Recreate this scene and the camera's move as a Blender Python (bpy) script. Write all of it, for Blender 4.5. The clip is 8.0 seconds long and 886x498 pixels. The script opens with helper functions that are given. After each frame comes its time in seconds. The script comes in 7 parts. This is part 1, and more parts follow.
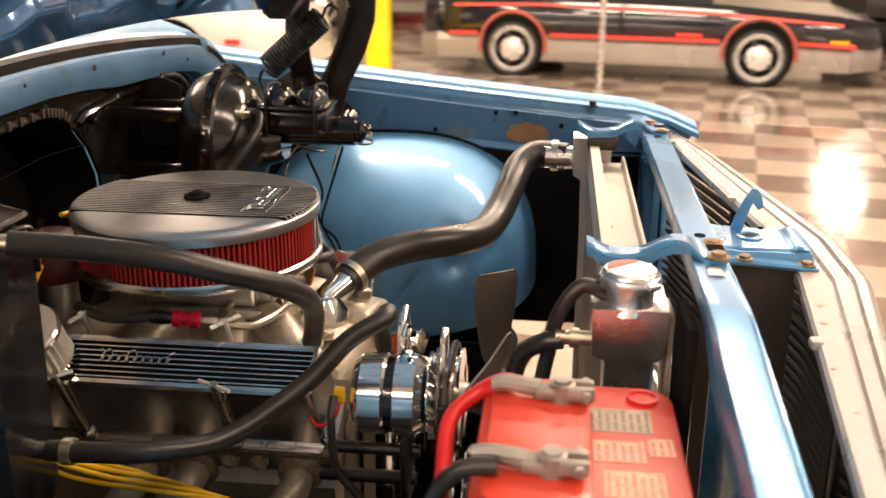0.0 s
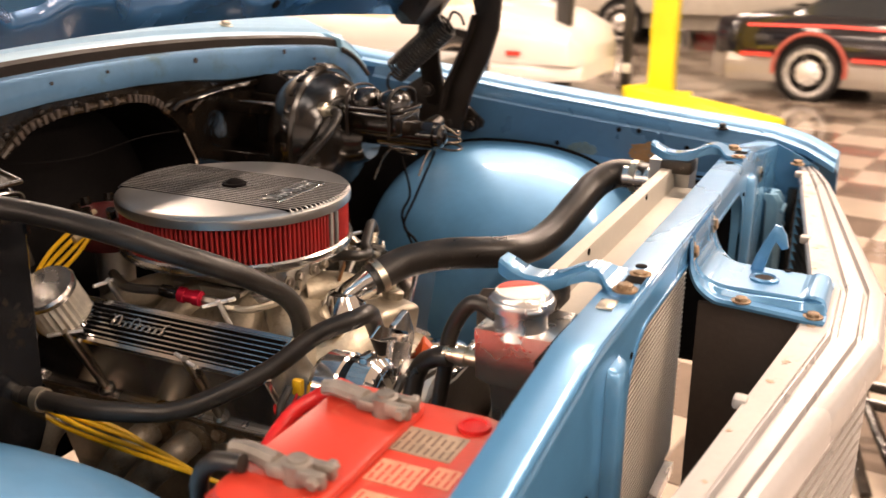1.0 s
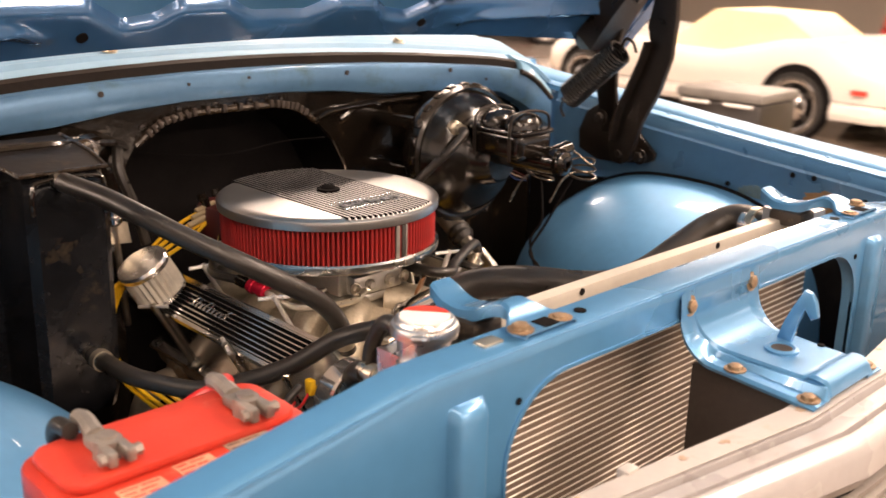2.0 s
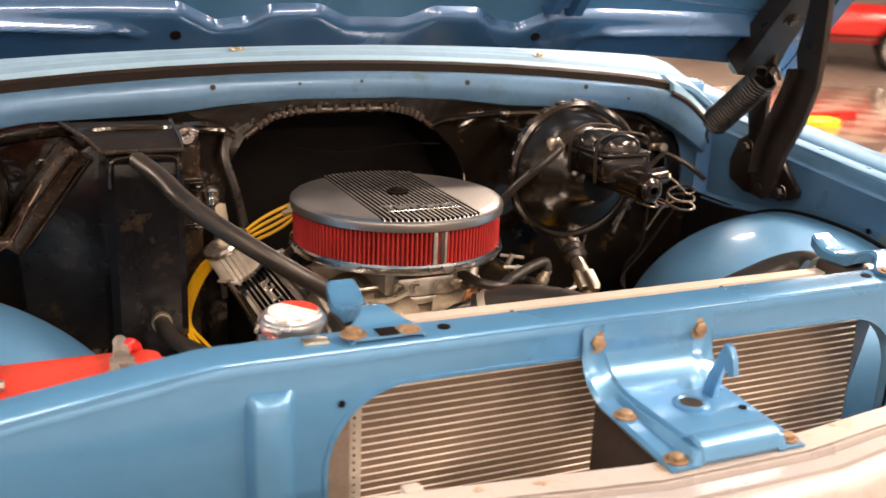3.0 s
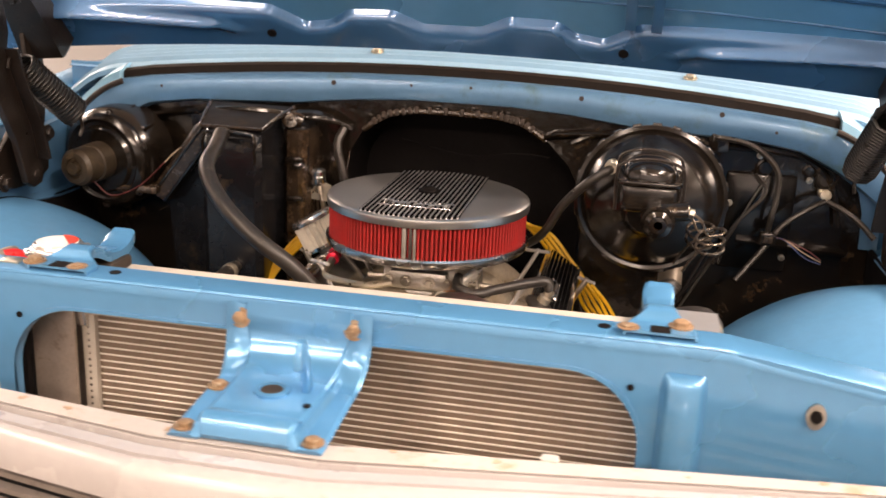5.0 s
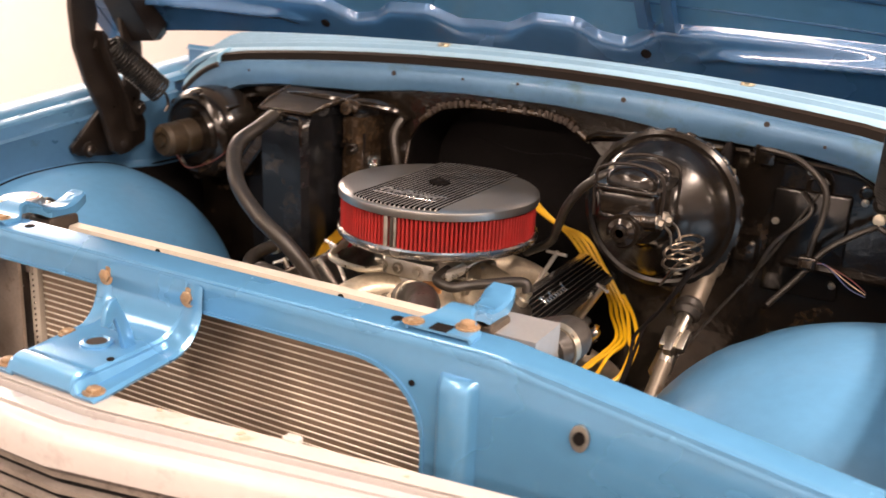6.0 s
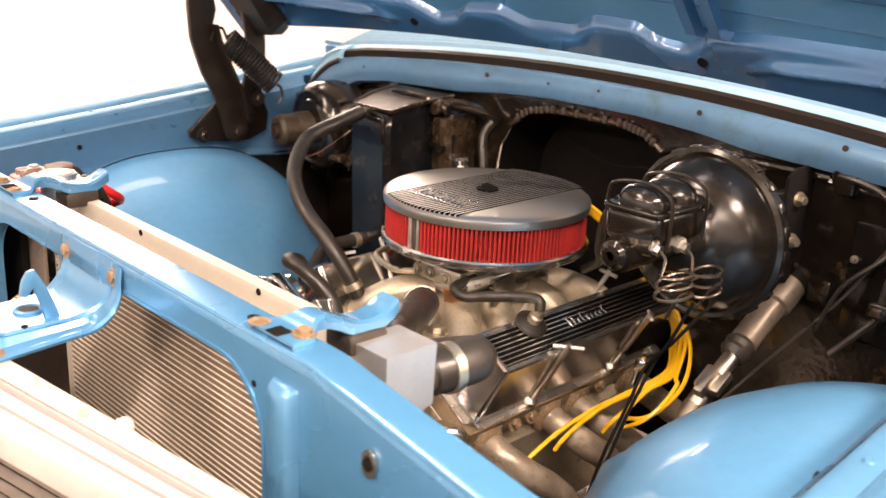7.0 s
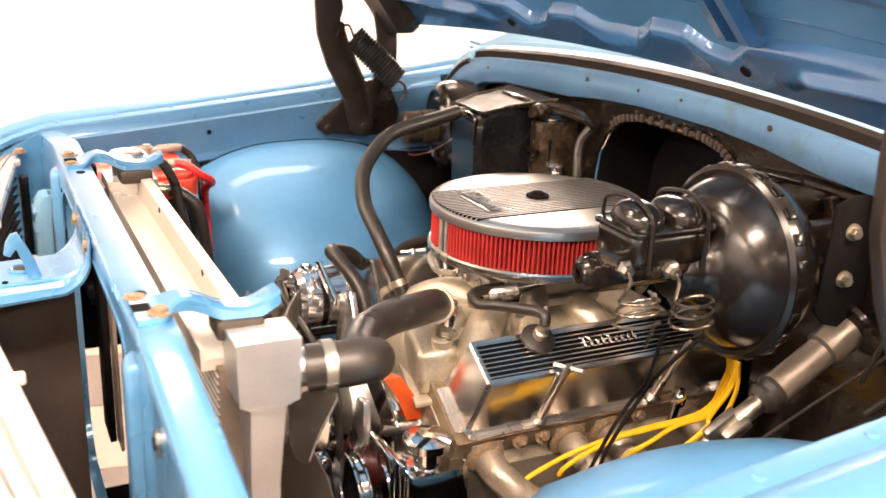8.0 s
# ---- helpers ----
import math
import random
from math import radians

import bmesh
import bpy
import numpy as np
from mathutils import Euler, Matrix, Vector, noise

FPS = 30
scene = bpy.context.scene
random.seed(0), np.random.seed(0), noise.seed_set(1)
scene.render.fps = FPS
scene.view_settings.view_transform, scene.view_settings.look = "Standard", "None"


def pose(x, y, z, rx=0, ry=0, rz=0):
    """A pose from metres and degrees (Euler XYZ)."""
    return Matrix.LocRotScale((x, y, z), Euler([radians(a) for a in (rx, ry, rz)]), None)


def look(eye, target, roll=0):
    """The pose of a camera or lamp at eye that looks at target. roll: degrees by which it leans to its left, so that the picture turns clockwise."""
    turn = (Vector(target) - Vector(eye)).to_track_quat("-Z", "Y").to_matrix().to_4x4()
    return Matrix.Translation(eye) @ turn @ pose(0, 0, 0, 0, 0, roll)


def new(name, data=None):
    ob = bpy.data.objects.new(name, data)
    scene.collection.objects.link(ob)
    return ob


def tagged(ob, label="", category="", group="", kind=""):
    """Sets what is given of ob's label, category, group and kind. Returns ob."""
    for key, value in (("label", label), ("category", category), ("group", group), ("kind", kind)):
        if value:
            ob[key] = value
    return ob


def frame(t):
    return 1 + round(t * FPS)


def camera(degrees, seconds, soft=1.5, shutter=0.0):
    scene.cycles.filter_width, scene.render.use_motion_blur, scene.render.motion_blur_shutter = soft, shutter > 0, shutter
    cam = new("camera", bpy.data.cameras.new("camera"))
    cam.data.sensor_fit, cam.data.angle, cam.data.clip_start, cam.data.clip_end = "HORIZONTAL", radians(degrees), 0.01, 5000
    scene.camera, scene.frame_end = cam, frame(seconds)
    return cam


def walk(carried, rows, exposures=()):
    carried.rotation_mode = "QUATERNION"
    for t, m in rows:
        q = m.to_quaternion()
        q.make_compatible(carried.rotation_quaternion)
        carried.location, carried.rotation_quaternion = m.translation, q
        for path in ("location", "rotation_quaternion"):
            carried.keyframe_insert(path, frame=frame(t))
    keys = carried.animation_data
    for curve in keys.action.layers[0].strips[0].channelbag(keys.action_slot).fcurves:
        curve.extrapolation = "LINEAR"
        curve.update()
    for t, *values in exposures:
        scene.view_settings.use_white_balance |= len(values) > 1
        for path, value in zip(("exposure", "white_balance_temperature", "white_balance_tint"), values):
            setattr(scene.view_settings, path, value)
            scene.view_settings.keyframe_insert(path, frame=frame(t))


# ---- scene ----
cam = camera(48.6, 8.0, soft=1.5, shutter=0.4)
cam.data.dof.use_dof, cam.data.dof.focus_distance, cam.data.dof.aperture_fstop = True, 1.35, 7.0
PATH = [
    (0, (-1.395, 0.175, 1.354), (0.486, 0.391, 0.71), 0.2),
    (0.5, (-1.335, -0.035, 1.346), (0.495, 0.463, 0.712), 0.2),
    (1, (-1.261, -0.223, 1.339), (0.464, 0.577, 0.721), 0.5),
    (1.5, (-1.152, -0.393, 1.335), (0.397, 0.72, 0.734), 0.8),
    (1.7, (-1.092, -0.46, 1.333), (0.376, 0.763, 0.743), 0.9),
    (2.8, (-0.73, -0.77, 1.341), (0.168, 0.924, 0.772), 2.2),
    (3, (-0.643, -0.811, 1.344), (0.141, 0.939, 0.774), 2.3),
    (3.5, (-0.44, -0.913, 1.346), (0.008, 0.952, 0.779), 2.6),
    (4, (-0.21, -0.981, 1.353), (-0.06, 0.93, 0.783), 2.6),
    (4.5, (0.032, -0.984, 1.355), (-0.06, 0.931, 0.786), 2.7),
    (4.7, (0.132, -0.983, 1.355), (-0.067, 0.925, 0.788), 2.6),
    (5.8, (0.658, -0.842, 1.366), (-0.11, 0.909, 0.778), 3.0),
    (6, (0.75, -0.808, 1.369), (-0.144, 0.88, 0.775), 2.9),
    (6.5, (0.93, -0.677, 1.376), (-0.231, 0.835, 0.77), 2.8),
    (7, (1.062, -0.512, 1.382), (-0.293, 0.823, 0.765), 2.8),
    (7.5, (1.198, -0.349, 1.385), (-0.36, 0.738, 0.759), 2.6),
    (8, (1.287, -0.141, 1.388), (-0.415, 0.697, 0.755), 2.3),
]
EXPOSURES = [(0, 0.0, 7300, 12), (1.7, 0.21, 7230, 17), (3.0, 0.30, 7350, 17), (4.5, 0.34, 7100, 16), (6.0, 0.35, 7080, 17), (7.0, 0.60, 7130, 16), (8.0, 0.87, 7130, 15)]
walk(cam, [(t, look(eye, target, roll)) for t, eye, target, roll in PATH], EXPOSURES)

FLOOR = -0.35   # the floor's height; the radiator support's top edge is at 1.0
CEIL = 3.9
CX = -0.055     # the truck's centre line

# ---- light: indoor showroom with unseen ceiling luminaires, several added to brighten parts ----
world = bpy.data.worlds.new("world")
scene.world = world
world.use_nodes = True
world.node_tree.nodes["Background"].inputs[0].default_value = (0.8, 0.85, 1.0, 1)
world.node_tree.nodes["Background"].inputs[1].default_value = 0.02
WARM = (1.0, 0.82, 0.70)
LAMPS = [  # x, y, length along x, length along y, watts
    (2.4, -1.9, 0.5, 2.4, 230),
    (-1.4, -2.6, 0.5, 2.4, 66),
    (3.0, 1.0, 0.5, 2.4, 310),
    # unseen, added to brighten the left inner fender
    (-2.6, 0.4, 0.5, 2.4, 22),
    # two unseen lamps far in front, added to brighten the hood's underside
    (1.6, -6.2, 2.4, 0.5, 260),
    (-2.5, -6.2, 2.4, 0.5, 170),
    (6.5, 0.0, 0.5, 3.0, 200),
    # unseen, added to brighten the parked cars; so is (14.0, 7.0) below
    (9.5, 4.2, 0.5, 3.0, 300),
    (9.0, -3.5, 0.5, 3.0, 220),
    # unseen, added to turn the west wall white
    (-6.1, 4.0, 0.3, 6.0, 450),
    (20.8, -6.2, 2.2, 0.6, 260),
    (14.0, 7.0, 0.5, 3.0, 300),
    # unseen, added to brighten the cowl and its intake panel
    (3.4, 4.8, 2.0, 0.5, 160),
    # two unseen lamps added to brighten the far floor and back wall
    (8.5, 9.0, 0.5, 3.0, 420),
    (6.0, 15.5, 3.0, 0.5, 500),
]
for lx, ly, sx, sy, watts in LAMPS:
    lamp_data = bpy.data.lights.new("unseen_ceiling_lamp", "AREA")
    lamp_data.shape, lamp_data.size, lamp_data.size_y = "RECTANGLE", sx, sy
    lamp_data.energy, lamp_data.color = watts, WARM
    new("unseen_ceiling_lamp", lamp_data).matrix_world = pose(lx, ly, CEIL - 0.12)

# ---- materials ----
def mat(name, color, rough=0.5, metal=0.0, vary=0.25, scale=8.0, bump=0.0, bump_scale=200.0, coat=0.0, second=None, amount=0.5, spec=0.5, island=0.0, rvary=0.15, coat_rough=0.06):
    """A surface with variation at two scales; second: a stain, wear or painted-reflection colour that shows in patches.
    """
    m = bpy.data.materials.new(name)
    m.use_nodes = True
    t = m.node_tree
    b = t.nodes["Principled BSDF"]
    n, l = t.nodes.new, t.links.new
    tc = n("ShaderNodeTexCoord")
    big = n("ShaderNodeTexNoise")
    big.inputs["Scale"].default_value, big.inputs["Detail"].default_value = scale, 5
    fine = n("ShaderNodeTexNoise")
    fine.inputs["Scale"].default_value, fine.inputs["Detail"].default_value = scale * 14, 3
    for q in (big, fine):
        l(tc.outputs["Object"], q.inputs["Vector"])
    mixn = n("ShaderNodeMath")
    mixn.operation = "MULTIPLY_ADD"
    mixn.inputs[1].default_value = 0.35
    l(fine.outputs["Fac"], mixn.inputs[0])
    l(big.outputs["Fac"], mixn.inputs[2])
    ramp = n("ShaderNodeMapRange")
    ramp.inputs[1].default_value, ramp.inputs[2].default_value = 0.38, 0.98
    ramp.inputs[3].default_value, ramp.inputs[4].default_value = 1 - vary, 1 + vary
    l(mixn.outputs[0], ramp.inputs[0])
    col = n("ShaderNodeMix")
    col.data_type, col.blend_type = "RGBA", "MULTIPLY"
    col.inputs[0].default_value = 1
    col.inputs[6].default_value = (*color, 1)
    l(ramp.outputs[0], col.inputs[7])
    out = col.outputs[2]
    if second:
        st = n("ShaderNodeTexNoise")
        st.inputs["Scale"].default_value, st.inputs["Detail"].default_value, st.inputs["Roughness"].default_value = scale * 2.3, 8, 0.7
        l(tc.outputs["Object"], st.inputs["Vector"])
        sr = n("ShaderNodeMapRange")
        sr.inputs[1].default_value, sr.inputs[2].default_value = 0.68 - 0.3 * amount, 0.80 - 0.3 * amount
        l(st.outputs["Fac"], sr.inputs[0])
        mx = n("ShaderNodeMix")
        mx.data_type = "RGBA"
        mx.inputs[7].default_value = (*second, 1)
        l(sr.outputs[0], mx.inputs[0])
        l(out, mx.inputs[6])
        out = mx.outputs[2]
    if island:
        oi = n("ShaderNodeObjectInfo")
        ir = n("ShaderNodeMapRange")
        ir.inputs[3].default_value, ir.inputs[4].default_value = 1 - island, 1 + island
        l(oi.outputs["Random"], ir.inputs[0])
        mm = n("ShaderNodeMix")
        mm.data_type, mm.blend_type = "RGBA", "MULTIPLY"
        mm.inputs[0].default_value = 1
        l(out, mm.inputs[6])
        l(ir.outputs[0], mm.inputs[7])
        out = mm.outputs[2]
    l(out, b.inputs["Base Color"])
    rr = n("ShaderNodeMapRange")
    rr.inputs[1].default_value, rr.inputs[2].default_value = 0.3, 0.7
    rr.inputs[3].default_value, rr.inputs[4].default_value = max(rough * (1 - rvary * 2), 0.02), min(rough * (1 + rvary * 2), 1)
    l(big.outputs["Fac"], rr.inputs[0])
    l(rr.outputs[0], b.inputs["Roughness"])
    b.inputs["Metallic"].default_value = metal
    b.inputs["Specular IOR Level"].default_value = spec
    b.inputs["Coat Weight"].default_value = coat
    b.inputs["Coat Roughness"].default_value = coat_rough
    if bump:
        bn = n("ShaderNodeTexNoise")
        bn.inputs["Scale"].default_value, bn.inputs["Detail"].default_value = bump_scale, 4
        l(tc.outputs["Object"], bn.inputs["Vector"])
        bp = n("ShaderNodeBump")
        bp.inputs["Strength"].default_value, bp.inputs["Distance"].default_value = bump, 0.002
        l(bn.outputs["Fac"], bp.inputs["Height"])
        l(bp.outputs[0], b.inputs["Normal"])
    return m


def glow(name, color, strength):
    m = mat(name, color, 0.5)
    b = m.node_tree.nodes["Principled BSDF"]
    b.inputs["Emission Color"].default_value = (*color, 1)
    b.inputs["Emission Strength"].default_value = strength
    return m


BLUE = mat("blue_paint", (0.078, 0.260, 0.48), 0.30, 0.36, 0.12, 3, 0.16, 12, coat=0.55, second=(0.11, 0.28, 0.46), amount=0.25)
BLUE_FENDER = mat("blue_paint_fender", (0.090, 0.262, 0.455), 0.48, 0.28, 0.14, 4, 0.12, 20, coat=0.12, second=(0.075, 0.20, 0.34), amount=0.22)
BLUE_IN = mat("blue_paint_inner", (0.086, 0.268, 0.48), 0.50, 0.25, 0.14, 4, 0.35, 7, coat=0.28, coat_rough=0.06, second=(0.05, 0.17, 0.33), amount=0.18)
# body blue darkened: the hood underside's shade sits in the colour
BLUE_HOOD_SHADED = mat("blue_paint_hood_shaded", (0.034, 0.130, 0.290), 0.26, 0.35, 0.15, 3, 0.05, 22, coat=1.0)
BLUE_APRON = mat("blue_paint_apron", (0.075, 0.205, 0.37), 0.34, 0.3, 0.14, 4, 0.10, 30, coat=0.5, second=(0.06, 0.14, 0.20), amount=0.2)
BLUE_LIGHT = mat("blue_paint_light", (0.22, 0.45, 0.62), 0.36, 0.15, 0.12, 5, 0.05, 60, coat=0.4)
# paler copy of the blue, with the panel's reflected light in its colour
VENT_BLUE_LIT = mat("pale_blue_vent_paint_lit", (0.25, 0.44, 0.60), 0.5, 0.05, 0.12, 5, 0.08, 60, coat=0.1)
BLUE_DUST = mat("blue_paint_cowl", (0.098, 0.225, 0.385), 0.36, 0.32, 0.18, 4, 0.2, 8, coat=0.2, spec=0.4, second=(0.085, 0.175, 0.23), amount=0.36)
CREAM = mat("cream_paint", (0.40, 0.38, 0.36), 0.42, 0, 0.12, 9, 0.06, 90, second=(0.36, 0.26, 0.17), amount=0.36)
CREAM_CLEAN = mat("cream_paint_clean", (0.37, 0.357, 0.355), 0.30, 0, 0.12, 6, 0.05, 90, coat=0.5, coat_rough=0.2, second=(0.30, 0.275, 0.26), amount=0.30)
# brown patches of BLACK and BLACK_GLOSS paint in floor reflections, besides dust
BLACK = mat("black_paint", (0.008, 0.0072, 0.0066), 0.18, 0, 0.5, 9, 0.5, 22, second=(0.034, 0.024, 0.015), amount=0.22, spec=0.5)
BLACK_GLOSS = mat("black_gloss", (0.009, 0.0068, 0.005), 0.13, 0.0, 0.4, 7, 0.7, 36, spec=0.65, second=(0.060, 0.040, 0.023), amount=0.32)
BLACK_DARK = mat("black_undercoat", (0.009, 0.008, 0.008), 0.75, 0, 0.4, 9, 0.3, 80, spec=0.03)
RUBBER = mat("rubber_hose", (0.022, 0.019, 0.016), 0.36, 0, 0.3, 20, 0.18, 300, second=(0.065, 0.055, 0.043), amount=0.25)
SEAL = mat("rubber_seal", (0.030, 0.021, 0.016), 0.7, 0, 0.4, 10, 0.3, 120)
ALU = mat("cast_aluminium", (0.56, 0.54, 0.50), 0.42, 1, 0.2, 14, 0.25, 250)
ALU_WARM = mat("gold_cast_aluminium", (0.50, 0.44, 0.34), 0.42, 0.6, 0.35, 12, 0.45, 150, second=(0.26, 0.20, 0.13), amount=0.30)
HEAD_BROWN = mat("oil_stained_cast_iron", (0.30, 0.235, 0.15), 0.40, 0.45, 0.4, 14, 0.4, 120, second=(0.15, 0.09, 0.045), amount=0.4)
ALU_TANK = mat("dull_brushed_aluminium", (0.60, 0.585, 0.565), 0.36, 0.75, 0.12, 18, 0.12, 40, rvary=0.12)
ALU_SHEET = mat("aluminium_sheet", (0.74, 0.72, 0.70), 0.27, 0.95, 0.16, 14, 0.15, 30, rvary=0.12)
ALU_BRUSH = mat("brushed_aluminium", (0.55, 0.54, 0.52), 0.24, 1, 0.15, 20, 0.05, 300)
ALU_WHITE = mat("pale_aluminium", (0.49, 0.455, 0.395), 0.45, 0.05, 0.10, 8, 0.05, 200, second=(0.48, 0.42, 0.33), amount=0.15)
ALU_LID = mat("satin_aluminium", (0.49, 0.485, 0.47), 0.33, 0.95, 0.06, 20, 0.04, 300, rvary=0.03)
BLACK_SATIN = mat("black_satin_paint", (0.008, 0.0085, 0.010), 0.20, 0, 0.6, 7, 0.6, 26, second=(0.040, 0.030, 0.020), amount=0.34, spec=0.32)
BLACK_TOP = mat("dusty_black_top_paint", (0.012, 0.010, 0.009), 0.42, 0, 0.5, 9, 0.5, 30, second=(0.06, 0.040, 0.022), amount=0.36, spec=0.12)
BLACK_DULL = mat("dull_black_paint", (0.022, 0.022, 0.022), 0.6, 0, 0.5, 9, 0.3, 40, second=(0.05, 0.038, 0.026), amount=0.3, spec=0.08)
CHROME = mat("chrome", (0.80, 0.80, 0.80), 0.10, 1, 0.03, 8)
STEEL = mat("bare_steel", (0.42, 0.39, 0.34), 0.36, 1, 0.3, 16, 0.2, 120, second=(0.22, 0.15, 0.10), amount=0.2)
HEADER_MAT = mat("coated_header_steel", (0.32, 0.27, 0.21), 0.42, 0.5, 0.4, 22, 0.4, 120, second=(0.19, 0.13, 0.075), amount=0.42)
BRIGHT_WIRE = mat("bright_zinc_wire", (0.72, 0.71, 0.68), 0.3, 0.9, 0.12, 40)
FIN_ALU = mat("worn_aluminium_fins", (0.45, 0.44, 0.43), 0.42, 0.95, 0.25, 40)
FIN_BLACK = mat("black_fin_recess", (0.006, 0.006, 0.0065), 0.8, 0, 0.3, 20, spec=0.0)
RED_FILTER = mat("red_filter_gauze", (0.34, 0.014, 0.012), 0.72, 0, 0.3, 30, 0.4, 500, second=(0.18, 0.008, 0.008), amount=0.3)
RED_BATTERY = mat("red_battery_plastic", (0.62, 0.055, 0.032), 0.38, 0, 0.12, 12, 0.06, 150, second=(0.72, 0.18, 0.12), amount=0.2)
RED_CABLE = mat("red_cable", (0.60, 0.02, 0.02), 0.35, 0, 0.12, 20)
RED_ANOD = mat("red_anodised", (0.65, 0.015, 0.05), 0.22, 0.6, 0.1, 20)
ORANGE = mat("orange_paint", (0.70, 0.10, 0.02), 0.4, 0, 0.15, 14, second=(0.45, 0.07, 0.02), amount=0.2)
YELLOW = mat("yellow_wire", (0.80, 0.46, 0.015), 0.38, 0, 0.12, 25)
RUST = mat("rusty_bolt", (0.25, 0.165, 0.095), 0.6, 0.35, 0.4, 60, 0.4, 400, second=(0.40, 0.34, 0.25), amount=0.5)
ZINC = mat("zinc_bolt", (0.55, 0.50, 0.40), 0.35, 0.9, 0.2, 40)
LEAD = mat("lead_terminal", (0.30, 0.27, 0.24), 0.5, 0.6, 0.3, 50, 0.3, 200)
LABEL_GREY = mat("printed_label_grey", (0.40, 0.30, 0.22), 0.45, 0, 0.4, 40, second=(0.30, 0.26, 0.20), amount=0.5)
PRINT_BROWN = mat("faded_brown_print", (0.17, 0.11, 0.08), 0.5, 0, 0.3, 40)
LABEL_DARK = mat("printed_bar_dark", (0.05, 0.045, 0.04), 0.5, 0, 0.3, 40)
LABEL_PALE = mat("printed_label_pale", (0.72, 0.34, 0.22), 0.45, 0, 0.3, 40, second=(0.66, 0.12, 0.07), amount=0.45)
WHITE_PLASTIC = mat("white_plastic", (0.78, 0.78, 0.76), 0.35, 0, 0.06, 10)
WHITE_CAR = mat("white_car_paint", (0.80, 0.78, 0.74), 0.22, 0, 0.04, 1.5, coat=0.6)
BLACK_CAR = mat("black_car_paint", (0.010, 0.010, 0.014), 0.12, 0, 0.2, 1.5, coat=0.8)
GREY_CAR = mat("taupe_car_paint", (0.36, 0.32, 0.28), 0.25, 0.2, 0.06, 1.5, coat=0.5)
RED_CAR = mat("red_car_paint", (0.60, 0.022, 0.018), 0.2, 0, 0.06, 1.5, coat=0.6)
STRIPE_RED = mat("red_stripe", (0.72, 0.07, 0.05), 0.35, 0, 0.05, 2)
YELLOW_PAINT = mat("yellow_lift_paint", (0.85, 0.68, 0.03), 0.4, 0, 0.1, 2, second=(0.6, 0.42, 0.03), amount=0.1)
DARK_STEEL = mat("dark_painted_steel", (0.030, 0.027, 0.025), 0.45, 0.1, 0.3, 3)
TYRE = mat("tyre_rubber", (0.022, 0.021, 0.020), 0.75, 0, 0.3, 20, 0.2, 80)
GLASS_DARK = mat("dark_car_glass", (0.02, 0.025, 0.03), 0.06, 0, 0.1, 2, spec=0.7)
TAN = mat("tan_soft_top", (0.62, 0.50, 0.30), 0.8, 0, 0.1, 8, 0.2, 200)
WALL = mat("painted_wall", (0.86, 0.88, 0.91), 0.7, 0, 0.04, 1.2, 0.1, 60)
WALL_BEIGE = mat("beige_block_wall", (0.50, 0.44, 0.37), 0.75, 0, 0.12, 0.8, 0.2, 30)
CEILING_MAT = mat("ceiling_panels", (0.62, 0.60, 0.57), 0.8, 0, 0.06, 1.5)
TILE_DARK = mat("dark_floor_tile", (0.15, 0.115, 0.092), 0.14, 0, 0.25, 3, 0.04, 20, island=0.2, coat=0.3)
TILE_LIGHT = mat("light_floor_tile", (0.33, 0.275, 0.225), 0.14, 0, 0.12, 3, 0.04, 20, island=0.06, coat=0.3)
GROUT = mat("floor_joint", (0.16, 0.14, 0.12), 0.5, 0, 0.2, 4)
PATCH_RUST = mat("rusted_paint", (0.26, 0.14, 0.055), 0.6, 0, 0.5, 30, 0.4, 200, second=(0.15, 0.17, 0.17), amount=0.45)
PATCH_GREY = mat("stained_paint", (0.12, 0.20, 0.23), 0.5, 0.1, 0.4, 40, 0.3, 200, second=(0.10, 0.22, 0.36), amount=0.45)
CRATE_GREY = mat("grey_crate_lid", (0.16, 0.155, 0.145), 0.5, 0.1, 0.2, 6, 0.1, 60)
GRILLE_EDGE = mat("pale_grille_edge", (0.19, 0.17, 0.155), 0.4, 0.2, 0.3, 20, second=(0.10, 0.08, 0.07), amount=0.4)
STAIN = mat("tan_rust_stain", (0.38, 0.29, 0.21), 0.55, 0, 0.3, 60, second=(0.26, 0.13, 0.05), amount=0.5)
# seal rubber made darker, so the strip's shade is in its colour
WEATHER = mat("shade_darkened_weatherstrip_rubber", (0.013, 0.009, 0.007), 0.6, 0, 0.4, 10, 0.3, 120, spec=0.15)
# this brown carries real dirt and the edges' warm highlights, painted in
RIM_BROWN = mat("dirty_black_rim_with_glints", (0.024, 0.016, 0.010), 0.24, 0, 0.5, 30, 0.5, 40, spec=0.5, second=(0.080, 0.052, 0.029), amount=0.45)
STEEL_DARK = mat("dark_greasy_steel", (0.018, 0.013, 0.010), 0.38, 0.3, 0.4, 25, 0.3, 200, second=(0.055, 0.036, 0.022), amount=0.2)
SPRING_BLACK = mat("black_spring_steel", (0.010, 0.009, 0.008), 0.35, 0.2, 0.3, 25)
DARK_RED = mat("dark_red_plastic", (0.065, 0.006, 0.006), 0.4, 0, 0.2, 20)
T_STEEL = mat("bright_plated_steel", (0.85, 0.83, 0.80), 0.25, 0.6, 0.05, 20)
VC_BODY = mat("polished_cover_aluminium", (0.70, 0.68, 0.65), 0.17, 0.97, 0.08, 9, 0.03, 60, rvary=0.08)
SEAM_GREY = mat("filter_seam_metal", (0.34, 0.32, 0.29), 0.45, 0.4, 0.3, 60)
ALT_CHROME = mat("bright_plated_housing", (0.84, 0.83, 0.82), 0.11, 0.94, 0.04, 8)
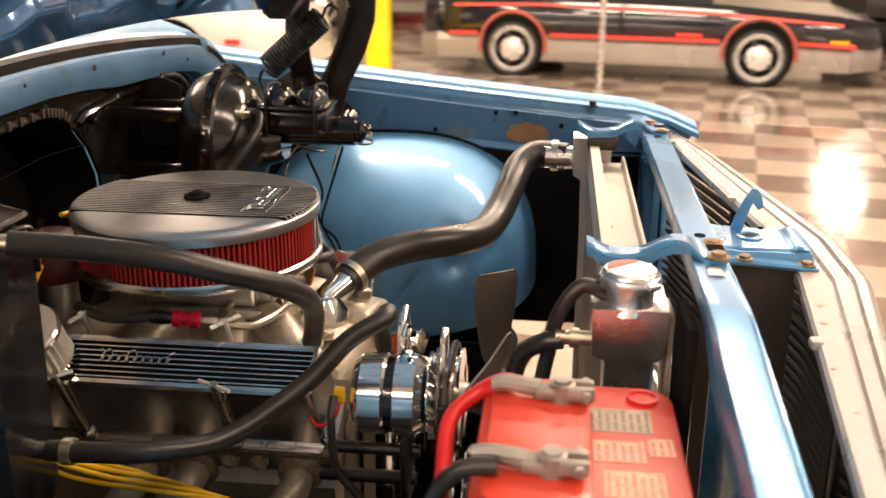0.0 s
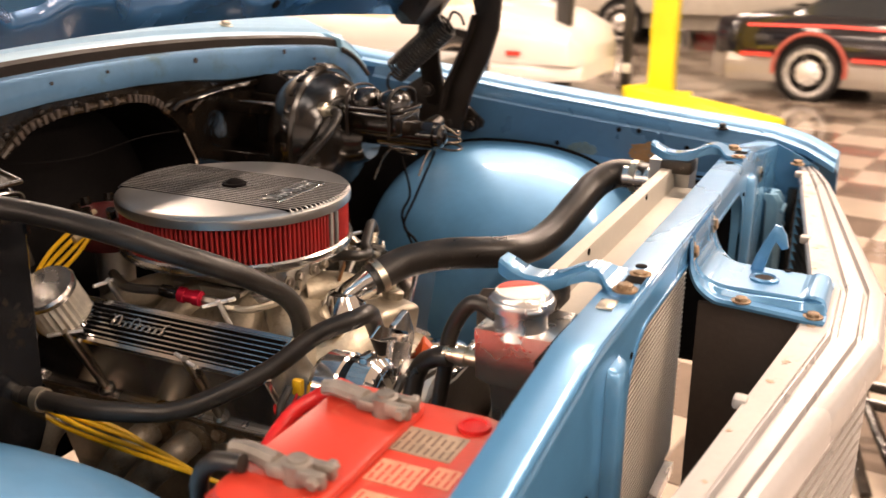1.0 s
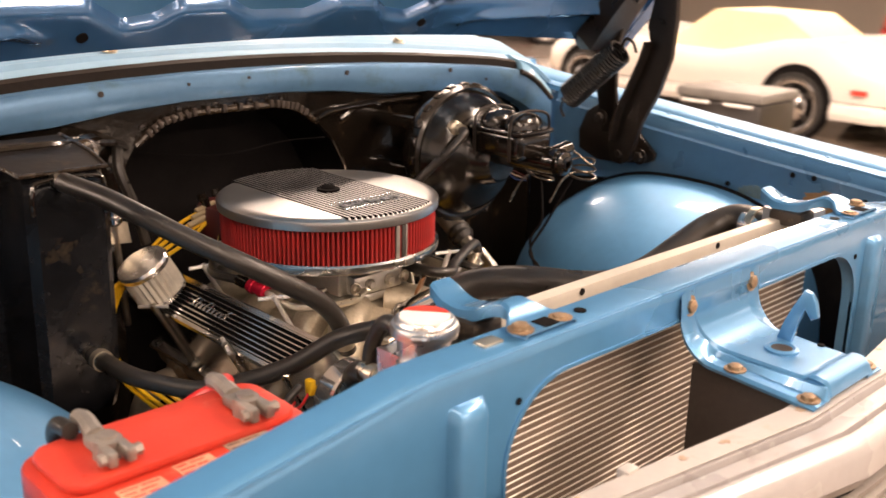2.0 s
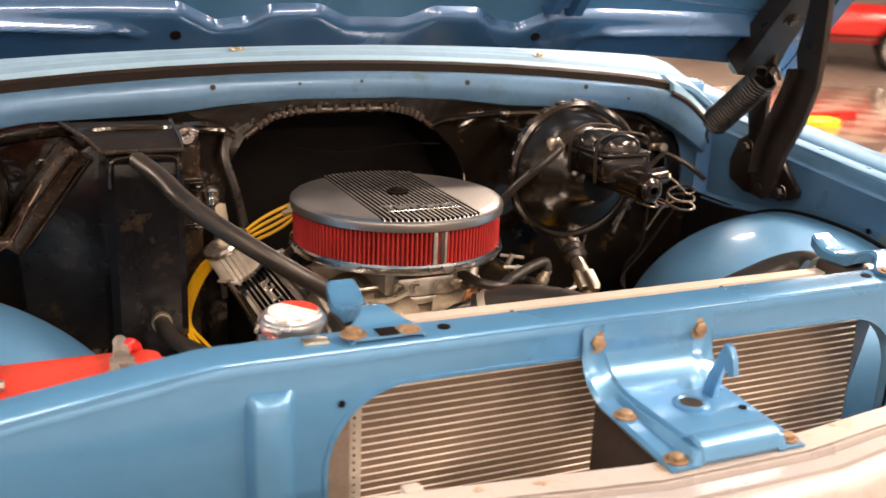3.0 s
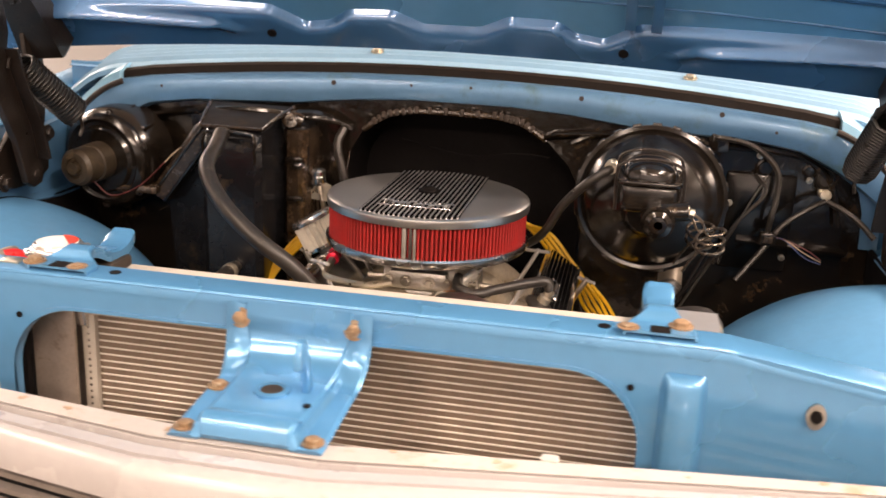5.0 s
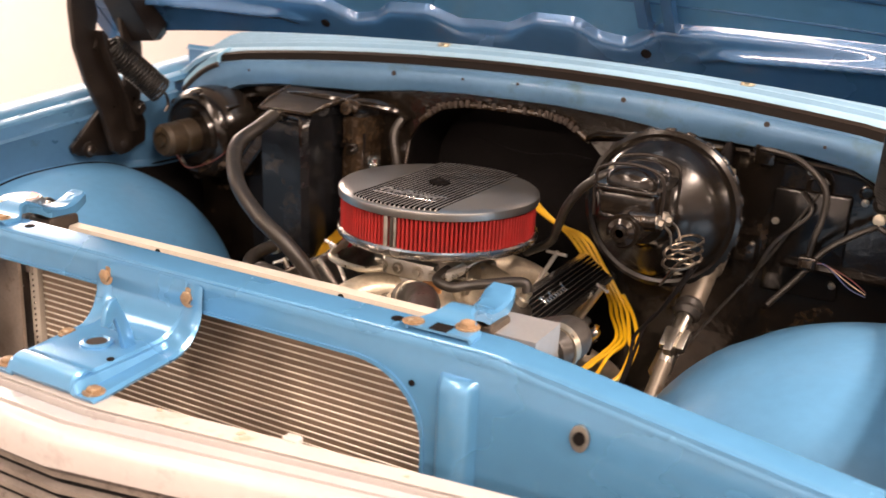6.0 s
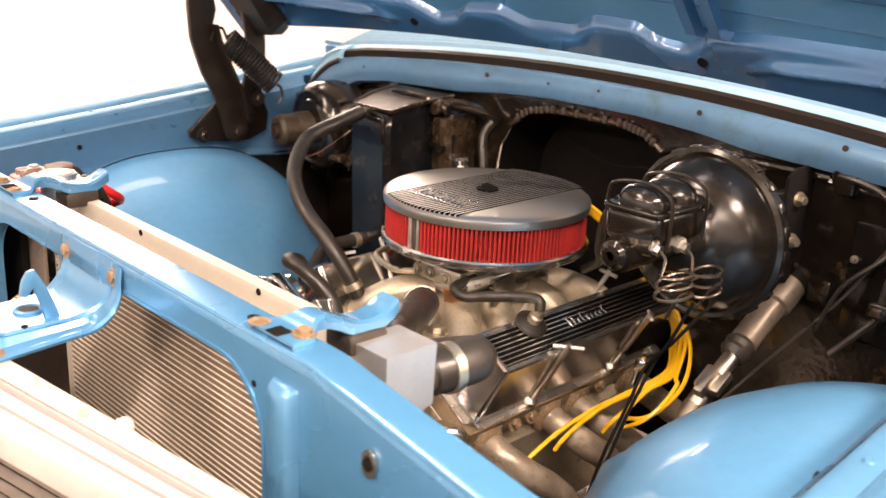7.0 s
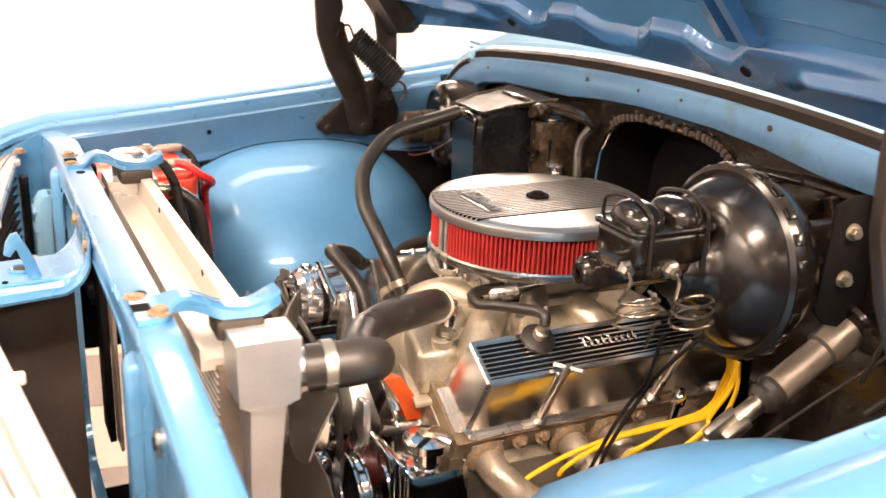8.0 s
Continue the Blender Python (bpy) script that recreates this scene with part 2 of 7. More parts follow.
# the brown tint puts the shell's soft brown highlights into the colour
BOOSTER = mat("brown_tinted_booster_paint", (0.009, 0.0068, 0.005), 0.20, 0, 0.4, 7, 0.22, 14, spec=0.65, second=(0.045, 0.030, 0.018), amount=0.25)
LINE_STEEL = mat("brake_line_steel", (0.15, 0.125, 0.10), 0.3, 0.9, 0.2, 30)
COLUMN = mat("worn_column_steel", (0.17, 0.145, 0.115), 0.38, 0.45, 0.3, 20, 0.2, 120, second=(0.09, 0.06, 0.04), amount=0.35)
SILVER_RIM = mat("silver_wheel_paint", (0.74, 0.72, 0.69), 0.3, 0.4, 0.06, 6)
ARCH_RED = mat("dull_red_trim", (0.42, 0.085, 0.06), 0.5, 0, 0.1, 3)
PAD = mat("brown_rubber_pad", (0.035, 0.026, 0.018), 0.6, 0, 0.4, 30, 0.3, 120, second=(0.14, 0.105, 0.07), amount=0.35)
LUMINAIRE = glow("luminaire_diffuser", (1.0, 0.90, 0.78), 6.0)


# ---- building helpers ----
def thing(name, label, category, at=(0, 0, 0), group="", kind=""):
    e = new(name)
    e.location = at
    e.empty_display_size = 0.05
    return tagged(e, label, category, group, kind)


def part(name, bm, material, parent=None, label="", sharp=35):
    me = bpy.data.meshes.new(name)
    bmesh.ops.recalc_face_normals(bm, faces=bm.faces)
    bm.to_mesh(me)
    bm.free()
    me.polygons.foreach_set("use_smooth", [True] * len(me.polygons))
    me.set_sharp_from_angle(angle=radians(sharp))
    me.materials.append(material)
    ob = new(name, me)
    if parent:
        ob.parent = parent
        base = parent
        off = Vector(base.location)
        while base.parent:
            base = base.parent
            off += Vector(base.location)
        me.transform(Matrix.Translation(-off))
    if label:
        tagged(ob, label)
    return ob


def whole(name, bm, material, label, category, group="", kind="", sharp=35):
    return tagged(part(name, bm, material, None, "", sharp), label, category, group, kind)


def B():
    return bmesh.new()


def box(bm, x0, x1, y0, y1, z0, z1, bev=0.0, m=None, seg=2):
    r = bmesh.ops.create_cube(bm, size=1)
    vs = r["verts"]
    for v in vs:
        v.co = Vector(((x0 + x1) / 2 + v.co.x * (x1 - x0), (y0 + y1) / 2 + v.co.y * (y1 - y0), (z0 + z1) / 2 + v.co.z * (z1 - z0)))
    if bev:
        es = list({e for v in vs for e in v.link_edges})
        r2 = bmesh.ops.bevel(bm, geom=es, offset=bev, segments=seg, affect="EDGES", profile=0.5)
        vs = list({v for f in r2["faces"] for v in f.verts} | {v for v in vs if v.is_valid})
    if m:
        for v in vs:
            v.co = m @ v.co
    return bm


def spline(pts, per=8):
    """Catmull-Rom points through the given ones."""
    p = [Vector(q) for q in pts]
    if len(p) < 3:
        return p
    p = [p[0] * 2 - p[1]] + p + [p[-1] * 2 - p[-2]]
    out = []
    for i in range(1, len(p) - 2):
        a, b, c, d = p[i - 1:i + 3]
        for k in range(per):
            t = k / per
            out.append(0.5 * ((2 * b) + (c - a) * t + (2 * a - 5 * b + 4 * c - d) * t * t + (3 * b - a - 3 * c + d) * t ** 3))
    out.append(p[-2])
    return out


def tube(bm, pts, r, seg=12, per=8, smooth=True):
    ps = spline(pts, per) if smooth else [Vector(q) for q in pts]
    n = len(ps)
    rings, up = [], None
    for i, p in enumerate(ps):
        d = (ps[min(i + 1, n - 1)] - ps[max(i - 1, 0)]).normalized()
        if up is None:
            up = d.orthogonal().normalized()
        up = (up - d * up.dot(d)).normalized()
        side = d.cross(up)
        rad = r if isinstance(r, (int, float)) else r[0] + (r[1] - r[0]) * i / (n - 1)
        rings.append([bm.verts.new(p + (up * math.cos(a) + side * math.sin(a)) * rad) for a in [2 * math.pi * k / seg for k in range(seg)]])
    for a, b in zip(rings, rings[1:]):
        for k in range(seg):
            bm.faces.new((a[k], a[(k + 1) % seg], b[(k + 1) % seg], b[k]))
    bm.faces.new(rings[0])
    bm.faces.new(rings[-1][::-1])
    return bm


def frame_to(p, d):
    """A pose at p whose z axis points along d."""
    return Matrix.Translation(p) @ Vector(d).to_track_quat("Z", "Y").to_matrix().to_4x4()


def lathe(bm, profile, m=None, seg=40, arc=None):
    """Turns (radius, height) points round the z axis of m."""
    m = m or Matrix.Identity(4)
    rings = []
    for r, h in profile:
        if r < 1e-6:
            rings.append([bm.verts.new(m @ Vector((0, 0, h)))])
        else:
            rings.append([bm.verts.new(m @ Vector((r * math.cos(2 * math.pi * k / seg), r * math.sin(2 * math.pi * k / seg), h))) for k in range(seg)])
    for a, b in zip(rings, rings[1:]):
        if len(a) == 1 and len(b) == 1:
            continue
        for k in range(seg):
            j = (k + 1) % seg
            if len(a) == 1:
                bm.faces.new((a[0], b[j], b[k]))
            elif len(b) == 1:
                bm.faces.new((a[k], a[j], b[0]))
            else:
                bm.faces.new((a[k], a[j], b[j], b[k]))
    for ring, flip in ((rings[0], True), (rings[-1], False)):
        if len(ring) > 2:
            bm.faces.new(ring[::-1] if flip else ring)
    return bm


def rod(bm, p0, p1, r, seg=16, r1=None):
    p0, p1 = Vector(p0), Vector(p1)
    return lathe(bm, [(r, 0), (r if r1 is None else r1, (p1 - p0).length)], frame_to(p0, p1 - p0), seg)


def loft(bm, rings, closed=True, caps=True):
    """Skin over rings of points; closed: each ring is a loop."""
    vr = [[bm.verts.new(Vector(p)) for p in ring] for ring in rings]
    n = len(vr[0])
    for a, b in zip(vr, vr[1:]):
        for k in range(n if closed else n - 1):
            j = (k + 1) % n
            bm.faces.new((a[k], a[j], b[j], b[k]))
    if caps and closed:
        bm.faces.new(vr[0][::-1])
        bm.faces.new(vr[-1])
    return bm


def sheet(bm, fn, nu, nv, thick=0.004):
    """A surface fn(u, v), u and v from 0 to 1, given a thickness along its normal."""
    g = [[Vector(fn(i / nu, j / nv)) for j in range(nv + 1)] for i in range(nu + 1)]
    nrm = [[None] * (nv + 1) for _ in range(nu + 1)]
    for i in range(nu + 1):
        for j in range(nv + 1):
            a = g[min(i + 1, nu)][j] - g[max(i - 1, 0)][j]
            b = g[i][min(j + 1, nv)] - g[i][max(j - 1, 0)]
            q = a.cross(b)
            nrm[i][j] = q.normalized() if q.length > 1e-12 else Vector((0, 0, 1))
    top = [[bm.verts.new(g[i][j]) for j in range(nv + 1)] for i in range(nu + 1)]
    bot = [[bm.verts.new(g[i][j] - nrm[i][j] * thick) for j in range(nv + 1)] for i in range(nu + 1)]
    for i in range(nu):
        for j in range(nv):
            bm.faces.new((top[i][j], top[i + 1][j], top[i + 1][j + 1], top[i][j + 1]))
            bm.faces.new((bot[i][j], bot[i][j + 1], bot[i + 1][j + 1], bot[i + 1][j]))
    for i in range(nu):
        bm.faces.new((top[i][0], bot[i][0], bot[i + 1][0], top[i + 1][0]))
        bm.faces.new((top[i][nv], top[i + 1][nv], bot[i + 1][nv], bot[i][nv]))
    for j in range(nv):
        bm.faces.new((top[0][j], top[0][j + 1], bot[0][j + 1], bot[0][j]))
        bm.faces.new((top[nu][j], bot[nu][j], bot[nu][j + 1], top[nu][j + 1]))
    return bm


def plate(bm, outer, holes=(), thick=0.004, m=None, bev=0.0):
    """A flat plate with holes: outlines in the xy plane of m, thickness along its z."""
    m = m or Matrix.Identity(4)
    tmp = bmesh.new()
    es = []
    for loop in (outer, *holes):
        vs = [tmp.verts.new((x, y, 0)) for x, y in loop]
        es += [tmp.edges.new((vs[i], vs[(i + 1) % len(vs)])) for i in range(len(vs))]
    bmesh.ops.triangle_fill(tmp, use_beauty=True, edges=es)
    ext = bmesh.ops.extrude_face_region(tmp, geom=tmp.faces[:])
    for v in ext["geom"]:
        if isinstance(v, bmesh.types.BMVert):
            v.co.z += thick
    bmesh.ops.recalc_face_normals(tmp, faces=tmp.faces)
    if bev:
        edges = [e for e in tmp.edges if len(e.link_faces) == 2 and e.calc_face_angle(0) > 0.8]
        bmesh.ops.bevel(tmp, geom=edges, offset=bev, segments=2, affect="EDGES", profile=0.5)
    bmesh.ops.transform(tmp, matrix=m, verts=tmp.verts)
    me = bpy.data.meshes.new("tmp")
    tmp.to_mesh(me)
    tmp.free()
    bm.from_mesh(me)
    bpy.data.meshes.remove(me)
    return bm


def round_rect(x0, x1, y0, y1, r, n=6):
    out = []
    for cx, cy, a0 in ((x1 - r, y1 - r, 0), (x0 + r, y1 - r, 90), (x0 + r, y0 + r, 180), (x1 - r, y0 + r, 270)):
        out += [(cx + r * math.cos(radians(a0 + 90 * k / n)), cy + r * math.sin(radians(a0 + 90 * k / n))) for k in range(n + 1)]
    return out


XZ = Matrix(((1, 0, 0, 0), (0, 0, -1, 0), (0, 1, 0, 0), (0, 0, 0, 1)))   # outline x, z; thickness towards -y


def bolt(bm, p, d=(0, 0, 1), r=0.009, h=0.007, washer=True):
    m = frame_to(p, d)
    if washer:
        lathe(bm, [(r * 1.5, 0), (r * 1.5, h * 0.25), (0, h * 0.25)], m, 16)
    lathe(bm, [(r, 0), (r, h * 0.85), (r * 0.8, h), (0, h)], m, 6)
    return bm


# ---- the room ----
X0, X1, Y0, Y1 = -6.5, 23.0, -9.0, 19.0


def room_box(name, x0, x1, y0, y1, z0, z1, material, label, category):
    return whole(name, box(B(), x0, x1, y0, y1, z0, z1), material, label, category, kind="structure")


floor = room_box("floor", X0, X1, Y0, Y1, FLOOR - 0.2, FLOOR - 0.004, GROUT, "polished checkered showroom floor with dark joints", "floor")
room_box("ceiling", X0, X1, Y0, Y1, CEIL, CEIL + 0.2, CEILING_MAT, "plain pale showroom ceiling above the parked cars", "ceiling")
room_box("wall_west", X0 - 0.2, X0, Y0, Y1, FLOOR - 0.2, CEIL + 0.2, WALL, "bright white painted showroom wall behind the truck", "wall")
room_box("wall_east", X1, X1 + 0.2, Y0, Y1, FLOOR - 0.2, CEIL + 0.2, WALL_BEIGE, "beige painted wall at the far end of the showroom", "wall")
room_box("wall_south", X0, X1, Y0 - 0.2, Y0, FLOOR - 0.2, CEIL + 0.2, WALL, "plain white showroom wall in front of the truck", "wall")
room_box("wall_north", X0, X1, Y1, Y1 + 0.2, FLOOR - 0.2, CEIL + 0.2, WALL, "plain white showroom wall behind the cab", "wall")
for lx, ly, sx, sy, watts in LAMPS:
    lum = thing("unseen_ceiling_light", "unseen ceiling light added with a pale diffuser", "ceiling light", (lx, ly, CEIL), "ceiling lights")
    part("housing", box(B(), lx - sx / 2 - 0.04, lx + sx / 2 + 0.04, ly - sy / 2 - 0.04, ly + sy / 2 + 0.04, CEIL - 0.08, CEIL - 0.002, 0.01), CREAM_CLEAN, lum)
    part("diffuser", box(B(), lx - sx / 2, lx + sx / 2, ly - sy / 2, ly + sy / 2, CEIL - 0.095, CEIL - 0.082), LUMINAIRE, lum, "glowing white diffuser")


# ---- truck body ----
def lip_z(y):
    """Height of the fender's top lip along the truck."""
    return 0.951 + 0.105 * y - 0.004 * math.sin(max(0, y) * 3)


def side_x(s, d):
    return CX + s * d


def fender(s, name_label):
    f = thing("fender", name_label, "fender", (side_x(s, 0.9), 0.4, 0.6), "front fenders")
    ys = [-0.13, -0.11, -0.07, 0.0, 0.1, 0.25, 0.4, 0.55, 0.7, 0.85, 1.0, 1.2]
    rings = []
    for y in ys:
        z = lip_z(y)
        pull = 0.075 * max(0, (-y - 0.03) / 0.1) ** 1.5
        zz = z - 0.02 * max(0, (-y - 0.03) / 0.1)
        sec = [(0.832, zz - 0.012), (0.834, zz - 0.002), (0.842, zz + 0.002), (0.866, zz), (0.872, zz + 0.006), (0.90, zz + 0.012), (0.95, zz + 0.006), (0.985, zz - 0.025), (1.005, zz - 0.08), (1.015, zz - 0.22), (1.005, zz - 0.45), (0.99, zz - 0.45), (0.99, zz - 0.1), (0.965, zz - 0.04), (0.88, zz - 0.012)]
        rings.append([(side_x(s, d - pull * (1 if d < 0.9 else 0.9)), y, h) for d, h in sec])
    part("outer_panel", loft(B(), rings), BLUE_FENDER, f)
    for y in (0.02, 0.14, 0.26, 0.38, 0.5, 0.62):
        bm = B()
        lathe(bm, [(0.006, 0), (0.005, 0.0025), (0, 0.003)], pose(side_x(s, 0.853), y, lip_z(y) + 0.001), 10)
        part("spot_weld", bm, BLUE_FENDER, f)
    if s > 0:
        part("bolt", bolt(B(), (side_x(s, 0.822), 0.094, lip_z(0.094) - 0.001), r=0.008, h=0.012), STEEL_DARK, f, "dark steel bolt head")
    # apron: the flat inner panel under the lip
    bm = B()
    rings = []
    for i in range(25):
        y = -0.09 + i * 0.99 / 24
        z = lip_z(y)
        low = 0.868 if y < 0.22 else 0.868 + 0.02 * math.sin(min(1, (y - 0.22) / 0.6) * math.pi)
        rings.append([(side_x(s, 0.838), y, z - 0.004), (side_x(s, 0.826), y, z - 0.012), (side_x(s, 0.820), y, z - 0.026), (side_x(s, 0.812), y, z - 0.03), (side_x(s, 0.812), y, low), (side_x(s, 0.800), y, low - 0.012), (side_x(s, 0.802), y, low - 0.015), (side_x(s, 0.816), y, low - 0.002), (side_x(s, 0.816), y, z - 0.03), (side_x(s, 0.824), y, z - 0.028), (side_x(s, 0.830), y, z - 0.014), (side_x(s, 0.840), y, z - 0.007)])
    loft(bm, rings)
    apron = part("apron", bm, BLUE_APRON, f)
    for y, z in ((0.305, 0.941), (0.262, 0.942), (0.44, 0.90), (0.16, 0.915)) if s > 0 else ((0.33, 0.925),):
        bm = B()
        lathe(bm, [(0.0055, 0), (0.0055, 0.0015), (0, 0.0015)], frame_to((side_x(s, 0.8115), y, z), (-s, 0, 0)), 12)
        part("hole", bm, BLACK_DARK, apron, "dark drilled hole")
    if s > 0:
        random.seed(4)
        for pn, py, pz, ry, rz, mm, lab in (("rust_patch", 0.235, 0.897, 0.050, 0.024, PATCH_RUST, "orange-brown rust patch"), ("stain", 0.383, 0.890, 0.036, 0.017, PATCH_GREY, "grey-green water stain")):
            outl = [(py + ry * math.cos(a) * random.uniform(0.8, 1.08), pz + rz * math.sin(a) * random.uniform(0.8, 1.08)) for a in [k * 2 * math.pi / 30 for k in range(30)]]
            part(pn, plate(B(), outl, (), 0.0006, Matrix(((0, 0, -1, side_x(s, 0.8118)), (1, 0, 0, 0), (0, 1, 0, 0), (0, 0, 0, 1)))), mm, apron, lab)
    return f


fender(1, "blue painted front fender with a welded inner lip")
fender(-1, "blue painted front fender beside the battery")


DENTS = ((0.20, 0.62, 0.05, 0.05, 0.045), (0.28, 0.78, 0.03, 0.09, 0.03), (0.14, 0.45, 0.03, 0.06, 0.03), (0.36, 0.60, 0.02, 0.12, -0.018), (0.24, 0.48, 0.10, 0.025, -0.016), (0.62, 0.40, 0.06, 0.05, 0.010))


def wheelhouse(s, label):
    w = thing("wheelhouse", label, "inner fender", (side_x(s, 0.6), 0.5, 0.4), "inner fenders")
    A, Bq, C, zc, yc = 0.395, 0.325, 0.335, 0.56, 0.53

    def dome(u, v):
        th = math.pi * (1 - u) + 0.0
        ph = v * math.pi / 2
        cv, sv = max(math.cos(ph), 0) ** (0.87 if s > 0 else 0.95), math.sin(ph) ** (0.93 if s > 0 else 1.0)
        cu, su = math.cos(th), math.sin(th)
        cu = math.copysign(abs(cu) ** 0.80, cu)
        su = abs(su) ** 0.66
        push = sum(h * math.exp(-((u - du) / wu) ** 2 - ((v - dv) / wv) ** 2) for du, dv, wu, wv, h in DENTS) if s > 0 else 0
        return (side_x(s, 0.815 - A * sv * (1 - push)), yc + Bq * cu * cv * (1 - push), zc + (C - 0.012 * sv) * su * cv * (1 - push * 0.6))
    part("panel", sheet(B(), dome, 56, 28, 0.004), BLUE_IN, w)
    # black seam sealer where the dome meets the apron
    pts = [(side_x(s, 0.80), yc + 0.325 * math.copysign(abs(math.cos(a)) ** 0.8, math.cos(a)), zc + 0.335 * abs(math.sin(a)) ** 0.66) for a in [math.pi * k / 20 for k in range(3, 15)]]
    part("seam", tube(B(), pts, 0.005, 8, 3), BLACK_DARK, w, "black seam sealer")
    # dark sheet towards the frame, added to keep the space below the dome black
    bm = B()
    box(bm, side_x(s, 0.425) - 0.004, side_x(s, 0.425) + 0.004, 0.275, 0.96, 0.03, 0.558, 0.002)
    part("skirt", bm, BLACK_DARK, w, "added dark sheet keeping the space below the dome black")
    # second added sheet, outboard, so the wheel well stays in the dark
    bm = B()
    box(bm, side_x(s, 0.806) - 0.004, side_x(s, 0.806) + 0.004, 0.275, 0.96, 0.03, 0.862, 0.002)
    box(bm, side_x(s, 0.806) - 0.004, side_x(s, 0.806) + 0.004, -0.015, 0.275, 0.45, 0.862, 0.002)
    part("inner_side", bm, BLACK_DARK, w, "added dark sheet closing off the wheel well")
    return w


wheelhouse(1, "domed blue inner fender with small dents")
wheelhouse(-1, "domed blue inner fender behind the battery")

# ---- radiator support ----
sup = thing("radiator_support", "blue painted steel radiator support with a wide opening", "radiator support", (CX, 0, 0.5))
OPEN_X0, OPEN_X1, OPEN_Z = -0.398, 0.318, 0.957


def sup_z(x):
    d = abs(x - CX)
    return 1.0 if d < 0.45 else 1.0 - 0.15 * (d - 0.45)


outer = [(CX - 0.80, 0.35), (CX + 0.80, 0.35)] + [(x, sup_z(x) - 0.004) for x in (CX + 0.80, CX + 0.62, CX + 0.485, CX + 0.44, CX - 0.44, CX - 0.485, CX - 0.62, CX - 0.80)]
hole = [(x, z) for x, z in round_rect(OPEN_X0, OPEN_X1, 0.46, OPEN_Z, 0.082, 9)]
face = plate(B(), outer, [hole], 0.004, Matrix.Translation((0, -0.016, 0)) @ XZ, 0.0)
part("face_panel", face, BLUE, sup)
# rolled edge round the opening
ring_pts = [(x, z) for x, z in hole] + hole[:1]
bm = loft(B(), [[(x, -0.0215, z), (x, -0.004, z), (x + e, -0.004, z + 0.004), (x + e, -0.0215, z + 0.004)] for x, z in ring_pts for e in (0.004 if x > -0.04 else -0.004,)], caps=False)
part("opening_flange", bm, BLUE, sup)
# top flange with a rolled front edge
bm = B()
xs = [CX + q for q in (-0.80, -0.70, -0.60, -0.50, -0.455, -0.435, -0.3, -0.15, 0, 0.15, 0.3, 0.435, 0.455, 0.50, 0.60, 0.70, 0.80)]
rings = []
for x in xs:
    z = sup_z(x)
    w = 0.0 if abs(x - CX) < 0.44 else min(1, (abs(x - CX) - 0.435) / 0.05)
    rings.append([(x, -0.0208, z - 0.016), (x, -0.0212, z - 0.008 - 0.004 * w), (x, -0.018, z - 0.002 - 0.002 * w), (x, -0.012, z), (x, 0.020, z), (x, 0.022, z - 0.003), (x, 0.022, z - 0.022 - 0.03 * w), (x, 0.019, z - 0.022 - 0.03 * w), (x, 0.019, z - 0.006), (x, -0.012, z - 0.006), (x, -0.016, z - 0.016)])
loft(bm, rings)
part("top_flange", bm, BLUE, sup)
# pressed vertical ribs
for rx in (-0.452, 0.358):
    bm = B()
    rings = []
    for z, w, dep in ((0.40, 0.023, 0.012), (0.950, 0.023, 0.012), (0.957, 0.0225, 0.0108), (0.962, 0.0215, 0.008), (0.9645, 0.0205, 0.004), (0.966, 0.019, 0.0)):
        rings.append([(rx + w * e, -0.0203 - dep * f, z) for e, f in ((-1, 0), (-0.90, 0.30), (-0.76, 0.80), (-0.60, 1), (0.60, 1), (0.76, 0.80), (0.90, 0.30), (1, 0))])
    part("rib", loft(bm, rings), BLUE, sup)
for hx, hz, hr in ((-0.275, 0, 0.0065), (0.273, 0, 0.0065)):
    part("hole", lathe(B(), [(hr, 0), (hr, 0.0012), (0, 0.0012)], pose(hx, 0.001, 1.0), 16), BLACK_DARK, sup, "dark drilled hole")
for hx, hz in ((-0.385, 0.945), (0.305, 0.945), (-0.52, 0.86), (-0.62, 0.80), (0.46, 0.86)):
    part("hole", lathe(B(), [(0.0036, 0), (0.0036, 0.0012), (0, 0.0012)], frame_to((hx, -0.0203, hz), (0, -1, 0)), 12), BLACK_DARK, sup, "dark drilled hole")
bm = B()
lathe(bm, [(0.012, 0), (0.012, 0.003), (0.007, 0.003), (0.007, -0.004), (0, -0.004)], frame_to((0.487, -0.021, 0.938), (0, -1, 0)) @ Matrix.Diagonal((0.8, 1.15, 1, 1)), 16)
part("grommet", bm, STEEL, sup, "worn steel grommet")
part("hole", lathe(B(), [(0.006, 0), (0.006, 0.0045), (0, 0.0045)], frame_to((0.487, -0.0215, 0.938), (0, -1, 0)), 12), BLACK_DARK, sup)
for x in (-0.404,):
    bm = B()
    box(bm, x - 0.012, x + 0.012, -0.006, 0.010, 1.0, 1.003, 0.001)
    part("clip", bm, ZINC, sup, "small zinc spring clip")
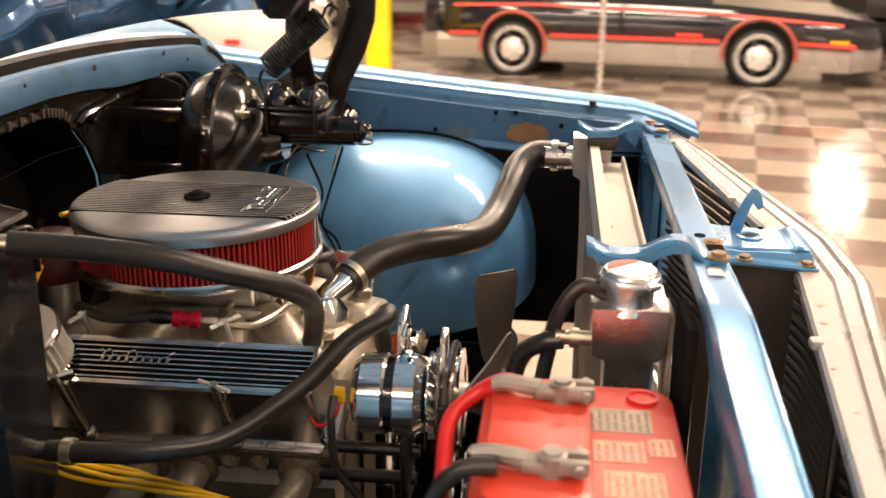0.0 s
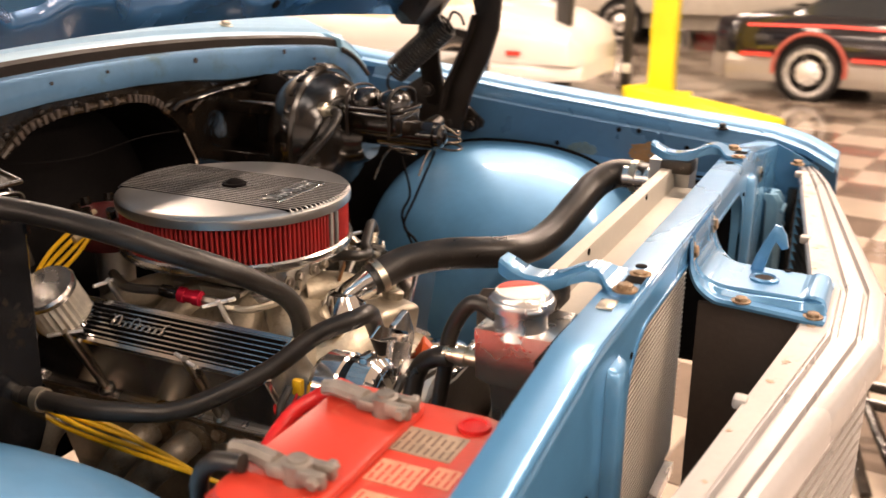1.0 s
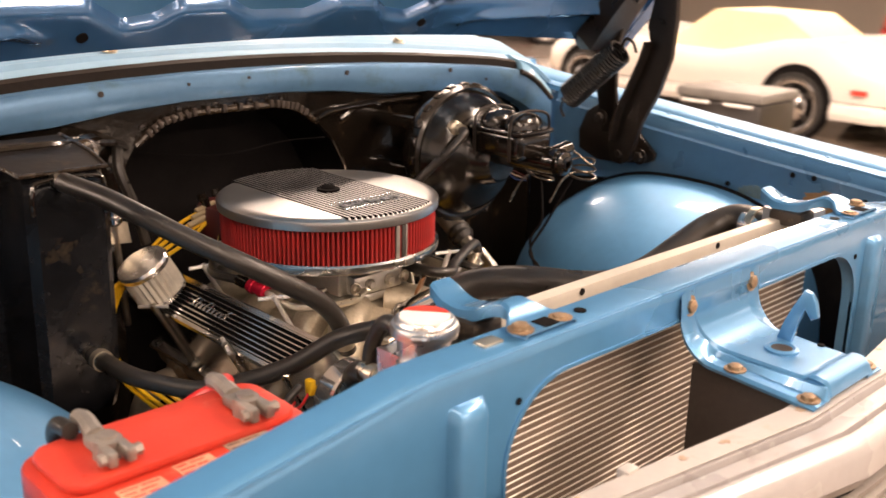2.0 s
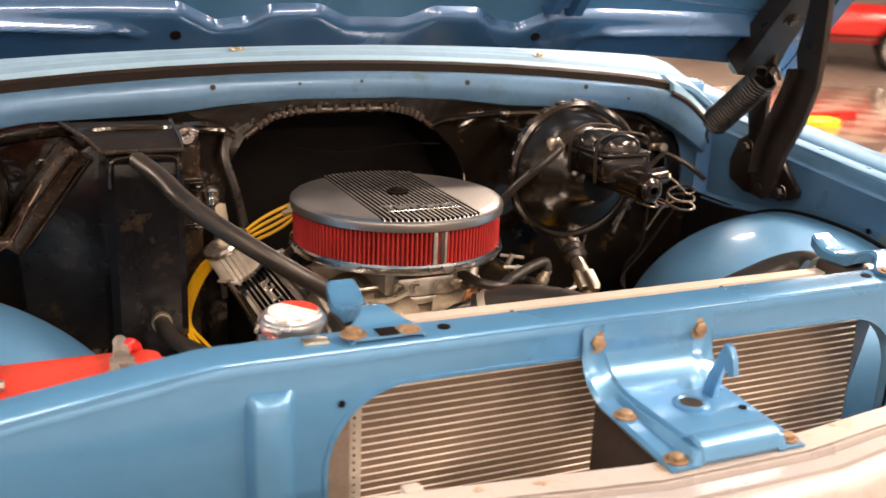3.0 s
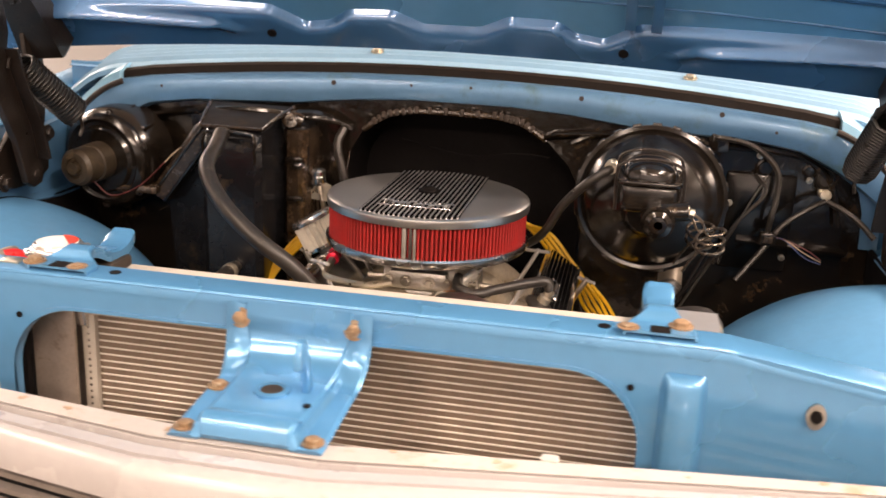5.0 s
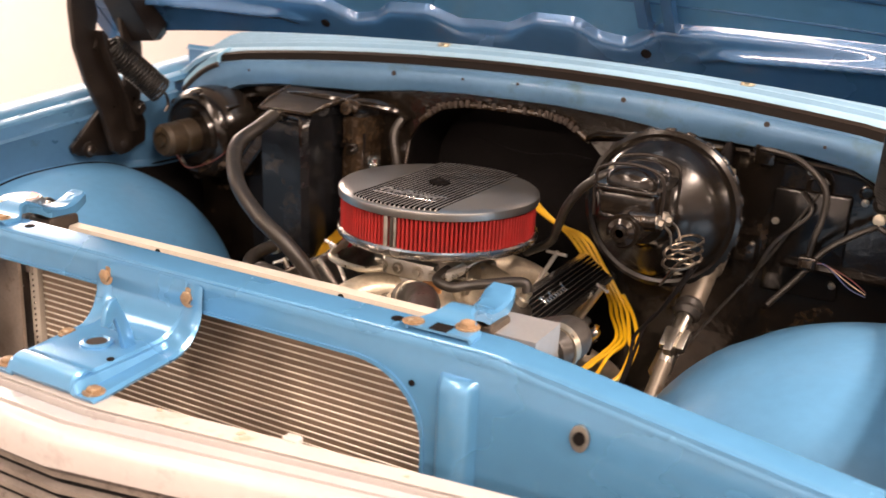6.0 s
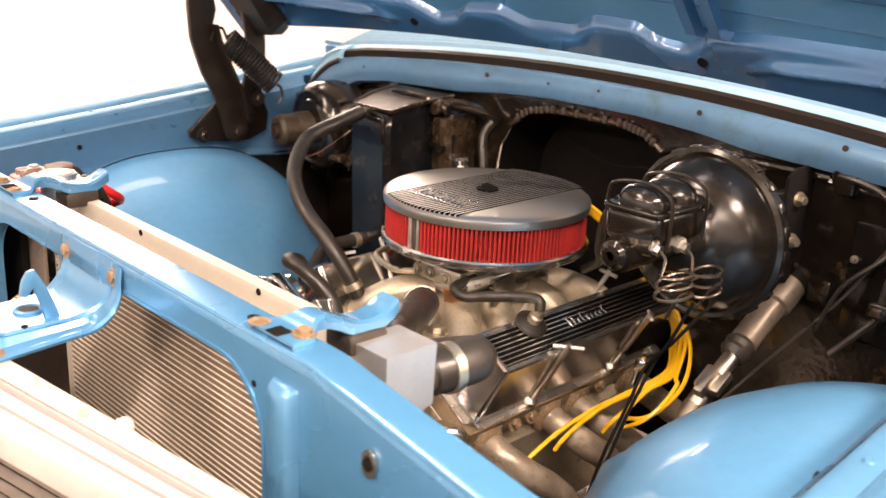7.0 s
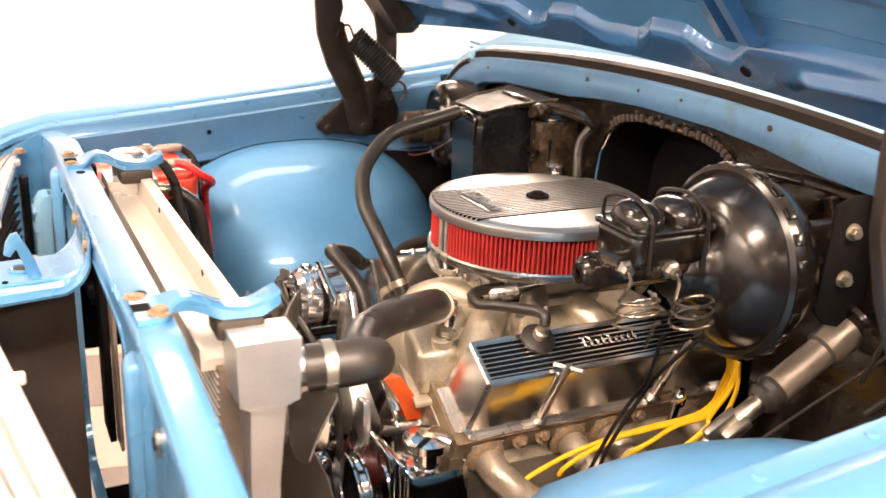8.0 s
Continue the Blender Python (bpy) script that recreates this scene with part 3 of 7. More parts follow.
# wing baffles towards the fenders
for s in (1, -1):
    bm = B()
    loft(bm, [[(side_x(s, 0.795), -0.02, 0.36), (side_x(s, 0.795), -0.02, 0.945), (side_x(s, 0.80), -0.02, 0.945), (side_x(s, 0.80), -0.02, 0.36)],
              [(side_x(s, 0.805), -0.10, 0.36), (side_x(s, 0.80), -0.10, 0.905), (side_x(s, 0.806), -0.10, 0.905), (side_x(s, 0.811), -0.10, 0.36)]])
    part("side_baffle", bm, BLUE, sup)
    d0 = 0.56 if s < 0 else 0.66
    rings = []
    for z, dy in ((0.45, 0.0), (0.80, 0.0), (0.86, 0.002), (0.875, 0.012)):
        rings.append([(side_x(s, d), y + dy, z) for d, y in ((d0, -0.026), (d0, -0.046), (d0 + 0.006, -0.054), (d0 + 0.014, -0.054), (d0 + 0.020, -0.046), (d0 + 0.030, -0.046), (d0 + 0.036, -0.054), (d0 + 0.044, -0.054), (d0 + 0.050, -0.046), (d0 + 0.050, -0.022), (d0 + 0.044, -0.022), (d0 + 0.044, -0.040), (d0 + 0.006, -0.040), (d0 + 0.006, -0.026))])
    brace = part("brace", loft(B(), rings), BLUE_LIGHT, sup, "pale blue folded brace")
    for z in (0.845, 0.81):
        part("clip", box(B(), min(side_x(s, d0 - 0.003), side_x(s, d0 + 0.053)), max(side_x(s, d0 - 0.003), side_x(s, d0 + 0.053)), -0.057, -0.050, z - 0.004, z + 0.004, 0.002), BLUE_LIGHT, brace, "small folded clip")


# ---- radiator hold-down brackets ----
def hold_down(x, flip):
    h = thing("hold_down_bracket", "blue painted radiator hold-down bracket with rusty bolts", "bracket", (x, 0.03, 1.0), "radiator brackets")
    bm = B()
    prof = [(-0.016, 1.003, 0.037), (0.006, 1.003, 0.037), (0.014, 1.005, 0.031), (0.024, 1.012, 0.020), (0.036, 1.0145, 0.0165), (0.052, 1.009, 0.0160), (0.072, 0.999, 0.0160), (0.095, 0.995, 0.0165), (0.112, 0.998, 0.0175), (0.124, 1.004, 0.0175), (0.134, 1.009, 0.0155)]
    rings = []
    for y, z, w in spline(prof, 4):
        lip = 0.003 + 0.009 * min(1, max(0, (y - 0.012) / 0.02))
        rings.append([(x - w, y, z - lip), (x - w, y, z), (x - w + 0.004, y, z + 0.003), (x + w - 0.004, y, z + 0.003), (x + w, y, z), (x + w, y, z - lip), (x + w - 0.003, y, z - lip), (x + w - 0.003, y, z), (x - w + 0.003, y, z), (x - w + 0.003, y, z - lip)])
    loft(bm, rings)
    part("strap", bm, BLUE, h)
    part("bolt", bolt(B(), (x + (0.021 if flip < 0 else -0.033), 0.008 if flip < 0 else -0.006, 1.006), r=0.0085, h=0.007), RUST, h, "rusty hex bolt")
    part("bolt", bolt(B(), (x + (-0.032 if flip < 0 else 0.021), -0.008, 1.006), r=0.0078, h=0.003), RUST, h, "flat rusty bolt head")
    part("rubber_pad", box(B(), x - 0.022, x + 0.022, 0.064, 0.116, 0.964, 0.987, 0.006), PAD, h, "brown rubber pad under the strap")
    # dark patch laid on for the shaded gap under the raised strap
    part("slot", box(B(), x - 0.010, x + 0.010, -0.0165, 0.002, 1.0058, 1.0068), BLACK_DARK, h)
    return h


hold_down(-0.337, 1)
hold_down(0.329, -1)

# ---- radiator ----
rad = thing("radiator", "aluminium radiator with welded side tanks and fine fins", "radiator", (0, 0.09, 0.45))
part("core", box(B(), -0.345, 0.345, 0.066, 0.112, 0.45, 0.930), mat("radiator_fins", (0.24, 0.18, 0.135), 0.55, 0.2, 0.3, 40, 0.6, 700), rad, "dark finned radiator core")
me_bm = box(B(), -0.343, 0.343, 0.0640, 0.0658, -0.0011, 0.0011, 0.0005, seg=1)
first = part("tube", me_bm, mat("pale_radiator_tube", (0.88, 0.84, 0.76), 0.4, 0.2, 0.1, 30), rad)
first_mesh = first.data
for k in range(53):
    z = 0.922 - 0.0089 * k
    ob = first if k == 0 else new("tube", first_mesh)
    ob.parent = rad
    ob.location = (0, 0, z)
strip = part("left_edge_strip", box(B(), -0.355, -0.338, 0.056, 0.066, 0.46, 0.945, 0.001), ALU_WHITE, rad)
for k in range(46):
    part("rivet", lathe(B(), [(0.0022, 0), (0.0018, 0.0012), (0, 0.0015)], frame_to((-0.3465, 0.056, 0.94 - 0.0085 * k), (0, -1, 0)), 8), ALU_SHEET, strip)
part("left_side_plate", box(B(), -0.412, -0.356, 0.040, 0.046, 0.46, 0.952, 0.001), mat("grimy_side_plate", (0.30, 0.25, 0.21), 0.4, 0.3, 0.3, 14, 0.1, 100, second=(0.18, 0.13, 0.10), amount=0.4), rad)
bm = B()
loft(bm, [[(x, 0.050, 0.925), (x, 0.050, 0.950), (x, 0.054, 0.950), (x, 0.056, 0.938), (x, 0.094, 0.938), (x, 0.096, 0.972), (x, 0.112, 0.973), (x, 0.114, 0.925)] for x in (-0.362, 0.330)])
part("top_channel", bm, ALU_WHITE, rad, "pale aluminium top channel")
for x in (-0.15, 0.139):
    part("hole", lathe(B(), [(0.0045, 0), (0.0045, 0.001), (0, 0.001)], frame_to((x, 0.0956, 0.966), (0, -1, 0)), 12), BLACK_DARK, rad)
for x0, x1, nm, ya, yb, zt in ((-0.424, -0.345, "left_tank", 0.048, 0.128, 0.963), (0.338, 0.394, "right_tank", 0.072, 0.140, 0.979)):
    bm = B()
    sx = -1 if x0 < 0 else 1
    xi, xo = (x1, x0) if sx < 0 else (x0, x1)
    rings = []
    for z, y0q, y1q, so in ((0.45, ya + 0.018, yb - 0.018, 0.0), (0.80, ya + 0.018, yb - 0.018, 0.0), (0.902, ya + 0.014, yb - 0.016, 0.0), (0.910, ya + 0.002, yb - 0.002, 0.004), (zt - 0.012, ya, yb, 0.004), (zt, ya, yb, 0.004)):
        xx = xo + sx * so - sx * 0.02 * (z < 0.89)
        rings.append([(xi, y0q, z), (xx, y0q, z), (xx, y1q, z), (xi, y1q, z)])
    loft(bm, rings)
    bmesh.ops.bevel(bm, geom=[e for e in bm.edges if e.calc_face_angle(0) > 0.9], offset=0.003, segments=2, affect="EDGES")
    part(nm, bm, ALU_SHEET if sx < 0 else ALU_TANK, rad, "welded sheet aluminium tank")
# dark sheet added to fill the shaded gap beside the left tank
part("air_seal", box(B(), -0.50, -0.4135, 0.028, 0.040, 0.45, 0.975, 0.002), BLACK_DARK, rad, "added dark sheet filling the shaded gap beside the tank")
CAPX, CAPY = -0.401, 0.089
part("filler_neck", lathe(B(), [(0.030, 0.955), (0.028, 0.962), (0.0265, 0.966), (0.0265, 0.982), (0.033, 0.983), (0.033, 0.986), (0.026, 0.987)], pose(CAPX, CAPY, 0), 36), ALU_SHEET, rad)
bm = lathe(B(), [(0.0300, 0.985), (0.0335, 0.986), (0.0340, 0.990), (0.0325, 0.994), (0.0300, 0.9955), (0.0292, 0.9985), (0.0270, 1.0005), (0.0255, 1.0002), (0, 1.0002)], pose(CAPX, CAPY, 0), 44)
for a in (40, 220):
    box(bm, -0.0395, -0.026, -0.009, 0.009, 0.9865, 0.9935, 0.003, pose(CAPX, CAPY, 0, 0, 0, a))
cap = part("radiator_cap", bm, ALU_SHEET, rad, "chrome radiator cap with a printed disc")
part("disc", lathe(B(), [(0.0252, 0.9998), (0.0250, 1.0008), (0, 1.0012)], pose(CAPX, CAPY, 0), 32), WHITE_PLASTIC, cap, "pale printed disc")
half = [(0.0245 * math.cos(radians(a)), 0.0245 * math.sin(radians(a))) for a in range(-65, 66, 10)]
part("red_segment", plate(B(), half, (), 0.001, pose(CAPX, CAPY, 1.0011, 0, 0, 40)), RED_BATTERY, cap, "red warning segment")
for z, r in ((0.925, 0.008),):
    bm = B()
    rod(bm, (-0.418, 0.125, z), (-0.418, 0.165, z), r, 16)
    lathe(bm, [(r * 1.35, 0), (r * 1.35, 0.010)], frame_to((-0.418, 0.140, z), (0, 1, 0)), 16)
    part("fitting", bm, ZINC, rad)
part("hose_neck", rod(B(), (0.376, 0.14, 0.935), (0.376, 0.19, 0.935), 0.021, 24), ALU_SHEET, rad)
part("drain_bracket", box(B(), -0.30, 0.30, 0.05, 0.13, 0.43, 0.45), ALU_SHEET, rad)

# ---- hood latch bracket ----
lb = thing("hood_latch_bracket", "blue pressed steel hood latch bracket with rusty bolts", "latch bracket", (-0.05, -0.08, 0.92))
LX0, LX1 = -0.128, 0.030
bm = B()
prof = [(-0.0225, 0.990, 0.018), (-0.0245, 0.972, 0.018), (-0.026, 0.955, 0.022), (-0.036, 0.938, 0.026), (-0.056, 0.929, 0.028), (-0.085, 0.927, 0.029), (-0.146, 0.9255, 0.031), (-0.153, 0.926, 0.031), (-0.158, 0.9290, 0.031), (-0.168, 0.9290, 0.031), (-0.176, 0.925, 0.032), (-0.180, 0.912, 0.033)]
prof = [tuple(v) for v in spline(prof, 3)]
rings = []
for y, z, inset in prof:
    a, b = LX0 + inset, LX1 - inset
    rings.append([(a, y + 0.001, z), (a + 0.003, y - 0.001, z + 0.003), (b - 0.003, y - 0.001, z + 0.003), (b, y + 0.001, z), (b - 0.002, y + 0.003, z - 0.003), (a + 0.002, y + 0.003, z - 0.003)])
loft(bm, rings)
part("plate", bm, BLUE, lb)
for s, xe in ((-1, LX0), (1, LX1)):
    bm = B()
    rings = []
    for y, z, inset in prof:
        drop = 0.009 * min(1, max(0, (-0.025 - y) / 0.03))
        zf = z - drop if y > -0.08 else 0.927 - drop - 0.07 * (-0.08 - y)
        xi, xo = xe - s * inset, xe + s * (0.003 - 0.5 * drop)
        zi = min(z, 0.926) if y < -0.08 else z
        rings.append([(xi - s * 0.003, y, zi), (xi + s * 0.003, y - 0.001, zi - 0.001), (xi + s * 0.007, y - 0.0015, zf + 0.002), (xo - s * 0.004, y - 0.0015, zf + 0.002), (xo, y, zf - 0.001), (xo - s * 0.002, y + 0.002, zf - 0.005), (xi, y + 0.002, zf - 0.004)])
    loft(bm, rings)
    part("side_flange", bm, BLUE, lb)
part("centre_hole", lathe(B(), [(0.018, -0.001), (0.018, 0.002), (0.014, 0.0035), (0.0115, 0.002), (0.0115, 0.001)], pose(-0.05, -0.102, 0.930), 28), BLUE, lb, "raised ring round the latch hole")
part("hole_floor", lathe(B(), [(0.0115, 0), (0.0115, 0.0022), (0, 0.0022)], pose(-0.05, -0.102, 0.9297), 24), SEAL, lb)
part("small_hole", lathe(B(), [(0.004, 0), (0.004, 0.0014), (0, 0.0014)], pose(-0.005, -0.125, 0.9295), 14), BLACK_DARK, lb)
bm = B()
hk = [(-0.096, 0.926), (-0.101, 0.950), (-0.108, 0.970), (-0.116, 0.960), (-0.1235, 0.964), (-0.1195, 0.980), (-0.113, 0.990), (-0.105, 0.992), (-0.094, 0.970), (-0.085, 0.948), (-0.079, 0.926)]
plate(bm, hk, (), 0.007, Matrix(((0, 0, 1, -0.020), (1, 0, 0, 0), (0, 1, 0, 0), (0, 0, 0, 1))), 0.001)
part("hook", bm, BLUE, lb, "pale blue safety catch hook")
for p, d in (((-0.115, -0.024, 0.974), (0, -1, 0.1)), ((0.013, -0.024, 0.974), (0, -1, 0.1)), ((-0.115, -0.085, 0.9195), (0, 0, 1)), ((-0.114, -0.167, 0.9135), (0, 0, 1)), ((0.015, -0.167, 0.9135), (0, 0, 1))):
    part("bolt", bolt(B(), p, d, 0.0078, 0.006), RUST, lb, "rusty hex bolt")
bm = B()
box(bm, -0.118, -0.110, -0.155, -0.035, 0.35, 0.912, 0.002)
part("air_baffle", bm, SEAL, lb, "black rubber air baffle")

# ---- grille header panel and grille ----
def header_row(x):
    """Outer and inner edge of the header panel, as y, at x."""
    d = abs(x - CX)
    out = -0.246 + (0.0 if d < 0.085 else (d - 0.085) * 0.19) + max(0, d - 0.62) ** 2 * 0.6
    inn = -0.162 + 0.125 * d
    return out, inn


hp = thing("grille_header_panel", "cream painted grille header panel with rust stains", "header panel", (CX, -0.18, 0.85))
rings = []
xs = [CX + q for q in (-0.80, -0.74, -0.66, -0.58, -0.5, -0.42, -0.34, -0.26, -0.18, -0.10, -0.085, 0.085, 0.10, 0.18, 0.26, 0.34, 0.42, 0.5, 0.58, 0.66, 0.74, 0.80)]
for x in xs:
    o, i = header_row(x)
    w = i - o
    rings.append([(x, i, 0.890), (x, i, 0.902), (x, i - 0.004, 0.906), (x, i - 0.39 * w, 0.906), (x, i - 0.41 * w, 0.898), (x, i - 0.47 * w, 0.898), (x, i - 0.49 * w, 0.905), (x, i - 0.68 * w, 0.906), (x, i - 0.70 * w, 0.899), (x, i - 0.74 * w, 0.899), (x, i - 0.76 * w, 0.907), (x, i - 0.88 * w, 0.907), (x, o + 0.005, 0.904), (x, o, 0.896), (x, o - 0.001, 0.872), (x, o + 0.004, 0.870), (x, o + 0.008, 0.890), (x, i - 0.5 * w, 0.886)])
part("panel", loft(B(), rings), CREAM_CLEAN, hp)
rings = []
for x in xs[1:-1]:
    o, i = header_row(x)
    w = i - o
    rings.append([(x, i - 0.003, 0.9072), (x, i - 0.36 * w, 0.9084), (x, i - 0.36 * w, 0.9076), (x, i - 0.003, 0.9066)])
part("rear_flange", loft(B(), rings), CREAM, hp, "rust-stained cream rear flange")
random.seed(11)
for k in range(14):
    q = -0.74 + 1.48 * k / 13 + random.uniform(-0.045, 0.045)
    o, i = header_row(CX + q)
    a0 = random.uniform(0.002, 0.006)
    outl = [(a0 * math.cos(t) * random.uniform(0.5, 1.5), 0.8 * a0 * math.sin(t) * random.uniform(0.5, 1.5)) for t in [2 * math.pi * n / 12 for n in range(12)]]
    part("rust_stain", plate(B(), outl, (), 0.0003, pose(CX + q, i - random.uniform(0.006, 0.018), 0.9079, -2.3)), STAIN, hp, "tan rust stain")
for q in (-0.72, -0.30, 0.29, 0.72):
    y = header_row(CX + q)[1]
    part("clip", box(B(), CX + q - 0.009, CX + q + 0.009, y - 0.006, y + 0.008, 0.899, 0.9105, 0.003), CREAM, hp, "small cream clip")
for k, q in enumerate((-0.74, 0.74)):
    part("bolt", bolt(B(), (CX + q * 1.045, -0.062, 0.912), r=0.009, h=0.009), RUST, hp, "rusty hex bolt")

gr = thing("grille", "dark truck grille with rows of horizontal bars", "grille", (CX, -0.2, 0.5))
for k in range(24):
    z = 0.858 - 0.0178 * k
    rings = []
    for q in (-0.76, -0.4, -0.085, 0.085, 0.4, 0.76):
        o = header_row(CX + q)[0] + 0.012
        rings.append([(CX + q, o, z - 0.003), (CX + q, o, z + 0.002), (CX + q, o + 0.022, z + 0.008), (CX + q, o + 0.022, z + 0.004)])
    bar_ob = part("bar", loft(B(), rings), BLACK_DULL, gr)
    # paler strip along the front of each dark bar
    part("bright_edge", loft(B(), [[(r[0][0], r[0][1] - 0.002, z - 0.0035), (r[0][0], r[0][1] - 0.002, z + 0.0025), (r[0][0], r[0][1] + 0.004, z + 0.0055), (r[0][0], r[0][1] + 0.0015, z - 0.0035)] for r in rings]), GRILLE_EDGE, bar_ob, "pale front edge")
for q in (-0.76, -0.36, 0.36, 0.76):
    o = header_row(CX + q)[0]
    part("post", box(B(), CX + q - 0.012, CX + q + 0.012, o + 0.036, o + 0.055, 0.40, 0.868, 0.003), BLACK, gr)

# ---- cowl and firewall ----
def cowl_y(d):
    return 0.958 - 0.05 * (d / 0.8) ** 2


def cowl_top(d):
    return 1.129 - 0.040 * (d / 0.72) ** 2


cw = thing("cowl", "dusty blue steel cowl panel above the firewall", "cowl", (CX, 1.0, 1.1))
ds = [-0.80, -0.78, -0.75, -0.71, -0.65, -0.56, -0.45, -0.34, -0.22, -0.1, 0, 0.1, 0.22, 0.34, 0.45, 0.56, 0.65, 0.71, 0.75, 0.78, 0.80]


def cowl_low(d):
    a = abs(d)
    if a < 0.16:
        return 1.083
    if a < 0.34:
        return 1.083 - 0.02 * (a - 0.16) / 0.18
    if a < 0.60:
        return 1.063 - 0.008 * (a - 0.34) / 0.26
    return 1.055 - 0.10 * ((a - 0.60) / 0.2) ** 1.6


rings = []
for d in ds:
    x, y = CX + d, cowl_y(d)
    t = cowl_top(d) - max(0, abs(d) - 0.68) ** 2 * 4.0
    lo = min(cowl_low(d), t - 0.02)
    rings.append([(x, y + 0.02, lo - 0.006), (x, y - 0.002, lo), (x, y - 0.008, lo + (t - lo) * 0.3), (x, y - 0.006, lo + (t - lo) * 0.8), (x, y, t), (x, y + 0.02, t + 0.004), (x, y + 0.02, t - 0.01)])
part("front_panel", loft(B(), rings), BLUE_DUST, cw)
for d, z, r in ((-0.259, 1.108, 0.005), (0.237, 1.110, 0.005), (0.50, 1.100, 0.005), (-0.1, 1.112, 0.003), (0.02, 1.115, 0.003), (-0.62, 1.08, 0.003), (0.60, 1.075, 0.003)):
    part("hole", lathe(B(), [(r, 0), (r, 0.0015), (0, 0.0015)], frame_to((CX + d, cowl_y(d) - 0.008, z), (0, -1, 0.05)), 12), SEAL, cw, "dark screw hole")
rings = []
for d in ds[3:-3]:
    x, y = CX + d, cowl_y(d)
    t = cowl_top(d) - max(0, abs(d) - 0.68) ** 2 * 4.0
    rings.append([(x, y + 0.012, t + 0.002), (x, y + 0.015, t + 0.017), (x, y + 0.026, t + 0.022), (x, y + 0.037, t + 0.019), (x, y + 0.036, t)])
part("weatherstrip", loft(B(), rings), WEATHER, cw, "brown rubber weatherstrip darkened for its shade")
for s in (1, -1):
    rings = []
    for d in (0.712, 0.735, 0.76, 0.785, 0.805):
        x, y = CX + s * d, cowl_y(d)
        t = cowl_top(d) - max(0, d - 0.68) ** 2 * 4.0
        rings.append([(x, y + 0.004, t - 0.006), (x, y - 0.002, t + 0.004), (x, y + 0.004, t + 0.020), (x, y + 0.040, t + 0.032), (x, y + 0.06, t + 0.03), (x, y + 0.05, t - 0.006)])
    part("corner_trim", loft(B(), rings), BLUE_LIGHT, cw, "light blue cowl corner")
    part("corner_seal", tube(B(), [(CX + s * d, cowl_y(d) - 0.004, cowl_top(d) - max(0, d - 0.68) ** 2 * 4.0 - 0.003) for d in (0.705, 0.735, 0.765, 0.80)], 0.006, 8), SEAL, cw)
rings = []
for d in [-0.86, -0.84] + ds + [0.84, 0.86]:
    x, y = CX + d, cowl_y(d)
    drop = max(0, abs(d) - 0.74) ** 2 * 4.0
    t = cowl_top(d) - drop
    sec = [(0.042, 0.008), (0.039, 0.019), (0.046, 0.024)]
    for k in range(5):
        y0 = 0.066 + 0.017 * k
        sec += [(y0, 0.027 + 0.006 * k), (y0 + 0.004, 0.036 + 0.006 * k), (y0 + 0.009, 0.036 + 0.006 * k), (y0 + 0.012, 0.0295 + 0.006 * k)]
    sec += [(0.30, 0.085), (0.30, 0.05), (0.10, 0.012)]
    rings.append([(x, y + a, t + b) for a, b in sec])
part("vent_panel", loft(B(), rings), VENT_BLUE_LIT, cw, "light blue ribbed air intake panel")
for d in (-0.195, 0.44):
    part("screw", bolt(B(), (CX + d, cowl_y(d) + 0.085, cowl_top(d) + 0.039), (0, -0.3, 1), 0.009, 0.009), ZINC, cw)
for s in (1, -1):
    bm = B()
    box(bm, side_x(s, 0.70), side_x(s, 0.86), 1.0, 1.3, 0.5, 1.10, 0.01)
    part("end_cap", bm, BLUE, cw)
    q = [(0.815, 1.05), (0.735, 1.05), (0.745, 1.0), (0.768, 0.965), (0.778, 0.93), (0.782, 0.86), (0.815, 0.86)]
    part("corner_panel", plate(B(), [(side_x(s, a), b) for a, b in q], (), 0.005, Matrix.Translation((0, 0.958, 0)) @ XZ, 0.001), BLUE_DUST, cw)

fw = thing("firewall", "black painted steel firewall with a deep centre recess", "firewall", (CX, 1.0, 0.8))
arch = [(-0.295, 0.45), (-0.295, 0.90), (-0.285, 0.965), (-0.255, 1.015), (-0.205, 1.048), (-0.14, 1.06), (0.02, 1.06), (0.07, 1.05), (0.12, 1.02), (0.165, 0.975), (0.195, 0.92), (0.20, 0.86), (0.20, 0.45)]
fo = [(-0.87, 0.40), (0.76, 0.40)] + [(CX + d, min(cowl_low(d), 1.09) + 0.003) for d in reversed(ds) if abs(d) < 0.81]
part("panel", plate(B(), fo, [arch], 0.006, Matrix.Translation((0, 0.968, 0)) @ XZ), BLACK_GLOSS, fw)
bm = B()
rings = []
for x, z in arch:
    rings.append([(x, 0.972, z), (x * 0.96 - 0.0025, 1.10, z - 0.02), (x * 0.96 - 0.0025, 1.104, z - 0.02 + 0.004), (x, 0.972, z + 0.004)])
loft(bm, rings, caps=True)
part("recess_wall", bm, BLACK_DARK, fw)
part("recess_back", box(B(), -0.32, 0.22, 1.098, 1.108, 0.40, 1.08), BLACK_DARK, fw)
rim = [(x, 0.961, z) for x, z in arch[3:9]]
part("recess_rim", tube(B(), rim, 0.006, 8, 4), RIM_BROWN, fw, "dirty black rolled rim")
for x, z in ((-0.24, 1.045), (-0.17, 1.068), (-0.10, 1.072), (-0.03, 1.072), (0.04, 1.068)):
    part("spot_weld", lathe(B(), [(0.006, 0), (0.005, 0.003), (0, 0.004)], frame_to((x, 0.962, z), (0, -1, 0)), 10), BLACK_GLOSS, fw)
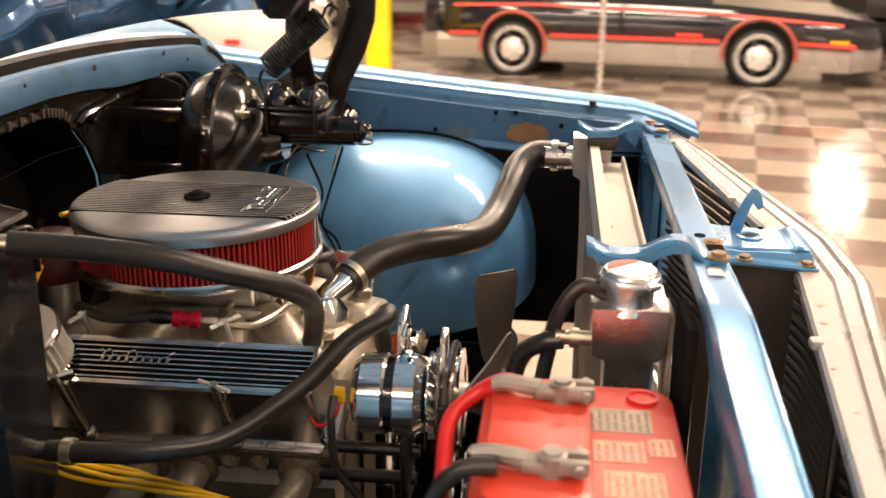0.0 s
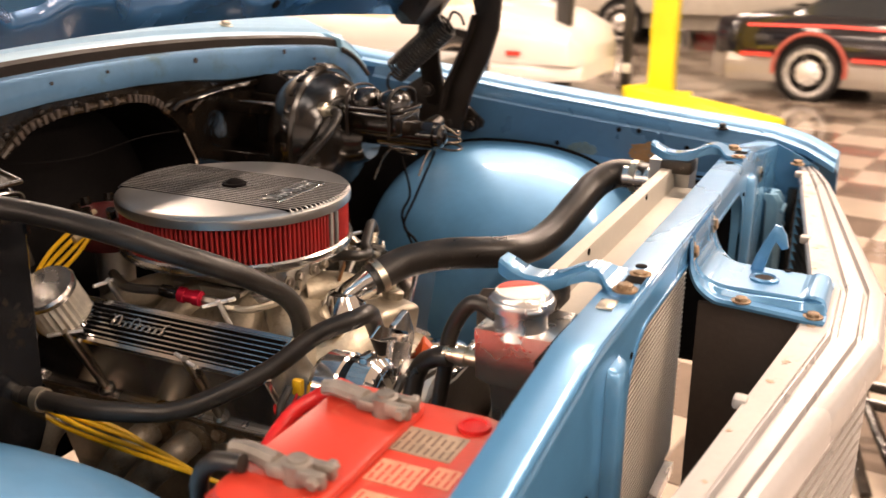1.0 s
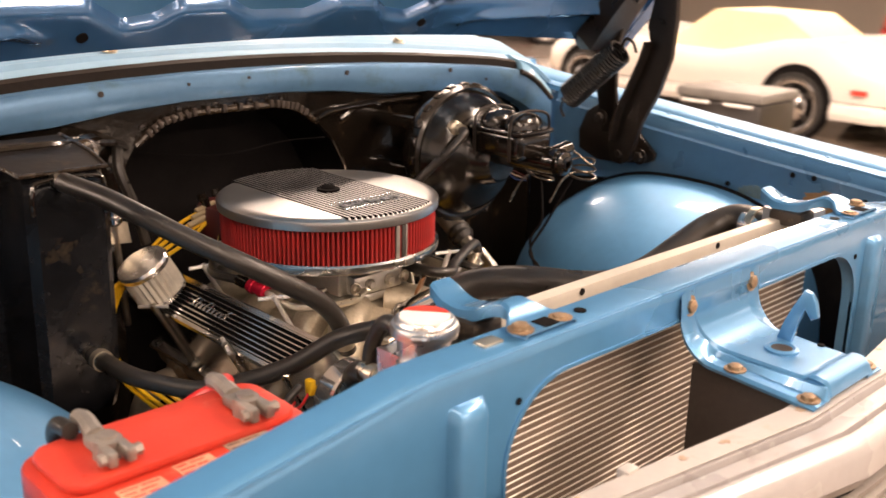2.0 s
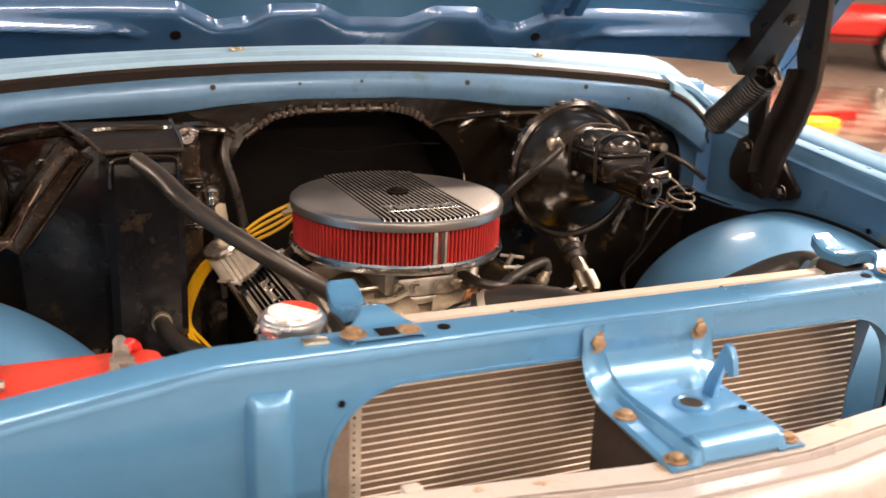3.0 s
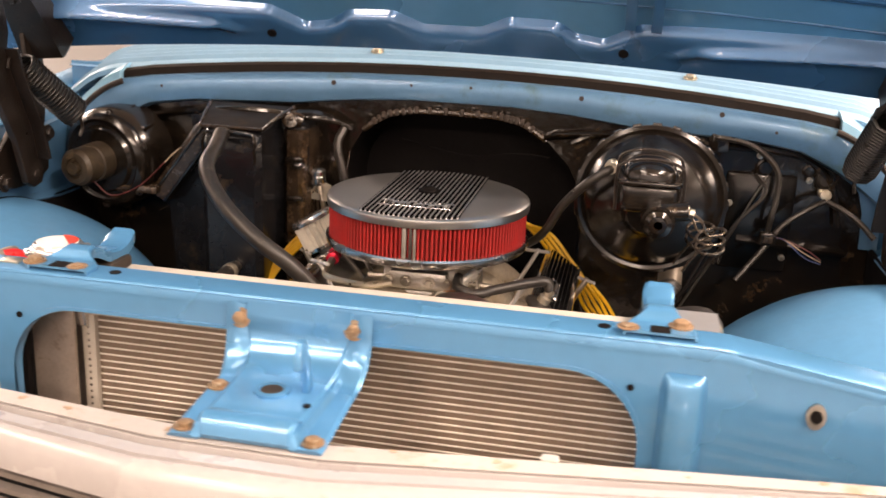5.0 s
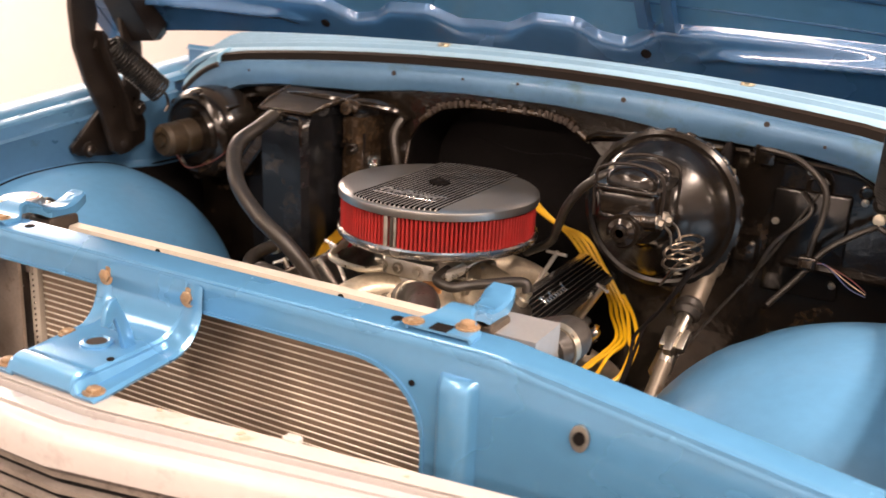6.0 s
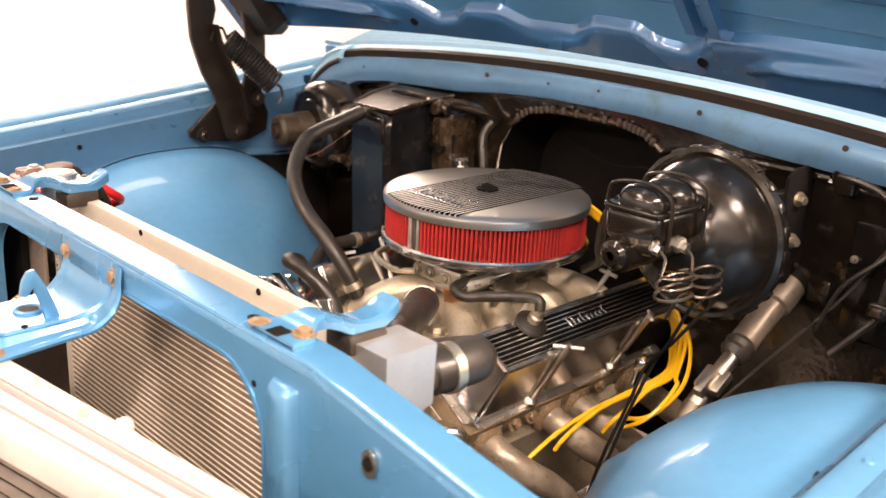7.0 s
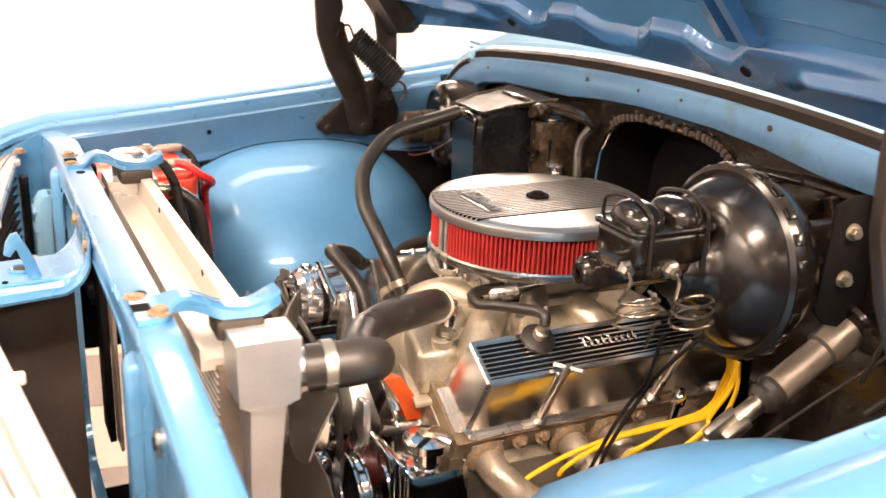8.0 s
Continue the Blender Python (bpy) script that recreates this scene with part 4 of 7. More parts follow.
part("bead", tube(B(), [(0.17, 0.955, 1.02), (0.22, 0.955, 1.042), (0.30, 0.955, 1.045), (0.42, 0.955, 1.045)], 0.007, 8), BLACK_GLOSS, fw)
part("bead", tube(B(), [(0.42, 0.955, 1.04), (0.55, 0.955, 1.035), (0.62, 0.955, 1.02), (0.665, 0.95, 0.97), (0.68, 0.95, 0.90)], 0.007, 8), BLACK_GLOSS, fw)
part("bead", tube(B(), [(-0.32, 0.955, 1.03), (-0.37, 0.955, 1.04), (-0.6, 0.955, 1.03), (-0.74, 0.955, 1.0)], 0.006, 8), BLACK_GLOSS, fw)
random.seed(5)
for k in range(20):
    f = 3.5 + 3.9 * k / 19
    i = int(f)
    x = arch[i][0] + (arch[i + 1][0] - arch[i][0]) * (f - i)
    z = arch[i][1] + (arch[i + 1][1] - arch[i][1]) * (f - i)
    part("rim_tooth", box(B(), -0.004, 0.004, -0.0015, 0.004, -0.007, 0.007, 0.0015, pose(x, 0.953, z + 0.004, 0, random.uniform(-8, 8) + 40 * (x + 0.05) / 0.2 * (1 if abs(x + 0.05) > 0.1 else 0.2))), SEAL, fw)
part("rail", loft(B(), [[(x, 0.962, z - h), (x, 0.948, z - h * 0.5), (x, 0.944, z), (x, 0.950, z + h * 0.4), (x, 0.962, z + h * 0.5)] for x, z, h in ((0.115, 1.028, 0.010), (0.135, 1.037, 0.014), (0.20, 1.043, 0.012), (0.26, 1.046, 0.010))]), BLACK_GLOSS, fw, "glossy black pressed rail")
for x, z, r in ((0.54, 1.0, 0.020), (-0.60, 0.975, 0.016), (-0.70, 0.955, 0.014), (0.62, 1.0, 0.014)):
    part("dimple", lathe(B(), [(r, 0), (r * 0.95, 0.004), (r * 0.75, 0.005), (r * 0.6, 0.001), (0, 0.0005)], frame_to((x, 0.962, z), (0, -1, 0)), 24), BLACK_GLOSS, fw, "round pressed plug")
for pts in ([(0.50, 0.955, 0.86), (0.60, 0.955, 0.855), (0.70, 0.95, 0.85)], [(-0.735, 0.955, 1.008), (-0.70, 0.955, 1.02), (-0.60, 0.955, 1.036), (-0.54, 0.955, 1.042)]):
    part("flange", loft(B(), [[(x, 0.962, z - 0.008), (x, 0.935, z - 0.004), (x, 0.932, z + 0.003), (x, 0.962, z + 0.006)] for x, y, z in pts]), BLACK_GLOSS, fw, "glossy black sheet flange")
part("access_plate", box(B(), 0.47, 0.60, 0.952, 0.962, 0.80, 0.99, 0.006), BLACK, fw, "black access cover")
for p in ((0.526, 0.955, 1.025), (0.62, 0.952, 0.985), (0.48, 0.952, 0.93), (0.59, 0.952, 0.83)):
    part("stud", bolt(B(), p, (0, -1, 0), 0.0042, 0.010), STEEL, fw)

# ---- hood, raised ----
hd = thing("hood", "raised blue steel hood showing its ribbed underside", "hood", (CX, 0.85, 1.2))
HA = radians(50)


def hood_pt(d, w, lift):
    """A point on the hood's underside: d across, w up along it from the rear edge, lift out from the sheet."""
    y0 = 0.868 - 0.05 * (d / 0.8) ** 2
    z0 = 1.212 - 0.03 * (d / 0.75) ** 2
    return (CX + d, y0 - w * math.cos(HA) - lift * math.sin(HA), z0 + w * math.sin(HA) - lift * math.cos(HA))


def hood_lift(d, w):
    a = abs(d)
    edge = np.interp(a, [0, 0.05, 0.075, 0.105, 0.19, 0.225, 0.275, 0.30, 0.335, 0.42, 0.8], [0.046, 0.047, 0.060, 0.077, 0.076, 0.051, 0.044, 0.060, 0.084, 0.090, 0.112])
    soft = 0.0045 + 0.006 * math.exp(-(a / 0.07) ** 2)
    r1 = 0.032 / (1 + math.exp(-(edge - w) / soft))
    r2 = 0.014 * math.exp(-((w - 0.125) / 0.009) ** 2)
    k = min(1, max(0, (a - 0.37) / 0.09)) ** 1.5 * min(1, max(0, (0.86 - a) / 0.12))
    r3 = 0.016 * math.exp(-((w - np.interp(a, [0.40, 0.44, 0.70, 0.8], [0.034, 0.054, 0.084, 0.09])) / 0.010) ** 2) * k
    r4 = 0.020 * math.exp(-((w - 0.19) / 0.02) ** 2) + 0.018 * math.exp(-((w - 0.36) / 0.03) ** 2)
    r5 = 0.008 * math.exp(-((w - 0.238) / 0.008) ** 2) + 0.009 * math.exp(-((w - 0.292) / 0.009) ** 2)
    return r1 + r2 + r3 + r4 + r5


def hood_fn(u, v):
    d = -0.88 + 1.76 * u
    w = 1.05 * v ** 2.2
    return hood_pt(d, w, hood_lift(d, w))


part("inner_panel", sheet(B(), hood_fn, 200, 190, 0.006), BLUE_HOOD_SHADED, hd)
rings = []
for k in range(13):
    d = -0.91 + 1.82 * k / 12
    rings.append([hood_pt(d, -0.004, 0.014), hood_pt(d, 1.1, 0.0), hood_pt(d, 1.1, -0.03), hood_pt(d, 0.5, -0.05), hood_pt(d, -0.01, -0.02)])
part("outer_skin", loft(B(), rings), BLUE, hd)
for s in (1, -1):
    part("side_flange", loft(B(), [[hood_pt(s * 0.88, w, 0.034), hood_pt(s * 0.91, w, 0.034), hood_pt(s * 0.915, w, -0.02), hood_pt(s * 0.88, w, -0.01)] for w in (-0.02, 0.3, 0.7, 1.08)]), BLUE_HOOD_SHADED, hd)
for d in (-0.340, 0.310):
    part("hole", lathe(B(), [(0.009, 0), (0.009, 0.003), (0, 0.003)], frame_to(hood_pt(d, 0.0315, hood_lift(d, 0.0315) - 0.0005), Vector(hood_pt(0, 0, 1)) - Vector(hood_pt(0, 0, 0))), 14), BLACK_DARK, hd, "dark hole in the hood panel")
bm = B()
for q in (-0.022, 0.022):
    loft(bm, [[hood_pt(0.34 + q - 0.009, w, l), hood_pt(0.34 + q + 0.009, w, l), hood_pt(0.34 + q + 0.009, w, l + 0.02), hood_pt(0.34 + q - 0.009, w, l + 0.02)] for w, l in ((0.085, 0.012), (0.10, 0.026), (0.2, 0.03), (0.3, 0.02))])
part("striker_brace", bm, BLUE_HOOD_SHADED, hd)


# ---- hood hinges ----
def hinge(s):

    def P(d, y, z):
        return (side_x(s, d), y, z)
    y0 = 0.026 if s < 0 else 0.062
    base = [(y + y0, z + 0.004) for y, z in ((0.548, 0.930), (0.552, 0.916), (0.566, 0.908), (0.64, 0.898), (0.70, 0.896), (0.75, 0.915), (0.755, 0.955), (0.735, 1.0), (0.69, 1.028), (0.655, 1.022), (0.60, 0.975))]
    side = Matrix(((0, 0, s, side_x(s, 0.775)), (1, 0, 0, 0), (0, 1, 0, 0), (0, 0, 0, 1)))
    h = part("hinge", plate(B(), base, (), 0.012, Matrix.Translation((s * 0.022, 0, 0)) @ side, 0.002), STEEL_DARK, hd, "dark brown steel hinge with a coil spring")
    arm = [(0.648, 0.920), (0.668, 0.908), (0.695, 0.912), (0.705, 0.95), (0.682, 1.02), (0.650, 1.085), (0.628, 1.135), (0.618, 1.17), (0.626, 1.20), (0.616, 1.25), (0.604, 1.33), (0.600, 1.42), (0.566, 1.42), (0.562, 1.30), (0.560, 1.21), (0.565, 1.14), (0.588, 1.07), (0.625, 1.0)]
    part("arm", plate(B(), arm, (), 0.014, Matrix.Translation((-s * 0.016, 0, 0)) @ side, 0.002), STEEL_DARK, h)
    arm2 = [(0.695, 0.965), (0.745, 0.965), (0.768, 1.06), (0.768, 1.13), (0.745, 1.28), (0.695, 1.28), (0.718, 1.13), (0.715, 1.06)]
    part("link", plate(B(), arm2, (), 0.010, Matrix.Translation((s * 0.012, 0, 0)) @ side, 0.002), STEEL_DARK, h)
    a, b = Vector(P(0.755, 0.648, 1.136)), Vector(P(0.708, 0.738, 1.042))
    if s > 0:
        a, b = Vector(P(0.735, 0.672, 1.148)), Vector(P(0.725, 0.792, 1.042))
    m = frame_to(a, b - a)
    L = (b - a).length
    n = int(L / 0.0074)
    pts = [m @ Vector((0.0265 * math.cos(2 * math.pi * k / 10), 0.0265 * math.sin(2 * math.pi * k / 10), L * k / (n * 10))) for k in range(n * 10 + 1)]
    part("spring", tube(B(), pts, 0.0036, 6, smooth=False), SPRING_BLACK, h, "dark coil spring")
    part("spring_hook", tube(B(), [a, a + Vector((0, -0.012, 0.025)), a + Vector((0, -0.03, 0.02)), a + Vector((0, -0.04, 0.0))], 0.0032, 6), STEEL_DARK, h)
    part("spring_hook", tube(B(), [b, b + Vector((0, 0.014, -0.008)), b + Vector((0, 0.02, -0.03)), b + Vector((0, 0.01, -0.045))], 0.0032, 6), STEEL_DARK, h)
    part("arm_flange", loft(B(), [[(side_x(s, 0.735), y - 0.004, z), (side_x(s, 0.762), y - 0.004, z), (side_x(s, 0.762), y + 0.002, z + 0.001), (side_x(s, 0.735), y + 0.002, z + 0.001)] for y, z in ((0.690, 0.96), (0.676, 1.02), (0.646, 1.085), (0.624, 1.135), (0.614, 1.17))]), STEEL_DARK, h)
    part("hood_bracket", loft(B(), [[hood_pt(s * (0.745 - e), w, 0.028), hood_pt(s * (0.80 + e), w, 0.028), hood_pt(s * (0.80 + e), w, l), hood_pt(s * (0.745 - e), w, l)] for w, l, e in ((-0.01, 0.05, -0.01), (0.02, 0.085, 0.012), (0.10, 0.075, 0.006), (0.25, 0.07, 0.0), (0.45, 0.05, 0.0))]), STEEL_DARK, h, "dark bracket bolted to the hood")
    for w in (0.04, 0.16, 0.34):
        part("bracket_bolt", bolt(B(), hood_pt(s * 0.772, w, 0.072), Vector(hood_pt(0, 0, 1)) - Vector(hood_pt(0, 0, 0)), 0.010, 0.010), STEEL_DARK, h)
    for y, z in ((0.566 + y0, 0.930), (0.678, 0.93), (0.735, 1.0)):
        part("pivot", bolt(B(), (side_x(s, 0.770), y, z), (-s, 0, 0), 0.011, 0.012), STEEL_DARK, h)
    return h


hinge(1)
hinge(-1)


# ---- engine ----
EX = -0.048   # the engine's centre line
eng = thing("engine", "cast V8 engine with gold-tinted intake and bare headers", "engine", (EX, 0.68, 0.4))
bm = B()
rings = []
for y, k in ((0.448, 0.94), (0.458, 1.0), (0.93, 1.0), (0.94, 0.94)):
    rings.append([(EX + x * k, y, z) for x, z in ((-0.12, 0.36), (0.12, 0.36), (0.19, 0.60), (0.155, 0.665), (0.06, 0.72), (-0.06, 0.72), (-0.155, 0.665), (-0.19, 0.60))])
part("block", loft(bm, rings), ALU_WARM, eng, "gold-tinted cast block")
part("oil_pan", box(B(), EX - 0.11, EX + 0.11, 0.42, 0.92, 0.22, 0.362, 0.02), BLACK, eng)


def bank(s, u, w):
    """A point of a cylinder bank's cross-section: u outward along the cover's top, w down from it."""
    ca, sa = math.cos(radians(30)), math.sin(radians(30))
    return (EX + s * (0.217 + u * ca - w * sa), 0.803 - u * sa - w * ca)


def along(s, pts, ys):
    """Rings along the engine from (u, w) points."""
    return [[(bank(s, u, w)[0], y, bank(s, u, w)[1]) for u, w in pts] for y in ys]


for s in (1, -1):
    bm = B()
    loft(bm, along(s, [(-0.060, 0.126), (0.061, 0.126), (0.066, 0.150), (0.062, 0.176), (0.03, 0.222), (-0.08, 0.20)], [0.450, 0.456, 0.93, 0.936]))
    part("cylinder_head", bm, HEAD_BROWN, eng, "oil-stained brown cylinder head")
# intake manifold
bm = B()
rings = []
for y, zt, w in ((0.445, 0.742, 0.05), (0.455, 0.755, 0.065), (0.47, 0.765, 0.075), (0.55, 0.775, 0.08), (0.62, 0.80, 0.085), (0.76, 0.80, 0.085), (0.84, 0.77, 0.08), (0.93, 0.75, 0.075)):
    rings.append([(EX - w - 0.05, y, zt - 0.10), (EX - w - 0.02, y, zt - 0.03), (EX - w * 0.6, y, zt), (EX + w * 0.6, y, zt), (EX + w + 0.02, y, zt - 0.03), (EX + w + 0.05, y, zt - 0.10)])
loft(bm, rings)
part("intake_manifold", bm, ALU_WARM, eng, "gold-tinted cast intake manifold")
for s in (1, -1):
    for y0, y1 in ((0.60, 0.52), (0.65, 0.62), (0.72, 0.76), (0.77, 0.87)):
        part("intake_runner", tube(B(), [(EX + s * 0.03, y0, 0.785), (EX + s * 0.075, (y0 + y1) / 2, 0.782), (EX + s * 0.115, y1, 0.752), (EX + s * 0.135, y1, 0.72)], 0.030, 14), ALU_WARM, eng)
for p in ((0.028, 0.494, 0.766), (-0.10, 0.494, 0.768), (0.03, 0.56, 0.79), (-0.12, 0.56, 0.79)):
    part("bolt", bolt(B(), p, (0, -0.2, 1), 0.010, 0.009), ZINC, eng, "brass-coloured hex bolt")
bm = box(B(), -0.052, 0.052, -0.034, 0.034, -0.042, 0.036, 0.012, pose(0.014, 0.472, 0.742, 6, 8, -10), seg=3)
box(bm, -0.060, 0.066, -0.046, 0.040, -0.050, -0.040, 0.004, pose(0.016, 0.474, 0.742, 6, 8, -10))
lathe(bm, [(0.017, 0.028), (0.017, 0.044), (0.014, 0.046)], pose(0.046, 0.478, 0.742, 6, 8, -10), 18)
part("water_crossover", bm, ALU_WARM, eng, "gold-tinted cast water crossover")
part("bolt", bolt(B(), (0.050, 0.481, 0.787), (0.1, -0.1, 1), 0.0115, 0.010), ZINC, eng, "brass-coloured hex bolt")
# carburettor
bm = B()
box(bm, EX - 0.075, EX + 0.075, 0.585, 0.775, 0.797, 0.812, 0.004)
box(bm, EX - 0.066, EX + 0.066, 0.595, 0.765, 0.812, 0.852, 0.008)
box(bm, EX - 0.050, EX + 0.050, 0.575, 0.60, 0.815, 0.848, 0.006)
box(bm, EX - 0.046, EX + 0.046, 0.76, 0.79, 0.815, 0.848, 0.006)
lathe(bm, [(0.062, 0.85), (0.064, 0.875), (0, 0.876)], pose(EX - 0.01, 0.69, 0), 32)
part("carburettor", bm, ALU, eng, "cast aluminium carburettor")
for q in (-0.05, -0.02, 0.02, 0.05):
    part("fuel_bowl_bolt", bolt(B(), (EX + q, 0.574, 0.832), (0, -1, 0), 0.007, 0.008), STEEL, eng)
part("throttle_shaft", tube(B(), [(EX - 0.10, 0.63, 0.818), (EX + 0.12, 0.63, 0.818)], 0.005, 8), STEEL, eng)
part("throttle_lever", plate(B(), [(0.60, 0.80), (0.64, 0.79), (0.66, 0.82), (0.65, 0.85), (0.61, 0.84)], (), 0.004, Matrix(((0, 0, 1, EX + 0.095), (1, 0, 0, 0), (0, 1, 0, 0), (0, 0, 0, 1)))), STEEL, eng)
a, b = Vector((0.019, 0.551, 0.831)), Vector((0.054, 0.617, 0.852))
m = frame_to(a, b - a)
L = (b - a).length
pts = [m @ Vector((0.0085 * math.cos(k * 0.7), 0.0085 * math.sin(k * 0.7), L * (0.2 + 0.6 * k / 160))) for k in range(161)]
part("return_spring", tube(B(), pts, 0.0015, 6, smooth=False), BRIGHT_WIRE, eng, "zinc throttle return spring")
part("spring_wire", tube(B(), [a - (b - a) * 0.15, a + (b - a) * 0.2], 0.0018, 6), BRIGHT_WIRE, eng)
part("spring_wire", tube(B(), [a + (b - a) * 0.8, a + (b - a) * 1.2], 0.0018, 6), BRIGHT_WIRE, eng)
# front: timing cover, water pump, pulleys
part("timing_cover", box(B(), EX - 0.075, EX + 0.070, 0.392, 0.447, 0.40, 0.66, 0.02), CHROME, eng)
bm = B()
lathe(bm, [(0.06, 0), (0.065, 0.02), (0.055, 0.06), (0.03, 0.07), (0.022, 0.10), (0.022, 0.12)], frame_to((EX, 0.405, 0.655), (0, -1, 0)), 28)
tube(bm, [(EX - 0.03, 0.385, 0.66), (EX - 0.08, 0.385, 0.68), (EX - 0.115, 0.40, 0.69)], 0.028, 14)
part("water_pump", bm, ALU, eng, "cast aluminium water pump")


def pulley(cx, y, cz, r, name="pulley", material=CHROME):
    bm = lathe(B(), [(0.012, -0.004), (r * 0.55, -0.004), (r * 0.62, 0.006), (r, 0.006), (r, 0.009), (r * 0.86, 0.016), (r, 0.023), (r, 0.026), (r * 0.5, 0.026), (0.01, 0.03)], frame_to((cx, y, cz), (0, -1, 0)), 40)
    return part(name, bm, material, eng, "chrome belt pulley")


pulley(EX, 0.325, 0.655, 0.075)
pulley(EX, 0.33, 0.475, 0.085)
pulley(EX, 0.30, 0.475, 0.080)
pulley(0.09, 0.33, 0.575, 0.062)
part("drive_belt", tube(B(), [(-0.280, 0.303, 0.76), (-0.247, 0.303, 0.792), (-0.212, 0.303, 0.775), (EX + 0.03, 0.312, 0.73), (EX + 0.085, 0.312, 0.65), (EX + 0.06, 0.312, 0.45), (EX - 0.06, 0.312, 0.40), (-0.16, 0.312, 0.50), (-0.270, 0.305, 0.73), (-0.280, 0.303, 0.76)], 0.006, 8, 6), RUBBER, eng, "black rubber drive belt")
part("fuel_pump", lathe(B(), [(0.03, 0), (0.042, 0.01), (0.042, 0.04), (0.02, 0.05), (0, 0.05)], frame_to((0.085, 0.43, 0.53), (1, -0.2, -0.1)), 24), CHROME, eng)
bm = B()
rings = []
for c, wd in (((-0.012, 0.386, 0.712), 0.006), ((0.010, 0.392, 0.722), 0.008), ((0.032, 0.400, 0.720), 0.013), ((0.040, 0.412, 0.700), 0.0135), ((0.041, 0.420, 0.687), 0.0135), ((0.039, 0.430, 0.662), 0.0135), ((0.038, 0.436, 0.646), 0.012)):
    wv, tv = Vector((0.5, 0.8, 0.25)).normalized() * wd, Vector((0.003, -0.002, 0.001))
    cv = Vector(c)
    rings.append([cv - wv, cv + wv, cv + wv - tv, cv - wv - tv])
loft(bm, rings)
part("orange_bracket", bm, ORANGE, eng, "orange painted bracket behind the fan")
bm = rod(B(), (0.018, 0.392, 0.623), (0.082, 0.430, 0.661), 0.0078, 16)
lathe(bm, [(0.011, 0), (0.011, 0.008), (0, 0.009)], frame_to((0.080, 0.428, 0.660), (0.8, 0.5, 0.48)), 6)
part("pump_stud", bm, ALU_SHEET, eng, "bright bracket stud")
part("accessory_bracket", loft(B(), [[(x - 0.015, y, z - 0.004), (x + 0.015, y + 0.012, z + 0.006), (x + 0.014, y + 0.016, z + 0.004), (x - 0.015, y + 0.006, z - 0.006)] for x, y, z in ((0.030, 0.356, 0.725), (0.036, 0.361, 0.720), (0.050, 0.372, 0.680), (0.060, 0.378, 0.655))]), CHROME, eng, "chrome accessory bracket")
part("red_pulley_hub", lathe(B(), [(0.04, 0), (0.04, 0.03), (0.02, 0.036), (0, 0.036)], frame_to((0.02, 0.36, 0.575), (0, -1, 0)), 24), DARK_RED, eng, "dark red painted hub")
part("accessory_bracket", plate(B(), [(0.0, 0.60), (0.04, 0.59), (0.085, 0.66), (0.08, 0.715), (0.05, 0.71), (0.04, 0.67)], (), 0.012, Matrix.Translation((0, 0.345, 0)) @ XZ, 0.003), ALU_SHEET, eng)
part("accessory_bracket", plate(B(), [(-0.16, 0.70), (-0.10, 0.69), (-0.07, 0.78), (-0.09, 0.82), (-0.13, 0.81)], (), 0.012, Matrix.Translation((0, 0.385, 0)) @ XZ, 0.003), ALU_SHEET, eng)
# power steering pump
bm = B()
box(bm, 0.075, 0.165, 0.375, 0.475, 0.50, 0.625, 0.014)
part("steering_pump", bm, CHROME, eng, "chrome power steering pump reservoir")
bm = B()
box(bm, 0.052, 0.142, 0.352, 0.362, 0.49, 0.650, 0.004)
box(bm, 0.060, 0.150, 0.366, 0.374, 0.49, 0.638, 0.003)
part("pump_bracket", bm, CHROME, eng, "polished double bracket plate")
part("pump_cap", lathe(B(), [(0.022, 0.622), (0.022, 0.65), (0.036, 0.655), (0.037, 0.668), (0.026, 0.674), (0, 0.676)], pose(0.132, 0.415, 0), 28), CHROME, eng, "round chrome filler cap")
# thermostat housing
bm = B()
lathe(bm, [(0.040, -0.01), (0.042, 0.0), (0.036, 0.012), (0.024, 0.03), (0, 0.036)], pose(-0.035, 0.515, 0.775), 28)
tube(bm, [(-0.035, 0.515, 0.79), (-0.025, 0.508, 0.80), (0.010, 0.478, 0.822)], 0.0215, 16)
part("thermostat_housing", bm, CHROME, eng, "chrome water outlet elbow")
part("sensor_tag", box(B(), -0.012, 0.02, -0.002, 0.002, -0.014, 0.014, 0.001, pose(0.012, 0.545, 0.82, 20, 0, 30)), mat("copper_tag", (0.50, 0.26, 0.13), 0.35, 0.9, 0.2, 30), eng, "copper tag on a wire")


